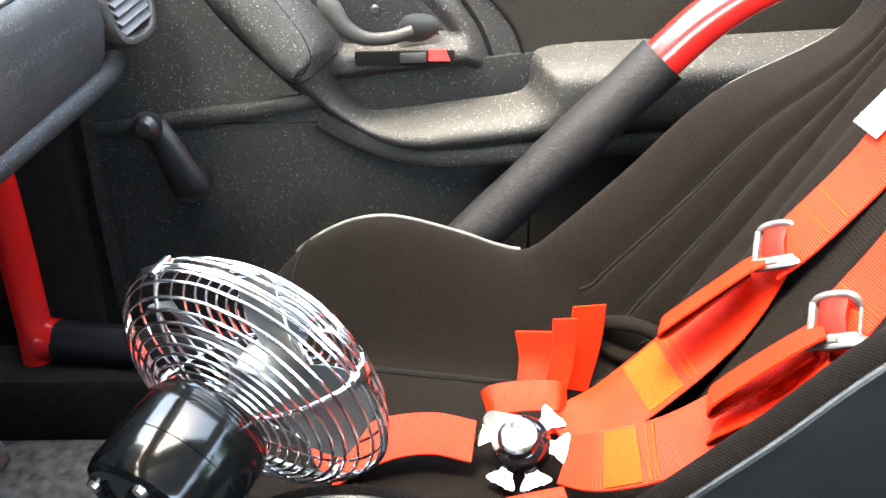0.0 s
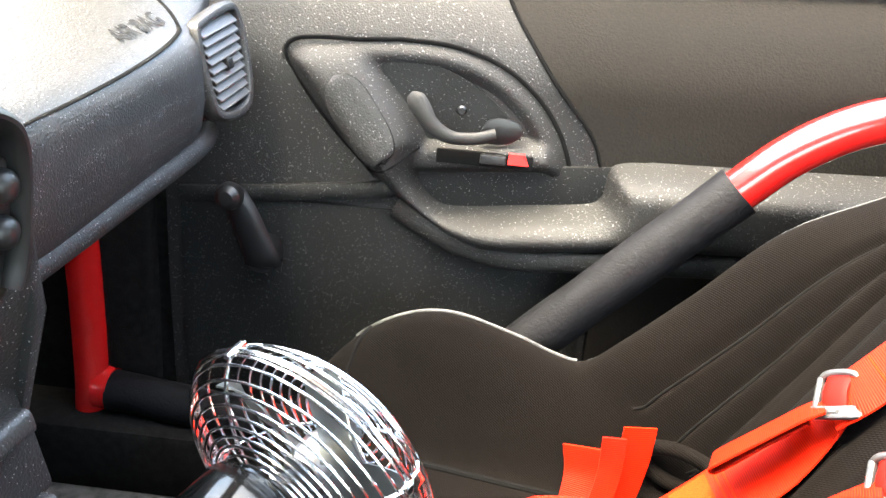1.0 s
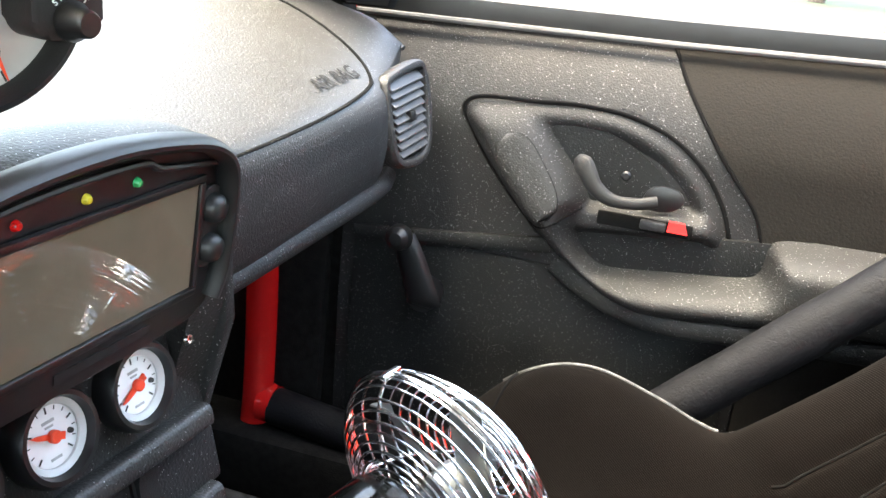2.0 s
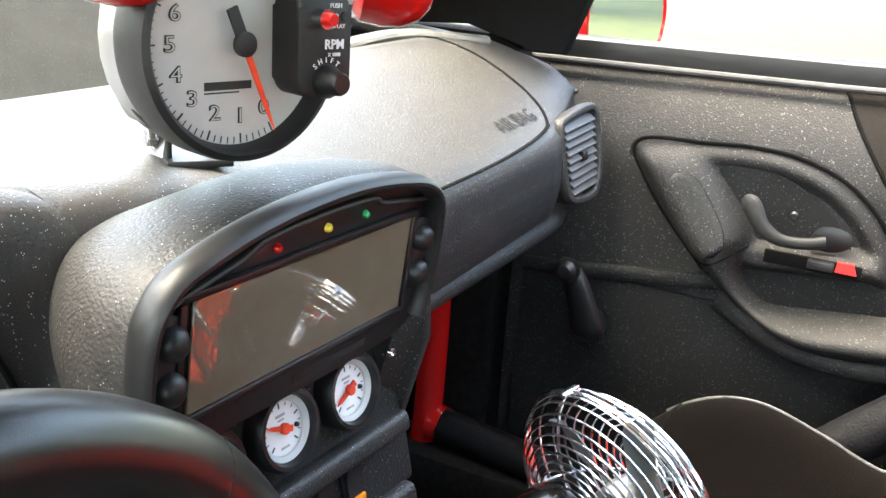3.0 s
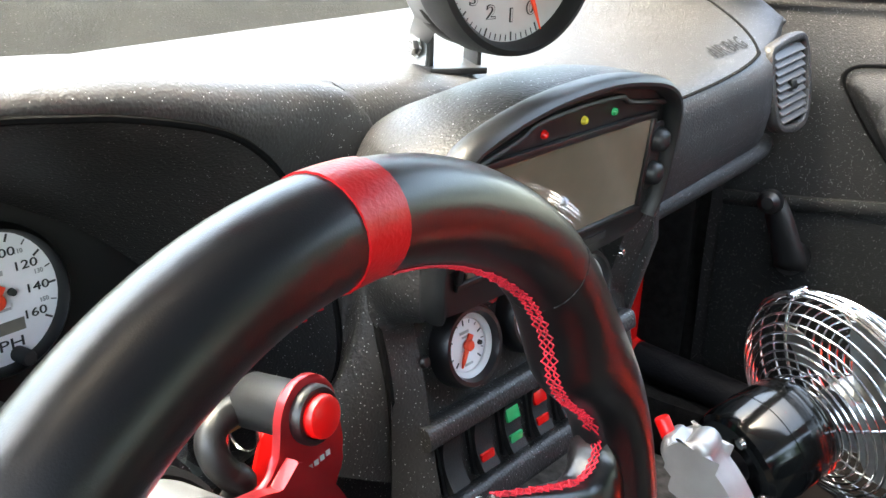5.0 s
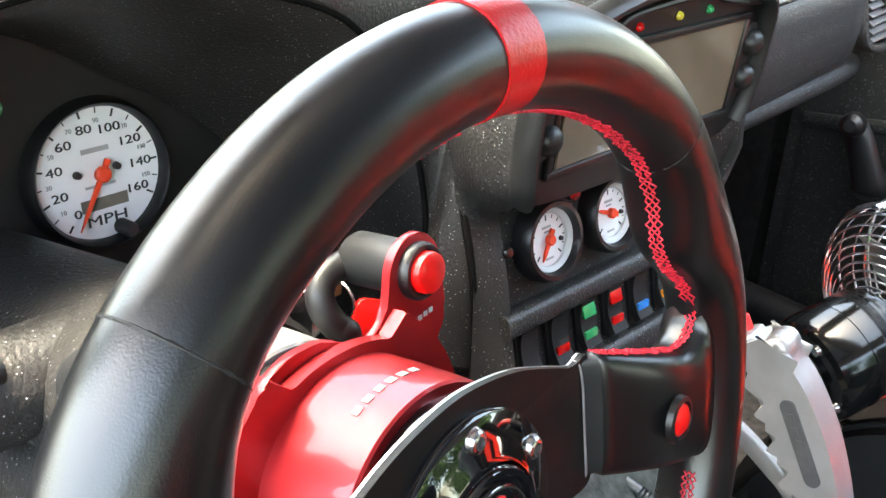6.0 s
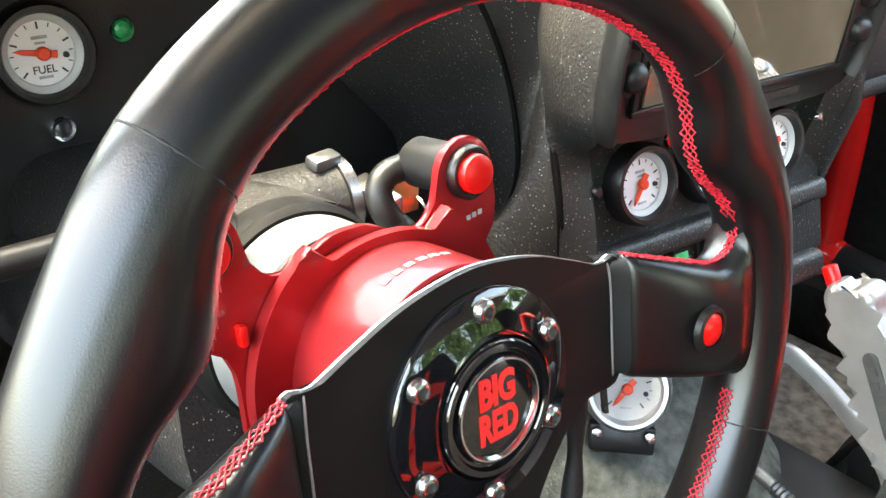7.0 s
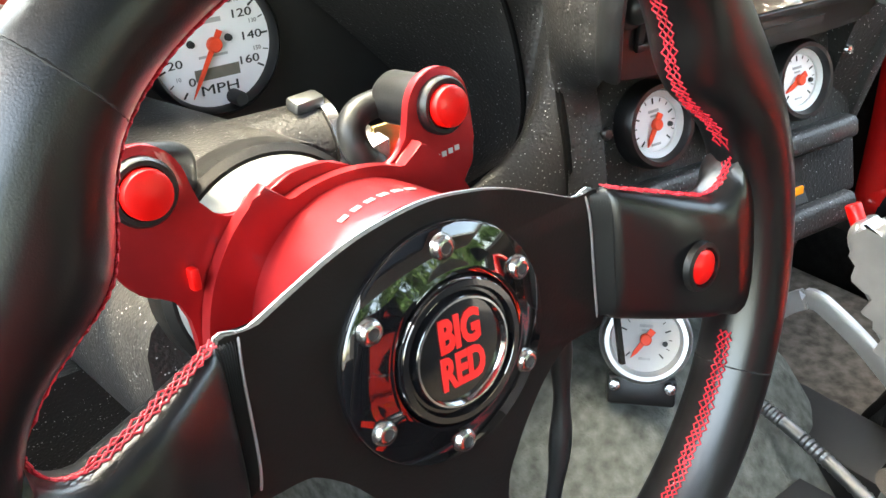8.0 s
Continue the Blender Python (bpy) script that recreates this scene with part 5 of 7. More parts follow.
    lamp = part("warning_lamp_low", lathe([(0.0055, 0.001), (0.0065, 0.0035), (0.0078, 0.0015), (0.008, 0), (0, 0)], 20), CHROME, c, "chrome ringed red lamp", m=lm @ at(-0.0185, 0.0215, 0.0))
    part("lens", lathe([(0, 0.004), (0.003, 0.0036), (0.0055, 0.0015), (0, 0.001)], 16), RED_LENS, lamp, m=lm @ at(-0.0185, 0.0215, 0.0))
    part("warning_lamp_low", lathe([(0.0055, 0.001), (0.0065, 0.0035), (0.0078, 0.0015), (0.008, 0), (0, 0)], 20), CHROME, c, "chrome ringed red lamp", m=lm @ at(0.0515, 0.0215, 0.0))
    # rocker switches with their coloured lenses and yellow captions
    kinds = ((None,), (RED_LENS,), (GREEN, GREEN), (RED_LENS, RED_LENS), (BLUE,), (AMBER,))
    for k, lens in enumerate(kinds):
        x = -0.0855 + k * 0.0322
        wm = lm @ at(x, -0.078, 0.0)
        s = part("rocker_switch", prism(rounded(0.022, 0.044, 0.003), -0.002, 0.003, 0.001), PLASTIC, c, "black rocker switch", m=wm)
        part("rocker", slab(lambda u, v: (-0.0085 + 0.017 * u, -0.018 + 0.036 * v, 0.006 + 0.004 * (2 * v - 1) ** 2 + 0.002 * (0.5 - v)), 4, 10, 0.006), VINYL_SMOOTH, s, m=wm)
        for j, material in enumerate(lens):
            if material:
                part("lens", box(0.014, 0.011, 0.003, 0.001, at=(0, -0.010 + 0.019 * j, 0.0085)), material, s, m=wm @ pose(0, 0, 0, 8 if j == 0 else -8))
        part("caption", box(0.014, 0.0022, 0.0004, at=(0, -0.0265, 0.002)), INK_YELLOW, s, m=wm, smooth=0)
    return lm


LM = console()
for x, a, nm, lab in ((-0.0555, 237, "oil_gauge", "small white gauge with orange needle in the console"), (0.0138, 160, "water_gauge", "small white gauge with orange needle in the console"), (0.083, 205, "volt_gauge", "small white gauge with orange needle in the console")):
    small_gauge(nm, LM @ at(x, -0.003, 0.006), a, lab, "gauges in the console", R=0.0265)


# ---- steering wheel ----
TILT_W, YAW_W = radians(9.37), radians(1.1)
WC = Vector((-0.1438, -0.0498, 0.8907))
WM = frame_from(WC, (math.cos(TILT_W) * math.cos(YAW_W), math.cos(TILT_W) * math.sin(YAW_W), math.sin(TILT_W)), (-math.sin(TILT_W), 0, math.cos(TILT_W))) @ Matrix.Rotation(radians(-0.74), 4, "Z")
RIM_R, RIM_Z = 0.1538, 0.0133


def rim_point(a):
    """Centre of the rim's section at the angle a, its half width and half depth; fuller thumb grips above the spokes."""
    grip = sum(math.exp(-(((a - c + math.pi) % (2 * math.pi) - math.pi) / radians(11)) ** 2) for c in (radians(31.5), radians(148.5)))
    w = 0.0159 + 0.0062 * grip
    return RIM_R - 0.0085 * grip, w, 0.0165 + 0.001 * grip


def rim_mesh(a0, a1, n, grow=0.0, close=False):
    verts, faces = [], []
    k = 26
    for i in range(n + (0 if close else 1)):
        a = a0 + (a1 - a0) * i / n
        r, w, dep = rim_point(a)
        for j in range(k):
            b = 2 * math.pi * j / k
            rr = r + (w + grow) * math.cos(b)
            verts.append((rr * math.cos(a), rr * math.sin(a), RIM_Z + (dep + grow) * math.sin(b)))
    rows = n if close else n
    tot = n if close else n + 1
    for i in range(rows):
        for j in range(k):
            faces.append((i * k + j, i * k + (j + 1) % k, ((i + 1) % tot) * k + (j + 1) % k, ((i + 1) % tot) * k + j))
    if not close:
        faces += [tuple(range(k)), tuple(range(n * k, (n + 1) * k))]
    return raw(verts, faces)


def steering_wheel():
    w = thing("steering_wheel", WM, "black leather steering wheel with red stripe and red stitching", "steering wheel")
    part("rim", rim_mesh(0, 2 * math.pi, 144, close=True), LEATHER, w, "black leather rim", smooth=60)
    half = radians(3.1)
    part("stripe", rim_mesh(radians(90) - half, radians(90) + half, 8, 0.0006), LEATHER_RED, w, "red leather centre stripe", smooth=60)
    # seams across the leather
    for a in (47, 133, -24, 204, -62, 242):
        pts = []
        r, wd, dep = rim_point(radians(a))
        for j in range(24):
            b = 2 * math.pi * j / 24
            rr = r + (wd - 0.0004) * math.cos(b)
            pts.append((rr * math.cos(radians(a)), rr * math.sin(radians(a)), RIM_Z + (dep - 0.0004) * math.sin(b)))
        part("leather_seam", sweep(pts, 0.0006, n=6, closed=True, up=(0.3, 0.2, 1)), THREAD_DARK, w)
    # cross stitching: along the inner side of the rim, round the fillet and on along the spoke
    def top_edge(x):
        k = min(1.0, max(0.0, (x - 0.1215) / 0.0135))
        return 0.0352 - 0.0168 * (min(x, 0.1215) - 0.07) / 0.0515 + 0.0135 * (1 - math.sqrt(max(0.0, 1 - k * k)))

    def low_edge(x):
        k = min(1.0, max(0.0, (x - 0.1225) / 0.0150))
        return -0.0185 - 0.0150 * (min(x, 0.1225) - 0.07) / 0.0525 - 0.010 * (1 - math.sqrt(max(0.0, 1 - k * k)))

    def spoke_z(x):
        front = float(np.interp(x, (0.07, 0.078, 0.09, 0.1045, 0.13, 0.142, 0.158), (0.0012, 0.0058, 0.0128, 0.0196, 0.0240, 0.0225, 0.0130)))
        back = float(np.interp(x, (0.07, 0.158), (-0.0065, 0.0015)))
        return (front + back) / 2, (front - back) / 2

    def stitches(line, amp=0.0014, rows=(-1, 1)):
        """Two zigzags that cross, along a line of points with their sideways directions."""
        out = []
        for row in rows:
            for sgn in (1, -1):
                pts = []
                for i, (p, side) in enumerate(line):
                    wob = 0.0004 * math.sin(i * 2.7 + row * 2) + 0.0004 * math.sin(i * 7.1 + sgn)
                    pts.append(p + side * (row * 0.0013 + (amp if i % 2 == 0 else -amp) * sgn + wob))
                out.append(sweep(pts, 0.0004, n=5))
        return merged(*out)

    def rim_line(a0, a1, phase=0.2):
        n = int(abs(a1 - a0) * 0.136 / 0.0031)
        line = []
        for i in range(n + 1):
            a = a0 + (a1 - a0) * i / n
            r, wd, dep = rim_point(a)
            at_ = lambda b: Vector(((r + (wd + 0.0006) * math.cos(b)) * math.cos(a), (r + (wd + 0.0006) * math.cos(b)) * math.sin(a), RIM_Z - (dep + 0.0006) * math.sin(b)))
            p = at_(math.pi + phase)
            line.append((p, (at_(math.pi + phase + 0.1) - p).normalized()))
        return line
    for s in (-1, 1):
        line = rim_line(radians(84), radians(17), 0.1)
        for i in range(0, 9):
            t = radians(8 - 98 * i / 8)
            x = 0.1215 + 0.0135 * math.cos(t)
            zc, dz = spoke_z(x)
            line.append((Vector((x - 0.0008 * math.cos(t), 0.0319 + 0.0129 * math.sin(t), zc + dz * (0.30 - 0.15 * i / 8))), Vector((-0.3 * math.cos(t), -0.3 * math.sin(t), 0.9))))
        for i in range(1, 15):
            x = 0.1215 - 0.0430 * i / 14
            zc, dz = spoke_z(x)
            line.append((Vector((x, top_edge(x) + 0.0003, zc + dz * 0.15)), Vector((0, -0.1, 1.0))))
        if s < 0:
            line = [(Vector((-p.x, p.y, p.z)), Vector((-q.x, q.y, q.z))) for p, q in line]
        part("stitching", stitches(line, 0.0012), THREAD, w, "red cross stitching", smooth=0)
        line = rim_line(radians(-78), radians(-18))
        if s < 0:
            line = [(Vector((-p.x, p.y, p.z)), Vector((-q.x, q.y, q.z))) for p, q in line]
        part("stitching", stitches(line), THREAD, w, "red cross stitching", smooth=0)
    # spoke plate, one flat piece of black metal
    half_pl = [(0.0, 0.0497), (0.018, 0.0478), (0.034, 0.0440), (0.052, 0.0370), (0.066, 0.0312), (0.078, 0.0285), (0.078, -0.0195), (0.0588, -0.0226), (0.047, -0.030), (0.038, -0.0395), (0.028, -0.054), (0.021, -0.0722), (0.020, -0.125)]
    outline = smooth2(half_pl + [(-x, y) for x, y in reversed(half_pl[1:])], 5)
    part("spoke_plate", prism(outline, -0.0045, -0.0005, 0.0006), PLATE, w, "flat matt black spoke plate")
    part("plate_edge", prism([(x * 1.002, y * 1.002) for x, y in outline], -0.0042, -0.0032), ALU, w, "bare metal plate edge")
    # leather spokes
    for s in (-1, 1):
        secs = []
        for x in (0.0785, 0.0788, 0.0798, 0.082, 0.090, 0.097, 0.104, 0.1145, 0.1185, 0.1215, 0.1245, 0.127, 0.129, 0.131, 0.1325, 0.1337, 0.1345, 0.1350, 0.137, 0.141, 0.146, 0.153):
            top, bot = top_edge(x), low_edge(x)
            zc, dz = spoke_z(x)
            hem = 0.0012 * max(0.0, (0.0798 - x) / 0.0013)
            top, bot, dz = top - hem, bot + hem, dz - hem
            ring = []
            for j in range(28):
                c, q = math.cos(2 * math.pi * j / 28), math.sin(2 * math.pi * j / 28)
                ring.append((s * x, (top + bot) / 2 + (top - bot) / 2 * math.copysign(abs(q) ** 0.55, q), zc + dz * math.copysign(abs(c) ** 0.6, c)))
            secs.append(ring)
        sp = part("spoke", loft(secs), LEATHER, w, "black leather covered spoke", smooth=60)
        def loop(x, shrink):
            zc, dz = spoke_z(x)
            top, bot = 0.0325 - shrink, -0.0208 + shrink
            return [(s * (x + 0.003 * (0.5 - math.sin(b) * 0.5) * (0.0785 - x) / 0.0085), (top + bot) / 2 + (top - bot) / 2 * math.copysign(abs(math.sin(b)) ** 0.35, math.sin(b)), zc + (dz - shrink) * math.copysign(abs(math.cos(b)) ** 0.5, math.cos(b))) for b in [2 * math.pi * (j + 0.5) / 40 for j in range(40)]]
        rows = [loop(0.0702 + 0.0083 * i / 30, 0.0021 + 0.0004 * math.cos(i * math.pi / 2)) for i in range(31)]
        part("binding", loft(rows), RUBBER, sp, "ribbed black spoke binding", smooth=30)
        part("binding_edge", sweep(loop(0.0704, 0.0012), 0.0005, n=8, closed=True, up=(1, 0, 0)), SILVER_PAINT, sp, "thin grey metal edge")
        bx = s * 0.1080
        part("button_ring", lathe([(0.0072, 0.0), (0.0078, 0.003), (0.0096, 0.0025), (0.0102, 0), (0, -0.001)], 28), PLASTIC, sp, m=at(bx, -0.0042, 0.0208))
        part("button", lathe([(0, 0.0042), (0.0045, 0.0038), (0.0068, 0.0022), (0.0074, 0), (0, 0)], 24), RED_BUTTON, sp, "red spoke button", m=at(bx, -0.0042, 0.0208))
    sec = []
    for t in (0, 0.3, 0.6, 1.0):
        y = -0.112 - 0.048 * t
        sec.append([(0.027 * math.copysign(abs(math.cos(b)) ** 0.6, math.cos(b)), y, 0.004 + 0.008 * t + 0.011 * math.copysign(abs(math.sin(b)) ** 0.6, math.sin(b))) for b in [2 * math.pi * j / 20 for j in range(20)]])
    part("lower_spoke", loft(sec), LEATHER, w, smooth=60)
    # gloss ring, six cap bolts and the horn button
    ring = part("trim_ring", lathe([(0.0425, -0.001), (0.0428, 0.0015), (0.0415, 0.003), (0.033, 0.0045), (0.0285, 0.007), (0.0265, 0.0075), (0.0255, 0.006), (0.0255, -0.001)], 72), GLOSS, w, "gloss black trim ring", smooth=50)
    for i in range(6):
        a = radians(90 + 60 * i)
        bm_ = at(0.0357 * math.cos(a), 0.0357 * math.sin(a), 0.0036)
        b = part("cap_bolt", lathe([(0, 0.0012), (0.0019, 0.0012), (0.0020, 0.0030), (0.0030, 0.0029), (0.0040, 0.0021), (0.0045, 0.0005), (0.0047, 0), (0, -0.002)], 24), STEEL, ring, "steel button-head bolt", m=bm_)
        part("socket", prism([(0.0021 * math.cos(k * math.pi / 3), 0.0021 * math.sin(k * math.pi / 3)) for k in range(6)], 0.0012, 0.0024), INK, b, m=bm_)
    hb = part("horn_button", lathe([(0.0255, 0.0), (0.0255, 0.008), (0.0245, 0.0095), (0.0225, 0.0095), (0.0215, 0.0075), (0.0205, 0.0075), (0.0195, 0.0095), (0.0185, 0.0092), (0.0178, 0.0075), (0, 0.0078)], 60), GLOSS, w, "gloss black horn button")
    part("button_rim", lathe([(0.0178, 0.0078), (0.0183, 0.0098), (0.0190, 0.0098), (0.0194, 0.008)], 60), CHROME, hb)
    lettering("BIG", 0.0158, at(0.0004, 0.0067, 0.0079), INK_RED, hb, "lettering", bold=0.0006, squeeze=0.72)
    lettering("RED", 0.0158, at(0.0004, -0.0067, 0.0079), INK_RED, hb, "lettering", bold=0.0006, squeeze=0.64)
    return w


steering_wheel()


def wheel_hub():
    """Quick release hub with a plate of two button ears, behind the wheel."""
    h = thing("quick_release_hub", WM, "red anodised quick-release hub with two button ears", "steering hub")
    HX, HY = 0.008, -0.005
    part("hub_body", lathe([(0.040, -0.0215), (0.0465, -0.0215), (0.0475, -0.0225), (0.048, -0.03), (0.0485, -0.05), (0.0485, -0.061), (0, -0.061)], 72), RED_ANOD, h, "satin red hub body", m=at(HX, HY), smooth=30)
    part("lock_gap", lathe([(0.0425, -0.015), (0.043, -0.0225), (0, -0.0225)], 60), GLOSS, h, "black gap of the release", m=at(HX, HY))
    part("inner_collar", lathe([(0.034, -0.005), (0.0395, -0.006), (0.0405, -0.0075), (0.0405, -0.0165), (0.0395, -0.0175), (0, -0.0175)], 64), RED_ANOD, h, "red inner collar", m=at(HX * 0.5, HY), smooth=30)
    for k in range(5):
        a = radians(22 + k * 34)
        part("locking_ball", lathe([(0, 0.004), (0.0028, 0.0036), (0.0042, 0.0018), (0.0045, 0), (0, 0)], 14), STEEL, h, m=at(HX * 0.5, HY) @ Matrix.Rotation(a - math.pi / 2, 4, "Z") @ frame_from((0, 0.0395, -0.012), (0, 1, 0), (0, 0, 1)))
    # flange with two raised lobes and a lower stretch between their notches
    pts = []
    for i in range(120):
        deg = 3.0 * i
        if 58 < deg < 120:
            r = 0.0535 - 0.0012 * math.cos(radians((deg - 89) * 4))
        else:
            r = 0.0645 + (0.0008 if 54 < deg <= 58 or 120 <= deg < 124 else 0)
        pts.append((HX + r * math.cos(radians(deg)), HY + r * math.sin(radians(deg))))
    part("flange", prism(pts, -0.0665, -0.060, 0.0008), RED_ANOD, h, "red notched flange")
    half_ear = [(0.026, 0.046), (0.036, 0.046), (0.0425, 0.0515), (0.0455, 0.060), (0.0475, 0.068), (0.052, 0.0745), (0.059, 0.0785), (0.067, 0.078), (0.0735, 0.074), (0.0768, 0.067), (0.078, 0.055), (0.078, 0.042), (0.0735, 0.032), (0.066, 0.026), (0.058, 0.022), (0.055, 0.008)]
    low = [(0.057 * math.cos(radians(q)), 0.057 * math.sin(radians(q))) for q in (-20, -45, -70)]
    whole = half_ear + low + [(0.0, -0.057)] + [(-x, y) for x, y in reversed(low)] + [(-x, y) for x, y in reversed(half_ear)] + [(-0.012, 0.0535), (0.0, 0.055), (0.012, 0.0535)]
    part("ear_plate", prism(smooth2(whole, 3), -0.071, -0.067, 0.0008), RED_ANOD, h, "red plate with a button ear each side", m=at(-0.0025, -0.0037))
    for s in (-1, 1):
        bm_ = at(s * 0.0627 - 0.0025, 0.0598, -0.067)
        e = part("button_collar", lathe([(0.0085, 0.001), (0.0092, 0.0045), (0.0108, 0.0045), (0.0118, 0.003), (0.0118, 0), (0, 0)], 28), PLASTIC, h, "black button collar", m=bm_)
        part("button", lathe([(0, 0.0085), (0.0070, 0.0085), (0.0082, 0.0078), (0.0086, 0.006), (0.0086, 0.002), (0, 0.002)], 28), RED_BUTTON, e, "red push button", m=bm_)
        part("button_barrel", lathe([(0.0112, -0.001), (0.0114, -0.027), (0.0095, -0.0305), (0, -0.031)], 28), RUBBER, e, m=at(s * 0.0627 - 0.0025, 0.0598, -0.071))
        part("tab", box(0.0035, 0.0085, 0.005, 0.0012), RED_BUTTON, h, m=at(s * 0.055, 0.026, -0.0645))
    for k in range(4):
        part("maker_mark", box(0.0024, 0.0022, 0.0002), INK_GREY, h, m=at(0.0560 + 0.0034 * k, 0.0392 + 0.0005 * k, -0.0668), smooth=0)
    for k in range(6):
        a = radians(112 - k * 7)
        part("maker_mark", box(0.0036, 0.0003, 0.0030), INK_GREY, h, m=at(HX, HY) @ Matrix.Rotation(a - math.pi / 2, 4, "Z") @ at(0, 0.0484, -0.036), smooth=0)
    # silver boss and black column ring behind
    part("boss_collar", lathe([(0.036, -0.0715), (0.0425, -0.0715), (0.0435, -0.0725), (0.0435, -0.086), (0, -0.086)], 48), PLATE, h, "black collar of the boss")
    part("boss", lathe([(0.042, -0.0835), (0.0452, -0.0835), (0.0462, -0.0845), (0.0470, -0.110), (0, -0.110)], 64), BOSS, h, "satin silver hub boss")
    part("column_ring", lathe([(0.04, -0.1105), (0.0485, -0.1105), (0.0515, -0.114), (0.052, -0.128), (0.048, -0.137), (0, -0.137)], 48), PLATE, h, "black column ring")
    for k in range(22):
        a = 2 * math.pi * k / 22
        part("rib", box(0.003, 0.0022, 0.012, 0.0006, 1), PLATE, h, m=Matrix.Rotation(a, 4, "Z") @ at(0, 0.0505, -0.121))
    # cable from the right-hand button
    wire = spline([(0.061, 0.0598, -0.098), (0.053, 0.0585, -0.101), (0.044, 0.0565, -0.102), (0.0385, 0.051, -0.101), (0.0385, 0.043, -0.099), (0.042, 0.036, -0.097), (0.046, 0.030, -0.096), (0.044, 0.010, -0.11)], 6)
    part("cable_sleeve", sweep(wire, 0.0062, n=12), RUBBER, h, "black taped cable")
    wire = spline([(-0.063, 0.0645, -0.09), (-0.05, 0.064, -0.094), (-0.036, 0.058, -0.102), (-0.03, 0.04, -0.12)], 6)
    part("cable_sleeve", sweep(wire, 0.0048, n=12), RUBBER, h)
    # heat-shrunk lead hanging below the right spoke
    lead = spline([(0.064, -0.022, -0.012), (0.066, -0.06, -0.016), (0.063, -0.1, -0.02), (0.056, -0.16, -0.035), (0.04, -0.22, -0.07)], 6)
    part("lead", sweep(lead, lambda t: 0.0042 + 0.0008 * math.sin(t * 21), n=10), RUBBER, h, "black taped lead")
    return h


wheel_hub()


def column():
    c = thing("steering_column", pose(-0.3, -0.05, 0.8), "flecked black steering column shroud with an ignition lock", "steering column")
    c.matrix_world = Matrix.Identity(4)
    axis = Vector((-math.cos(TILT_W), 0, -math.sin(TILT_W)))
    p0 = WC + axis * 0.13
    part("shroud", sweep([p0 + axis * t for t in (0, 0.02, 0.05, 0.1, 0.2, 0.3)], lambda t: 0.05, lambda t: 0.046, n=26, power=3), VINYL_LIT, c, "flecked column shroud")
    low = [p0 + axis * t + Vector((0, -0.006, -0.045)) for t in (-0.012, 0.02, 0.12, 0.28)]
    part("lower_shroud", sweep(low, lambda t: 0.056 + 0.004 * t, lambda t: 0.042 + 0.01 * t, n=22, power=3.6), VINYL_LIT, c, "flecked lower column shroud")
    # lock housing lying across the column
    q0, q1 = Vector((-0.345, -0.115, 0.880)), Vector((-0.335, 0.018, 0.882))
    part("lock_housing", sweep([q0 + (q1 - q0) * t for t in (0, 0.25, 0.5, 0.75, 1.0)], lambda t: 0.0235 - 0.001 * t, n=26), VINYL_LIT, c, "flecked lock housing")
    part("lock_ring", lathe([(0.02, 0.0), (0.0245, 0.0), (0.0245, 0.006), (0.018, 0.008), (0, 0.008)], 28), STEEL, c, m=frame_from((-0.3345, 0.018, 0.882), (0.07, 1, 0), (0, 0, 1)))
    part("lock_plate", box(0.03, 0.012, 0.03, 0.001), STEEL, c, "bare steel lock plate", m=pose(-0.32, 0.037, 0.876, 10, 10, 5))
    part("tab", box(0.010, 0.018, 0.007, 0.002), CONDUIT, c, m=pose(-0.332, 0.012, 0.907, 0, 10, 8))
    # indicator stalk to the left
    part("stalk", sweep(spline([(-0.33, -0.11, 0.90), (-0.32, -0.18, 0.905), (-0.31, -0.27, 0.91)], 5), 0.007, n=12), PLASTIC, c, "black stalk")
    k = thing("ignition_keys", pose(-0.315, 0.045, 0.875), "keys with red tag in the ignition lock", "keys")
    part("key", box(0.003, 0.022, 0.02, 0.001), BRASS, k, m=pose(0.002, 0.004, 0.008))
    part("key_ring", sweep([(0.004 + 0.011 * math.cos(a), 0.012, -0.004 + 0.011 * math.sin(a)) for a in [2 * math.pi * i / 20 for i in range(20)]], 0.0009, n=6, closed=True, up=(0, 1, 0)), STEEL, k)
    part("key_tag", prism(rounded(0.022, 0.036, 0.004), 0, 0.003, 0.001), RED_BUTTON, k, "red plastic key tag", m=pose(0.018, 0.018, -0.02, 80, 20, 70))
    part("tag_print", box(0.012, 0.02, 0.0004), WHITE_FILM, k, m=pose(0.0199, 0.0176, -0.02, 80, 20, 70), smooth=0)


column()


def pedals():
    for y, w in ((-0.13, 0.06), (-0.01, 0.08)):
        p = thing("pedal", pose(-0.62, y, 0.5), "black ridged rubber foot pedal", "pedal", "pedals")
        part("pad", prism(rounded(w, 0.07, 0.008), 0, 0.012, 0.002), RUBBER, p, m=pose(0, 0, 0, 0, 55, 0) @ pose(0, 0, 0, 0, 0, 90))
        part("arm", sweep([(-0.005, 0, 0), (-0.03, 0, 0.1), (-0.06, 0, 0.28)], 0.006, 0.012, n=10, power=4), STEEL, p)
        for k in range(4):
            part("stud", lathe([(0, 0.004), (0.005, 0.003), (0.007, 0), (0, 0)], 12), RUBBER, p, m=pose(0, 0, 0, 0, 55, 0) @ pose(-0.02 + 0.0133 * k, 0.014 * (-1) ** k, 0.012))


pedals()


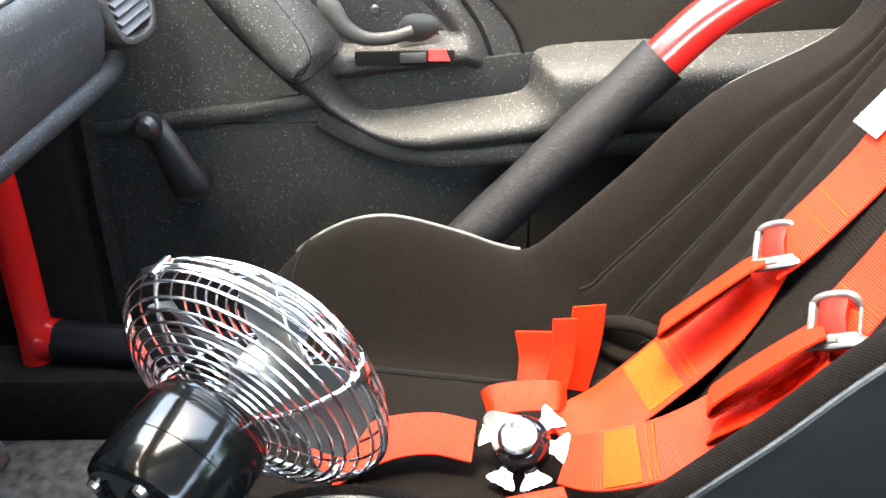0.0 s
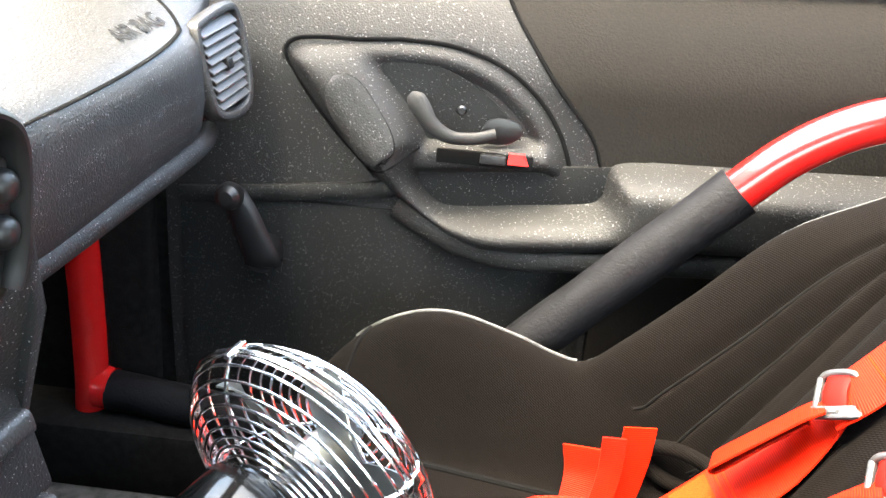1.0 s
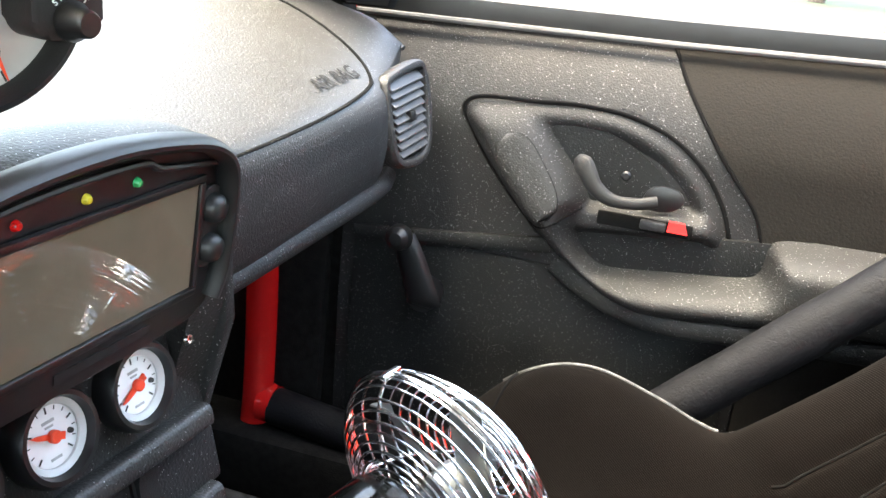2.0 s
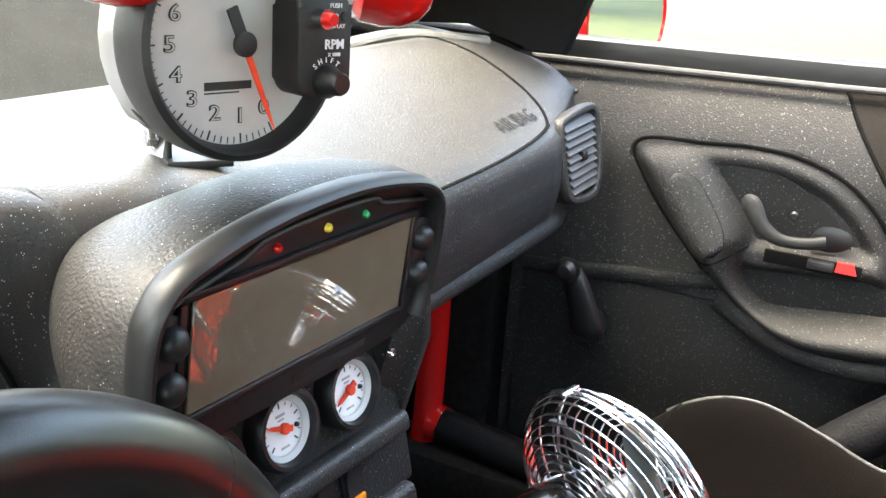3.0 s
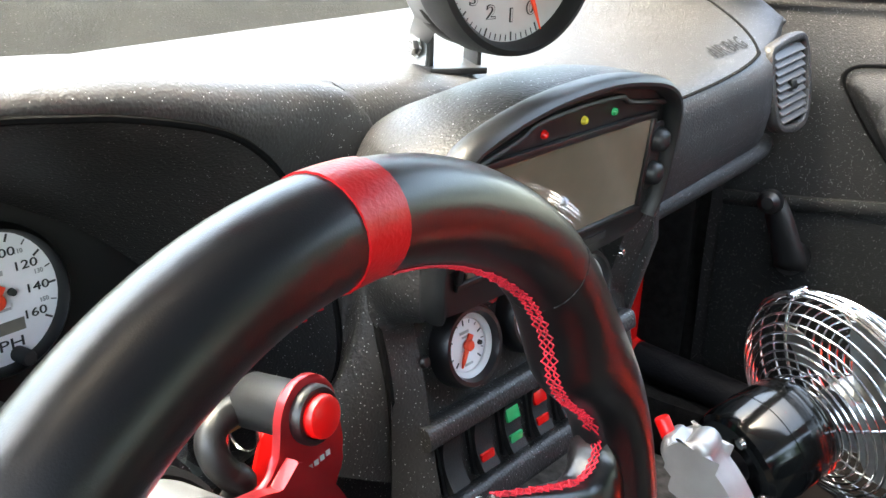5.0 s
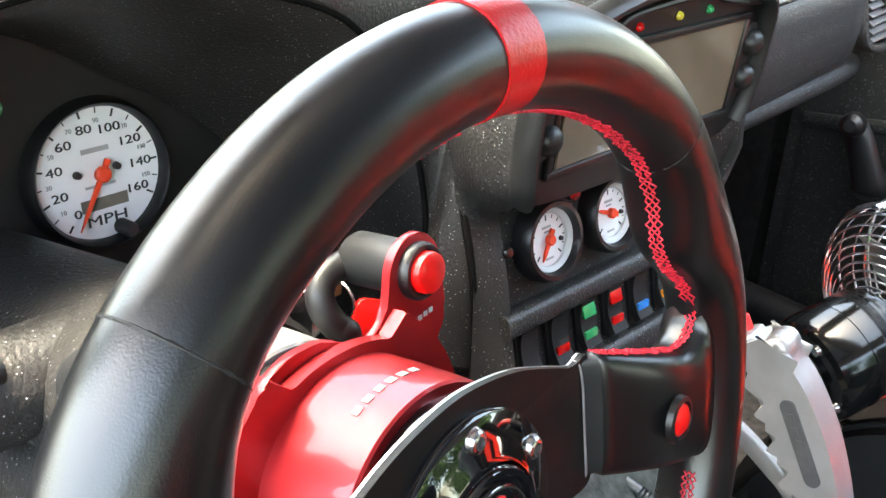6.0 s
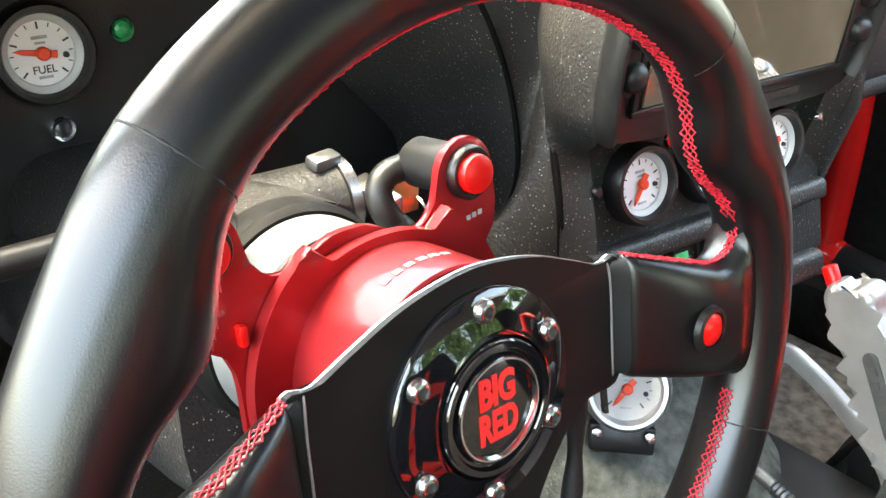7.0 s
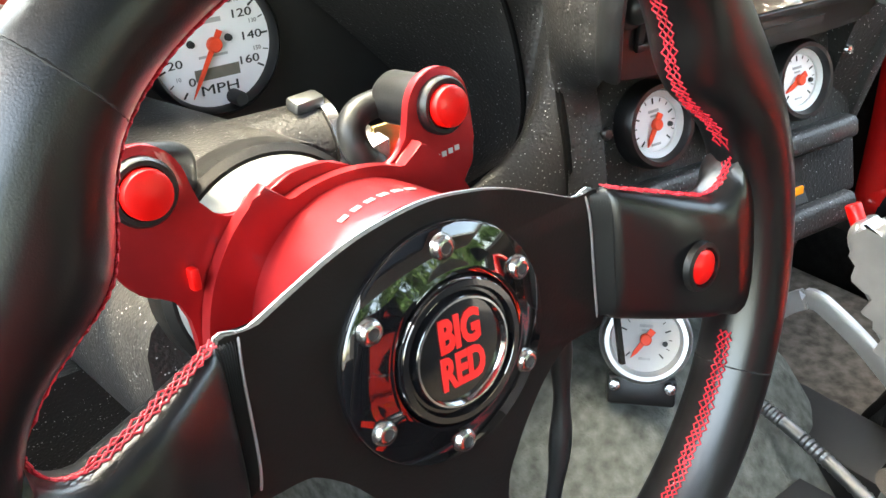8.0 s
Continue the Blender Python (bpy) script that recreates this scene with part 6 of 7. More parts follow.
# ---- tunnel: lower gauge, shifter ----
def lower_gauge():
    g = small_gauge("pod_gauge", frame_from((-0.296, 0.255, 0.675), (0.62, -0.68, 0.4), (0, 0, 1)), 235, "white gauge greyed for shade in a pale metal pod above the carpet", silver=True, R=0.0285)
    part("pod", lathe([(0.0295, 0.002), (0.031, -0.004), (0.0305, -0.02), (0.026, -0.038), (0, -0.04)], 36), SILVER_PAINT, g, "pale silver gauge pod")
    part("foot", box(0.05, 0.022, 0.02, 0.003, at=(0, -0.040, -0.012)), PLASTIC, g)
    for s in (-1, 1):
        part("foot_screw", lathe([(0, 0.004), (0.004, 0.003), (0.005, 0), (0, 0)], 12), STEEL, g, m=pose(s * 0.02, -0.036, 0.0))
    part("pale_rim", lathe([(0.0262, 0.004), (0.0285, 0.0075), (0.0335, 0.003), (0.0335, -0.006), (0.030, -0.008)], 40), SILVER_PAINT, g, "broad pale rim")


lower_gauge()


def shifter():
    s = thing("shifter", pose(-0.16, 0.31, 0.44), "silver pistol-grip ratchet shifter on a black base", "shifter")
    s.matrix_world = pose(0.001, -0.018, 0.004)
    # pistol grip in the x, z plane
    grip = [(-0.186, 0.800), (-0.176, 0.806), (-0.168, 0.803), (-0.158, 0.813), (-0.146, 0.817), (-0.139, 0.812), (-0.139, 0.803), (-0.122, 0.789), (-0.104, 0.764), (-0.092, 0.734), (-0.086, 0.706), (-0.092, 0.696), (-0.122, 0.690),
            (-0.134, 0.700), (-0.135, 0.712), (-0.146, 0.718), (-0.148, 0.732), (-0.158, 0.738), (-0.160, 0.753), (-0.170, 0.760), (-0.172, 0.774), (-0.188, 0.786)]
    top, low = Vector((-0.158, 0.806)), Vector((-0.098, 0.700))
    along = (low - top).normalized()
    slim = []
    for x, z in grip:
        q = Vector((x, z)) - top
        k = q.dot(along)
        slim.append(top + along * k + (q - along * k) * 0.62)
    g = part("grip", prism(smooth2([(p.x, p.y) for p in slim], 3), -0.013, 0.013, 0.006, 4), SILVER_PAINT, s, "silver cast pistol grip", m=Matrix(((1, 0, 0, 0), (0, 0, -1, 0.305), (0, 1, 0, 0), (0, 0, 0, 1))))
    slot = [(x, y) for x, y in rounded(0.060, 0.010, 0.0048)]
    gm = frame_from((-0.126, 0.2916, 0.750), (0, -1, 0), (0.87, 0, 0.49))
    part("grip_panel", prism(slot, -0.002, 0.0006, 0.0003), ZINC, g, "engraved grip panel", m=gm)
    bars = [box(0.005, 0.0035, 0.0005, at=(-0.018 + 0.009 * k, 0.0004 * (-1) ** k, 0.0009)) for k in range(5)]
    part("engraving", merged(*bars), ZINC, g, m=gm, smooth=0)
    part("thumb_button", lathe([(0, 0.013), (0.0045, 0.013), (0.005, 0.012), (0.005, 0), (0, 0)], 16), RED_BUTTON, s, "red thumb button", m=frame_from((-0.176, 0.305, 0.803), (-0.5, 0, 0.85), (0, 1, 0)))
    # bent flat lever ahead of the grip
    lev = spline([(x, 0.348, z) for x, z in ((-0.243, 0.690), (-0.231, 0.704), (-0.216, 0.714), (-0.198, 0.709), (-0.175, 0.698), (-0.158, 0.687), (-0.137, 0.672), (-0.121, 0.650), (-0.116, 0.61), (-0.118, 0.54))], 5)
    part("gate_lever", sweep(lev, 0.0035, 0.0075, up=(1, 0, 0.6), n=10, power=4), SILVER_PAINT, s, "bent silver gate lever")
    part("stick", sweep([(-0.105, 0.305, 0.70), (-0.12, 0.305, 0.6), (-0.135, 0.305, 0.47)], 0.008, n=14), STEEL, s, "steel shifter stick")
    part("base", loft([[(x, 0.305 - w, 0.46), (x, 0.305 + w, 0.46), (x, 0.305 + w * 0.9, z), (x, 0.305 - w * 0.9, z)] for x, w, z in ((-0.225, 0.055, 0.50), (-0.205, 0.065, 0.548), (-0.05, 0.07, 0.555), (0.15, 0.07, 0.555))]), PLASTIC_MATT, s, "black shifter base cover")
    cover = box(0.34, 0.070, 0.10, 0.006, at=(-0.115, 0.432, 0.503))
    part("side_cover", cover, PLASTIC_MATT, s, "black cover beside the shifter")
    cab = spline([(-0.30, 0.368, 0.60), (-0.25, 0.37, 0.588), (-0.19, 0.366, 0.576), (-0.10, 0.35, 0.562), (0.02, 0.33, 0.560)], 30)
    part("cable", sweep(cab, lambda t: 0.0056 + 0.0006 * math.sin(t * 360), n=10), CONDUIT, s, "ribbed metal cable")
    part("pivot", lathe([(0, 0.01), (0.011, 0.01), (0.012, 0), (0, 0)], 18), STEEL, s, m=frame_from((-0.11, 0.292, 0.66), (0, -1, 0), (0, 0, 1)))


shifter()


# ---- fan ----
def fan():
    ax = Vector((0.389, 0.754, 0.262)).normalized()
    m = frame_from((-0.1135, 0.495, 0.757), ax, (0, 0, 1))
    f = thing("desk_fan", m, "small chrome wire-cage fan with a black motor", "fan")
    cage_ = part("cage", lathe([(0.0955, -0.001), (0.0967, 0.0), (0.0955, 0.001), (0.0943, 0.0)], 72), CHROME, f, "chrome wire cage")
    K = 0.0955

    def dish(r, depth):
        return depth * max(0.0, 1 - (r / K) ** 2.6) ** 0.62
    rings = [(K * (0.36 + 0.60 * i / 9), -0.036) for i in range(10)] + [(K * 0.992, -0.036)] + [(K * (0.14 + 0.83 * i / 12), 0.044) for i in range(13)]
    for r, depth in rings:
        z = dish(r, depth)
        part("ring", sweep([(r * math.cos(a), r * math.sin(a), z) for a in [2 * math.pi * i / 72 for i in range(72)]], 0.00105, n=7, closed=True), CHROME, cage_)
    part("ring", sweep([(K * 1.006 * math.cos(a), K * 1.006 * math.sin(a), 0) for a in [2 * math.pi * i / 72 for i in range(72)]], 0.0018, n=7, closed=True), CHROME, cage_)
    inv = m.inverted()
    top = inv @ Vector((-0.161, 0.49, 0.849))
    a0 = math.atan2(top.y, top.x)
    for k in range(4):
        a = a0 + k * math.pi / 2
        for inner, depth in ((0.34, -0.036), (0.12, 0.044)):
            pts = [(K * q, dish(K * q, depth) * 0.97) for q in [1 - (1 - inner) * (i / 16) ** 1.6 for i in range(17)]]
            part("rib", sweep([(r * math.cos(a), r * math.sin(a), z) for r, z in pts], 0.0013, n=7, up=(-math.sin(a), math.cos(a), 0)), CHROME, cage_)
    for k in range(4):
        a = a0 + k * math.pi / 2
        part("clip", box(0.004, 0.008, 0.016, 0.0012), CHROME, cage_, "bent chrome clip", m=Matrix.Rotation(a, 4, "Z") @ at(0.0960, 0, 0.0))
    part("front_badge", lathe([(0, 0.047), (0.012, 0.047), (0.014, 0.044), (0, 0.043)], 28), CHROME, cage_)
    # blades
    for k in range(4):
        a = k * math.pi / 2 + 0.5
        def blade(u, v):
            r = 0.012 + 0.067 * u
            w = 1.25 * (0.30 + 0.70 * math.sin(math.pi * min(1, 0.18 + 0.66 * u)) ** 0.8)
            b = (v - 0.5) * w * (1 - 0.5 * max(0.0, u - 0.8) / 0.2)
            return (r * math.cos(b), r * math.sin(b), 0.010 - 0.030 * (v - 0.5) * (0.5 + 0.5 * u))
        part("blade", slab(blade, 8, 8, 0.0012), BLADE, f, "bare aluminium fan blade", m=Matrix.Rotation(a, 4, "Z"))
    part("hub", lathe([(0, 0.028), (0.012, 0.026), (0.015, 0.016), (0.015, -0.005), (0, -0.005)], 24), ALU, f)
    part("shaft_collar", lathe([(0.012, -0.012), (0.02, -0.027), (0.022, -0.04), (0, -0.04)], 24), PLASTIC, f)
    mot = part("motor", lathe([(0, -0.052), (0.03, -0.053), (0.0395, -0.0565), (0.0425, -0.063), (0.0428, -0.09), (0.0434, -0.0905), (0.0434, -0.0925), (0.0428, -0.093), (0.0428, -0.115), (0.041, -0.121), (0.037, -0.124), (0.03, -0.124), (0.028, -0.121), (0, -0.121)], 64), MOTOR_PAINT, f, "gloss black motor housing", m=at(0.004, 0, 0.018), smooth=35)
    for k in range(4):
        a = k * math.pi / 2 + 0.4
        part("motor_screw", lathe([(0, -0.128), (0.004, -0.127), (0.005, -0.124), (0.0, -0.122)], 12), STEEL, mot, m=at(0.004 + 0.033 * math.cos(a), 0.033 * math.sin(a), 0.018))
    part("end_boss", lathe([(0.014, -0.120), (0.016, -0.130), (0.011, -0.134), (0.009, -0.128), (0, -0.128)], 24), PLASTIC, mot, m=at(0.004, 0, 0.018))
    part("bracket", sweep(spline([(0.004, 0.0, -0.108), (0.004, -0.03, -0.114), (0.004, -0.052, -0.102), (0.004, -0.065, -0.082)], 5), 0.012, 0.003, up=(0, 0, 1), n=10, power=4), PLASTIC, mot, "black motor bracket")
    base = m @ Vector((0.004, -0.062, -0.085))
    part("post", sweep([inv @ base, inv @ Vector((base.x, base.y, 0.47))], 0.008, n=12), PLASTIC, f, "black fan post")
    part("base", lathe([(0, 0.012), (0.03, 0.012), (0.04, 0.006), (0.042, 0), (0, 0)], 28), PLASTIC, f, m=inv @ pose(base.x, base.y, 0.441))


fan()


# ---- passenger seat ----
SC = 0.67


def seat_spine(s):
    """Point, normal, half width and bolster crest along the seat, s from 0 (front edge) to 1 (head)."""
    pts = [(-0.235, 0.50), (-0.215, 0.548), (-0.165, 0.562), (-0.125, 0.558), (-0.05, 0.548), (0.06, 0.532), (0.14, 0.524), (0.205, 0.545), (0.245, 0.605), (0.296, 0.69), (0.353, 0.785), (0.412, 0.88), (0.47, 0.97), (0.535, 1.07), (0.58, 1.13)]
    crest = [(-0.235, 0.500), (-0.215, 0.556), (-0.165, 0.632), (-0.110, 0.678), (-0.050, 0.692), (0.020, 0.673), (0.066, 0.655), (0.097, 0.651), (0.130, 0.677), (0.195, 0.738), (0.275, 0.816), (0.400, 0.886), (0.432, 0.994), (0.494, 1.098), (0.564, 1.142)]
    wid = [0.2, 0.205, 0.21, 0.211, 0.213, 0.215, 0.215, 0.215, 0.215, 0.218, 0.222, 0.23, 0.235, 0.22, 0.18]
    k = s * (len(pts) - 1)
    i = min(int(k), len(pts) - 2)
    def cr(seq, f):
        a, b, c, d = seq[max(i - 1, 0)], seq[i], seq[i + 1], seq[min(i + 2, len(seq) - 1)]
        return 0.5 * (2 * b + (c - a) * f + (2 * a - 5 * b + 4 * c - d) * f * f + (3 * b - a - 3 * c + d) * f ** 3)
    f = k - i
    xs, zs = [p[0] for p in pts], [p[1] for p in pts]
    p = Vector((cr(xs, f), 0, cr(zs, f)))
    q = Vector((cr(xs, min(1, f + 0.05)), 0, cr(zs, min(1, f + 0.05))))
    r = Vector((cr(xs, max(0, f - 0.05)), 0, cr(zs, max(0, f - 0.05))))
    t = (q - r).normalized()
    return p, Vector((-t.z, 0, t.x)), cr(wid, f), Vector((cr([c[0] for c in crest], f), 0, cr([c[1] for c in crest], f)))


def seat_surface(s, u):
    """u from -1 to 1 across the seat; beyond the crest it rolls over and down the outside."""
    p, n, w, top = seat_spine(s)
    a = abs(u)
    sg = 1 if u > 0 else -1
    flat = 0.50
    if a < flat:
        y, h = a / flat * w * 0.60, 0.006 * (a / flat) ** 2
        if s > 0.53:     # pleats along the back
            h -= sum(0.007 * math.exp(-((abs(y) - q) / 0.0045) ** 2) for q in (0.03, 0.075, 0.118))
        q = p + n * h
    elif a < 0.82:
        f = (a - flat) / (0.82 - flat)
        y = w * (0.60 + 0.36 * f ** 0.85)
        q = (p + n * 0.006).lerp(top, (f * f * (3 - 2 * f)) ** 0.9)
        if s > 0.52:     # stitched channels along the side
            fade = min(1.0, (s - 0.52) / 0.02)
            q = q - n * fade * sum(0.0085 * math.exp(-((y - c) / 0.0032) ** 2) for c in (0.144, 0.159, 0.176))
    else:
        f = (a - 0.82) / 0.18
        ang = f * math.pi * 0.62
        y = w * 0.96 + 0.02 * math.sin(ang)
        out = top - p
        out = out.normalized() if out.length > 0.02 else n
        q = top - out * (0.025 * (1 - math.cos(ang)) + 0.10 * max(0, f - 0.5) * 2)
    return q + Vector((0, SC + sg * y, 0))


def seat():
    st = thing("bucket_seat_chair", pose(0.1, SC, 0.34), "black cloth racing bucket seat with deep side bolsters", "seat")
    st.matrix_world = Matrix.Identity(4)
    def patch(s0, s1, u0, u1):
        return lambda a, b: seat_surface(s0 + (s1 - s0) * a, u0 + (u1 - u0) * b)
    J = 0.5
    part("cushion", slab(patch(0, J, -0.5, 0.5), 30, 20, 0.05), CLOTH, st, "black cloth seat cushion", smooth=60)
    part("backrest", slab(patch(J, 1, -0.5, 0.5), 50, 40, 0.05), CLOTH, st, "black pleated cloth backrest", smooth=60)
    for sg in (-1, 1):
        part("thigh_bolster", slab(patch(0, J, sg * 0.5, sg * 0.9), 36, 22, 0.012 * sg), CLOTH, st, "black cloth thigh bolster", smooth=60)
        part("side_bolster", slab(patch(J, 1, sg * 0.5, sg * 0.9), 60, 64, 0.012 * sg), CLOTH, st, "black cloth side bolster", smooth=60)
        part("bolster_side", slab(patch(0, 1, sg * 0.9, sg * 1.0), 70, 6, 0.01 * sg), SEAT_VINYL, st, "black vinyl bolster side", smooth=60)
        edge = [seat_surface(0.17 + 0.31 * i / 36, sg * 0.86) for i in range(37)]
        part("piping", sweep(edge, 0.0028, n=8), PIPING if sg > 0 else SEAT_VINYL, st, "worn grey edge piping")
        seam = [seat_surface(J + (0.97 - J) * i / 40, sg * 0.9) for i in range(41)]
        part("edge_seam", sweep(seam, 0.0028, n=8), SEAT_VINYL, st)
        seam = [seat_surface(0.08 + 0.42 * i / 30, sg * 0.5) + Vector((0, 0, 0.001)) for i in range(31)]
        part("cushion_seam", sweep(seam, 0.0034, n=6), SEAM, st)
    for q in (-0.118, -0.075, -0.03, 0.03, 0.075, 0.118):
        line = []
        for i in range(41):
            s = 0.54 + 0.43 * i / 40
            w = seat_spine(s)[2]
            line.append(seat_surface(s, q / (w * 0.6) * 0.5) + seat_spine(s)[1] * 0.0008)
        part("pleat_seam", sweep(line, 0.0024, n=6), SEAM, st)
    for sg in (-1, 1):
        for q in (0.144, 0.159, 0.176):
            line = []
            for i in range(31):
                s = 0.525 + 0.22 * i / 30
                w = seat_spine(s)[2]
                f = max(0.0, (q / w - 0.60) / 0.36) ** (1 / 0.85)
                line.append(seat_surface(s, sg * (0.5 + 0.32 * f)))
            part("bolster_seam", sweep(line, 0.0016, n=6), SEAM, st)
    cross = [seat_surface(0.27, -0.5 + i / 20) + Vector((0, 0, 0.001)) for i in range(21)]
    part("cushion_seam", sweep(cross, 0.0030, n=6), SEAM, st)
    for sg in (-1, 1):
        front = [seat_surface(0.155 + 0.035 * (i / 20) ** 2, sg * (0.5 + 0.36 * i / 20)) for i in range(21)]
        part("bolster_seam", sweep(front, 0.0026, n=6), SEAM, st)
    for sg in (-1, 1):
        p = seat_surface(0.52, sg * 0.56)
        hole = [p + Vector((0.036 * math.cos(a), -sg * 0.012 - sg * 0.02 * math.cos(a), 0.008 + 0.02 * math.sin(a))) for a in [2 * math.pi * i / 24 for i in range(24)]]
        part("belt_slot", sweep(hole, 0.008, n=10, closed=True), CLOTH, st, "black belt slot surround")
    part("shell_back", slab(lambda a, b: seat_surface(0.1 + 0.9 * a, -1 + 2 * b) + Vector((0.05, 0, -0.06)), 30, 12, 0.01), SEAT_VINYL, st)
    for x in (-0.12, 0.18):
        for y in (-0.16, 0.16):
            part("mount", box(0.05, 0.03, 0.17, 0.004, at=(x, SC + y, 0.415)), PLASTIC, st)
    return st


passenger_seat = seat()


def strap(pts, width, up=(0, 0, 1), n=8, thick=0.0012, side=None):
    """A band of webbing along a line. width: one, or one a point; up: the side that its face looks to; side: or the line across it."""
    path = spline(pts, n)
    widths = width if isinstance(width, (list, tuple)) else (width, width)
    ups = up if isinstance(up[0], (tuple, list, Vector)) else (up, up)
    verts, faces, along = [], [], [0.0]
    k = len(path)
    across = (-1, -0.97, -0.5, 0, 0.5, 0.97, 1, 0.97, 0, -0.97)
    rise = (0, 1, 1.05, 1.1, 1.05, 1, 0, -1, -1, -1)
    for i, p in enumerate(path):
        if i:
            along.append(along[-1] + (p - path[i - 1]).length)
        tan = (path[min(i + 1, k - 1)] - path[max(i - 1, 0)]).normalized()
        g = i / (k - 1)
        f = g * (len(ups) - 1)
        j = min(int(f), len(ups) - 2)
        u = Vector(ups[j]).lerp(Vector(ups[j + 1]), f - j)
        f = g * (len(widths) - 1)
        j = min(int(f), len(widths) - 2)
        w = (widths[j] + (widths[j + 1] - widths[j]) * (f - j)) / 2
        sd = Vector(side).normalized() if side else tan.cross(u).normalized()
        nrm = sd.cross(tan).normalized()
        for c, t in zip(across, rise):
            verts.append(p + sd * c * w + nrm * t * thick)
    m = len(across)
    for i in range(k - 1):
        for j in range(m):
            faces.append((i * m + j, i * m + (j + 1) % m, (i + 1) * m + (j + 1) % m, (i + 1) * m + j))
    faces += [tuple(range(m)), tuple(range((k - 1) * m, k * m))]
    bm = raw(verts, faces)
    bm.verts.index_update()
    uv = bm.loops.layers.uv.new("UVMap")
    for f in bm.faces:
        for lp in f.loops:
            i = lp.vert.index
            lp[uv].uv = (along[i // m], across[i % m] * 0.03)
    return bm


def harness():
    h = thing("racing_harness", pose(0.08, SC, 0.57), "bright red racing harness buckled across the seat", "harness")
    h.matrix_world = Matrix.Identity(4)
    back_n = Vector((-0.82, -0.12, 0.55))
    # cam lock
    lm = frame_from((0.078, 0.664, 0.562), (-0.25, -0.45, 0.86), (0.3, 0.6, 0.5))
    cam_lock = part("cam_lock", lathe([(0, 0.026), (0.016, 0.026), (0.0185, 0.024), (0.019, 0.020), (0.024, 0.017), (0.026, 0.012), (0.026, 0.0), (0, 0)], 40), GLOSS, h, "black and chrome cam lock", m=lm)
    part("cap", lathe([(0, 0.0285), (0.013, 0.0282), (0.0172, 0.0265), (0.0175, 0.0245), (0, 0.0245)], 36), CHROME_WORN, cam_lock, "chrome lock cap", m=lm)
    part("cap_mark", merged(box(0.006, 0.009, 0.0005, at=(-0.005, 0.0, 0.0287)), box(0.004, 0.006, 0.0005, at=(0.005, 0.002, 0.0287))), INK, cam_lock, m=lm, smooth=0)
    part("twist_lever", prism(smooth2([(-0.03, 0.008), (-0.015, 0.014), (0.0, 0.019), (0.0, -0.019), (-0.015, -0.01), (-0.03, -0.004)], 3), 0.017, 0.022, 0.001), PLASTIC, cam_lock, m=lm @ at(-0.008, 0, 0, -20))
    for ang in (178, 62, 12, -52, -100):
        tg = prism(smooth2([(0.02, -0.0055), (0.030, -0.0055), (0.034, -0.012), (0.040, -0.015), (0.0425, -0.010), (0.0405, 0.0), (0.0425, 0.010), (0.040, 0.015), (0.034, 0.012), (0.030, 0.0055), (0.02, 0.0055)], 3), 0.003, 0.006, 0.0008)
        part("tongue", tg, CHROME_WORN, h, "chrome latch tongue", m=lm @ at(0, 0, 0, ang))
    # shoulder belts: a broad lower leg, the adjuster, a narrower upper leg, and the doubled tail
    def shoulder(low, high, tails, adj, patch, broad, label):
        n = Vector((-0.72, -0.3, 0.62))
        b = part("lower_belt", strap(low, [w * broad for w in (0.058, 0.066, 0.069, 0.069, 0.062, 0.048, 0.040)], [(-0.25, -0.5, 0.85), n, n, n, n]), BELT, h, label, smooth=50)
        part("upper_belt", strap(high, 0.050, n), BELT, b, smooth=50)
        for pts, w, sd in tails:
            part("belt_tail", strap(pts, w, n, side=sd), BELT, b, "folded end of red webbing", smooth=60)
        a0, a1 = Vector(low[patch]), Vector(low[patch + 1])
        part("stitch_patch", strap([p + n * 0.0012 for p in spline(low, 8)[patch * 8 + 1:patch * 8 + 7]], 0.062 * broad, n, 2, 0.0014), BELT_STITCH, b, "worn orange stitching")
        for k in (0.42, 0.98, 1.08):
            q = spline(low, 8)[patch * 8 + int(8 * k)] + n * 0.0012
            part("stitch_seam", strap([q, q + (a1 - a0) * 0.03], 0.062 * broad, n, 2, 0.0017), BELT_STITCH, b)
        q0, q1 = Vector(high[1]), Vector(high[2])
        for k in (0.30, 0.62):
            q = q0.lerp(q1, k)
            part("stitch_seam", strap([q, q + (q1 - q0) * 0.02], 0.046, n, 2, 0.0020), BELT_STITCH, b)
        m = frame_from(adj, n, (high[-1][0] - adj[0], 0, high[-1][2] - adj[2]))
        m = m @ Matrix.Rotation(radians(48), 4, "Z") @ Matrix.Diagonal((0.68, 0.72, 0.9, 1))
        fr = part("adjuster", sweep(spline([(-0.026, 0.014, 0.002), (-0.024, 0.022, 0.009), (-0.012, 0.027, 0.011), (0.012, 0.027, 0.011), (0.024, 0.022, 0.009), (0.026, 0.014, 0.002)], 4), 0.0044, 0.0032, n=10), ZINC, h, "silver strap adjuster", m=m)
        part("adjuster_lever", sweep(spline([(-0.032, -0.021, 0.004), (-0.028, -0.025, 0.011), (0.0, -0.027, 0.013), (0.028, -0.025, 0.011), (0.032, -0.021, 0.004)], 4), 0.0085, 0.0034, n=12, power=3), ZINC, fr, "silver release lever", m=m)
        part("lever_slot", box(0.016, 0.005, 0.0008, 0.0, at=(0.004, -0.027, 0.0166)), INK, fr, m=m, smooth=0)
        part("lever_slot", box(0.010, 0.0025, 0.0010, 0.0, at=(0.004, -0.027, 0.0170)), ZINC, fr, m=m, smooth=0)
        part("adjuster_side", box(0.0085, 0.046, 0.010, 0.0025, at=(-0.0255, 0.0, 0.007)), ZINC, fr, m=m)
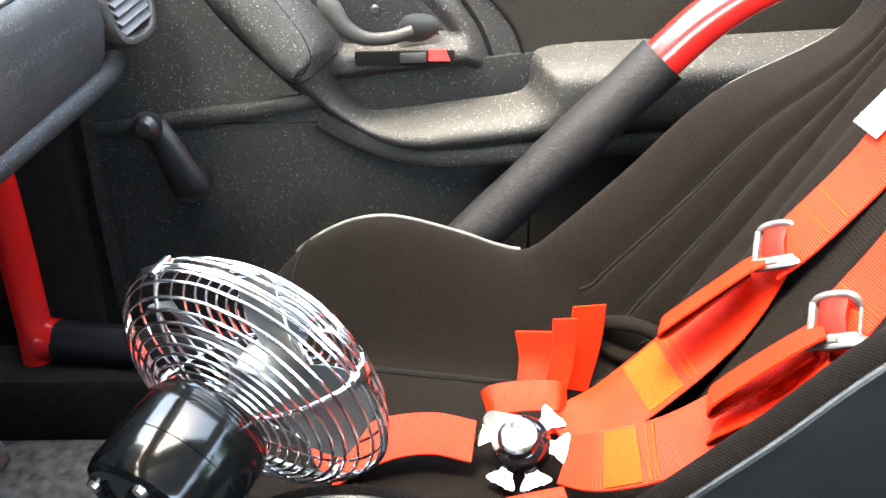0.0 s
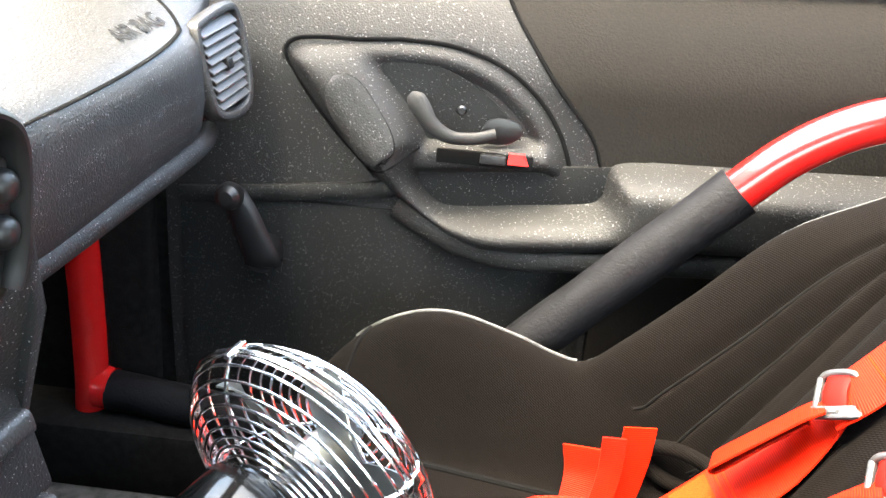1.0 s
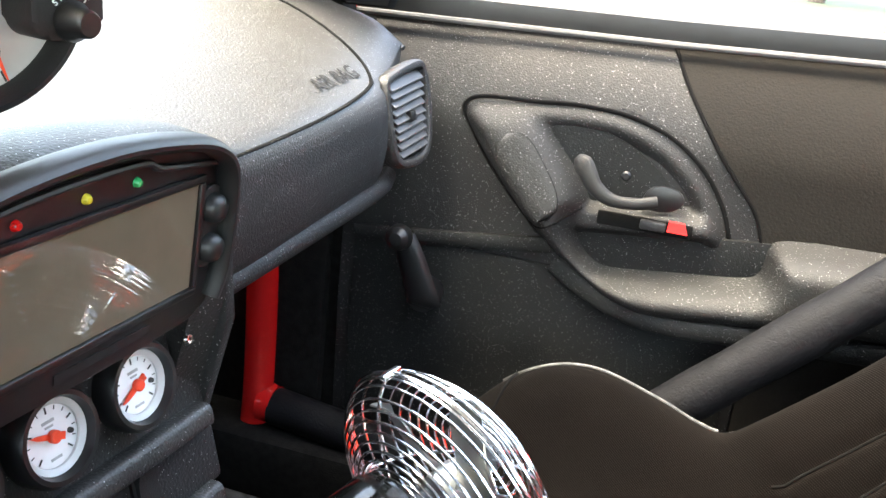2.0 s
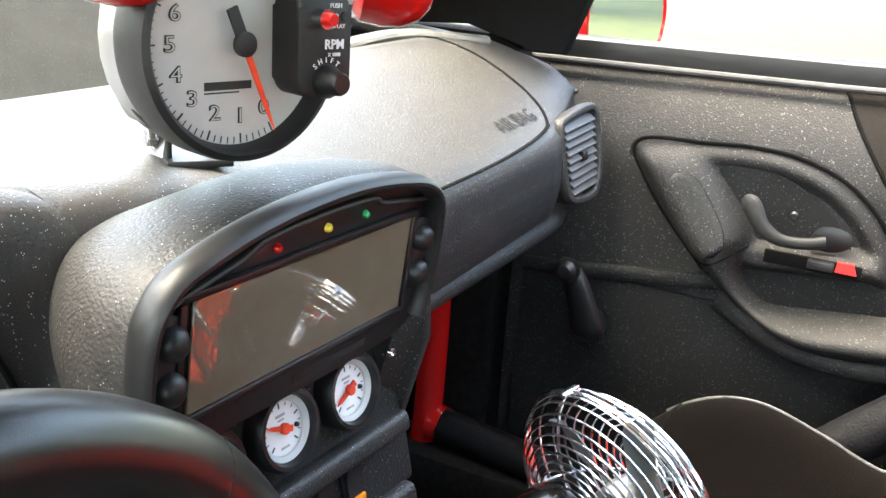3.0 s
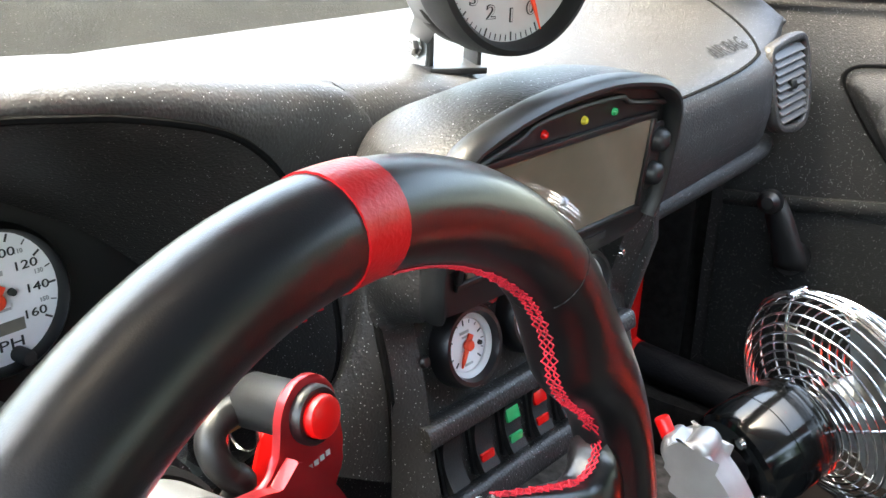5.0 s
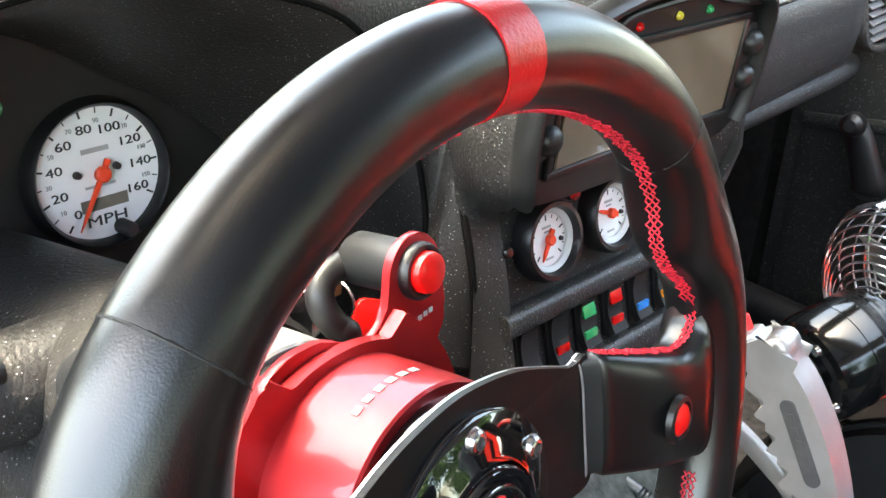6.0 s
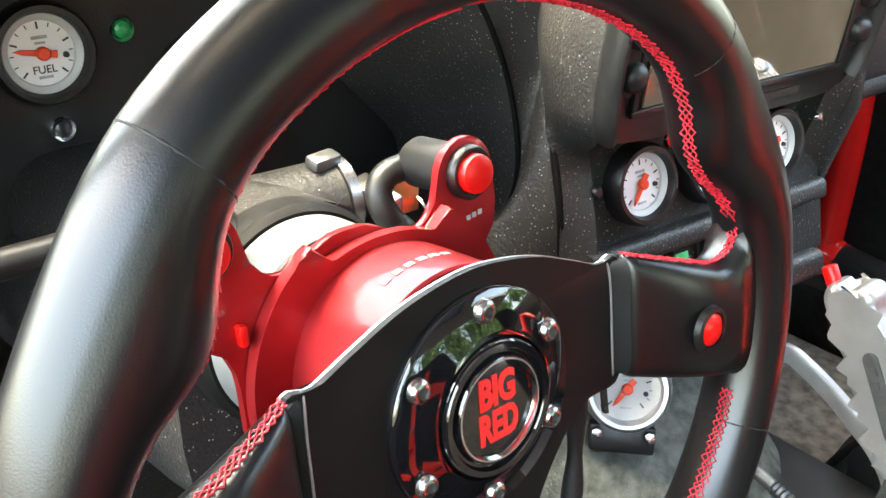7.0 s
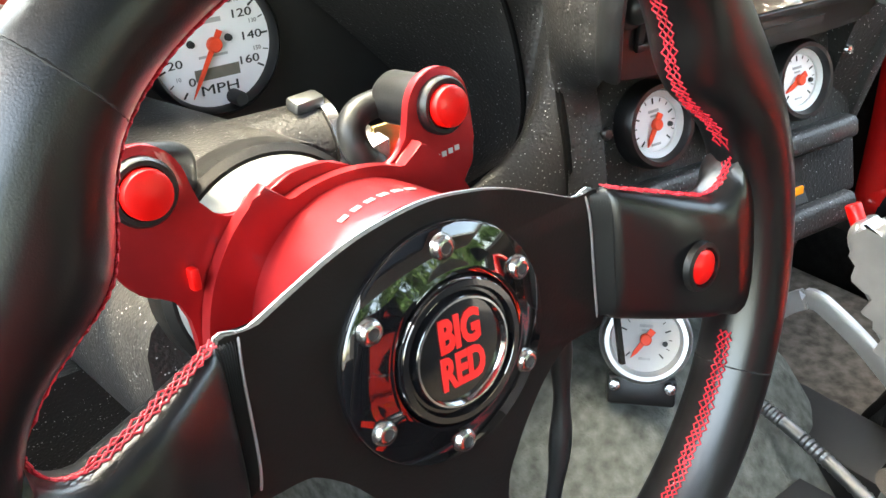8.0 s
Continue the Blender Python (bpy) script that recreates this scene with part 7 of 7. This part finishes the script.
        part("adjuster_side", box(0.004, 0.034, 0.006, 0.0015, at=(0.0265, 0.0, 0.002)), ZINC, fr, m=m)
        part("belt_strand", sweep([(0.0, -0.022, 0.006), (0.0, 0.0, 0.012), (0.0, 0.022, 0.008)], 0.017, 0.0035, n=14, power=3), BELT, fr, "webbing wrapped round the adjuster", m=m)
    shoulder([(0.112, 0.690, 0.556), (0.146, 0.710, 0.556), (0.183, 0.720, 0.578), (0.228, 0.724, 0.620), (0.264, 0.724, 0.660), (0.290, 0.724, 0.700), (0.300, 0.722, 0.722)],
             [(0.292, 0.717, 0.722), (0.309, 0.707, 0.748), (0.347, 0.705, 0.797), (0.369, 0.705, 0.831), (0.42, 0.71, 0.92), (0.50, 0.72, 1.05)],
             [([(0.286, 0.714, 0.724), (0.268, 0.712, 0.714), (0.242, 0.712, 0.692), (0.210, 0.713, 0.664), (0.203, 0.714, 0.656), (0.205, 0.717, 0.650), (0.215, 0.720, 0.652), (0.245, 0.722, 0.678), (0.278, 0.722, 0.706)], 0.036, (0.30, 0.95, -0.12))],
             (0.300, 0.720, 0.729), 2, 1.0, "red shoulder belt with a stitched fold")
    shoulder([(0.113, 0.642, 0.566), (0.138, 0.618, 0.584), (0.180, 0.605, 0.605), (0.227, 0.605, 0.632), (0.264, 0.605, 0.664), (0.296, 0.604, 0.703), (0.304, 0.600, 0.722)],
             [(0.298, 0.598, 0.714), (0.309, 0.598, 0.733), (0.324, 0.600, 0.754), (0.336, 0.6, 0.773), (0.362, 0.6, 0.818), (0.42, 0.6, 0.915), (0.50, 0.6, 1.05)],
             [([(0.292, 0.592, 0.728), (0.282, 0.592, 0.722), (0.255, 0.592, 0.702), (0.222, 0.592, 0.674), (0.214, 0.592, 0.664), (0.217, 0.594, 0.656), (0.230, 0.597, 0.662), (0.262, 0.600, 0.682), (0.290, 0.600, 0.706)], 0.036, (0.30, 0.95, -0.12)),
              ([(0.300, 0.590, 0.706), (0.268, 0.588, 0.668), (0.232, 0.588, 0.646), (0.222, 0.588, 0.640), (0.219, 0.590, 0.633), (0.226, 0.594, 0.630), (0.262, 0.596, 0.656)], 0.034, (0.45, 0.88, -0.12))],
             (0.305, 0.598, 0.728), 1, 0.8, "red shoulder belt with a stitched fold")
    # lap belts
    part("lap_belt", strap([(0.048, 0.734, 0.556), (0.057, 0.728, 0.568), (0.085, 0.725, 0.574), (0.113, 0.727, 0.572), (0.124, 0.733, 0.563)], 0.030, (-0.1, -0.6, 0.78)), BELT, h, "folded red lap belt", smooth=50)
    part("belt_edge", strap([(0.050, 0.718, 0.550), (0.069, 0.714, 0.553), (0.089, 0.713, 0.547), (0.112, 0.716, 0.546)], 0.018, (-0.1, -0.4, 0.9)), BELT, h, "folded red lap belt", smooth=50)
    for lo, hi, w, yaw in (((0.106, 0.782, 0.535), (0.104, 0.797, 0.600), 0.052, -0.35), ((0.118, 0.772, 0.540), (0.127, 0.785, 0.622), 0.024, 0.05), ((0.138, 0.782, 0.540), (0.154, 0.806, 0.624), 0.038, 0.35)):
        lo, hi = Vector(lo), Vector(hi)
        mid = lo.lerp(hi, 0.5) + Vector((0.004, 0.004, 0))
        part("loose_end", strap([lo, mid, hi], w, (yaw, -0.95, -0.08), n=10), BELT, h, "loose red belt end", smooth=50)
    part("lap_belt", strap([(0.034, 0.668, 0.566), (-0.005, 0.668, 0.576), (-0.05, 0.655, 0.578), (-0.10, 0.63, 0.568)], 0.040, (0.0, -0.5, 0.86)), BELT, h, "red lap belt")
    part("crotch_belt", strap([(0.082, 0.600, 0.566), (0.085, 0.57, 0.566), (0.09, 0.53, 0.562), (0.10, 0.48, 0.556)], 0.05, (-0.1, -0.4, 0.9)), BELT, h, "red lap belt")
    label = box(0.05, 0.03, 0.001)
    part("maker_label", label, WHITE_FILM, h, "white label with grey print", m=frame_from((0.374, 0.728, 0.852), (-0.72, -0.3, 0.62), (0.5, 0, 0.8)) @ at(0, 0, 0.003, 90), smooth=0)
    return h


passenger_harness = harness()
# the driver's seat and belts, behind the wheel
copy_thing(passenger_seat, pose(0.16, -0.75, 0.0))
copy_thing(passenger_harness, pose(0.16, -0.75, 0.0))


# ---- door mirror outside ----
def door_mirror():
    m = frame_from((-0.372, 1.30, 1.055), (0.93, -0.36, 0.0), (0, 0, 1))
    d = thing("door_mirror", m, "red oval door mirror outside the window", "mirror")
    out = smooth2([(-0.085, 0.05), (0.05, 0.055), (0.085, 0.03), (0.09, -0.02), (0.07, -0.05), (0, -0.058), (-0.08, -0.055), (-0.1, 0.0)], 5)
    part("housing", loft([[(x * k, y * k, z) for x, y in out] for z, k in ((0.002, 0.98), (0.01, 1.03), (0.0, 1.07), (-0.03, 1.05), (-0.07, 0.85), (-0.095, 0.45), (-0.1, 0.1))]), CAR_RED, d, "red painted housing", smooth=60)
    part("glass", prism([(x * 0.95, y * 0.95) for x, y in out], 0.006, 0.0085), MIRROR, d, "mirror glass", smooth=0)
    part("foot", sweep([(-0.08, -0.04, -0.03), (-0.14, -0.05, -0.03), (-0.22, -0.06, -0.02)], 0.03, 0.025, n=12), CAR_RED, d)


door_mirror()
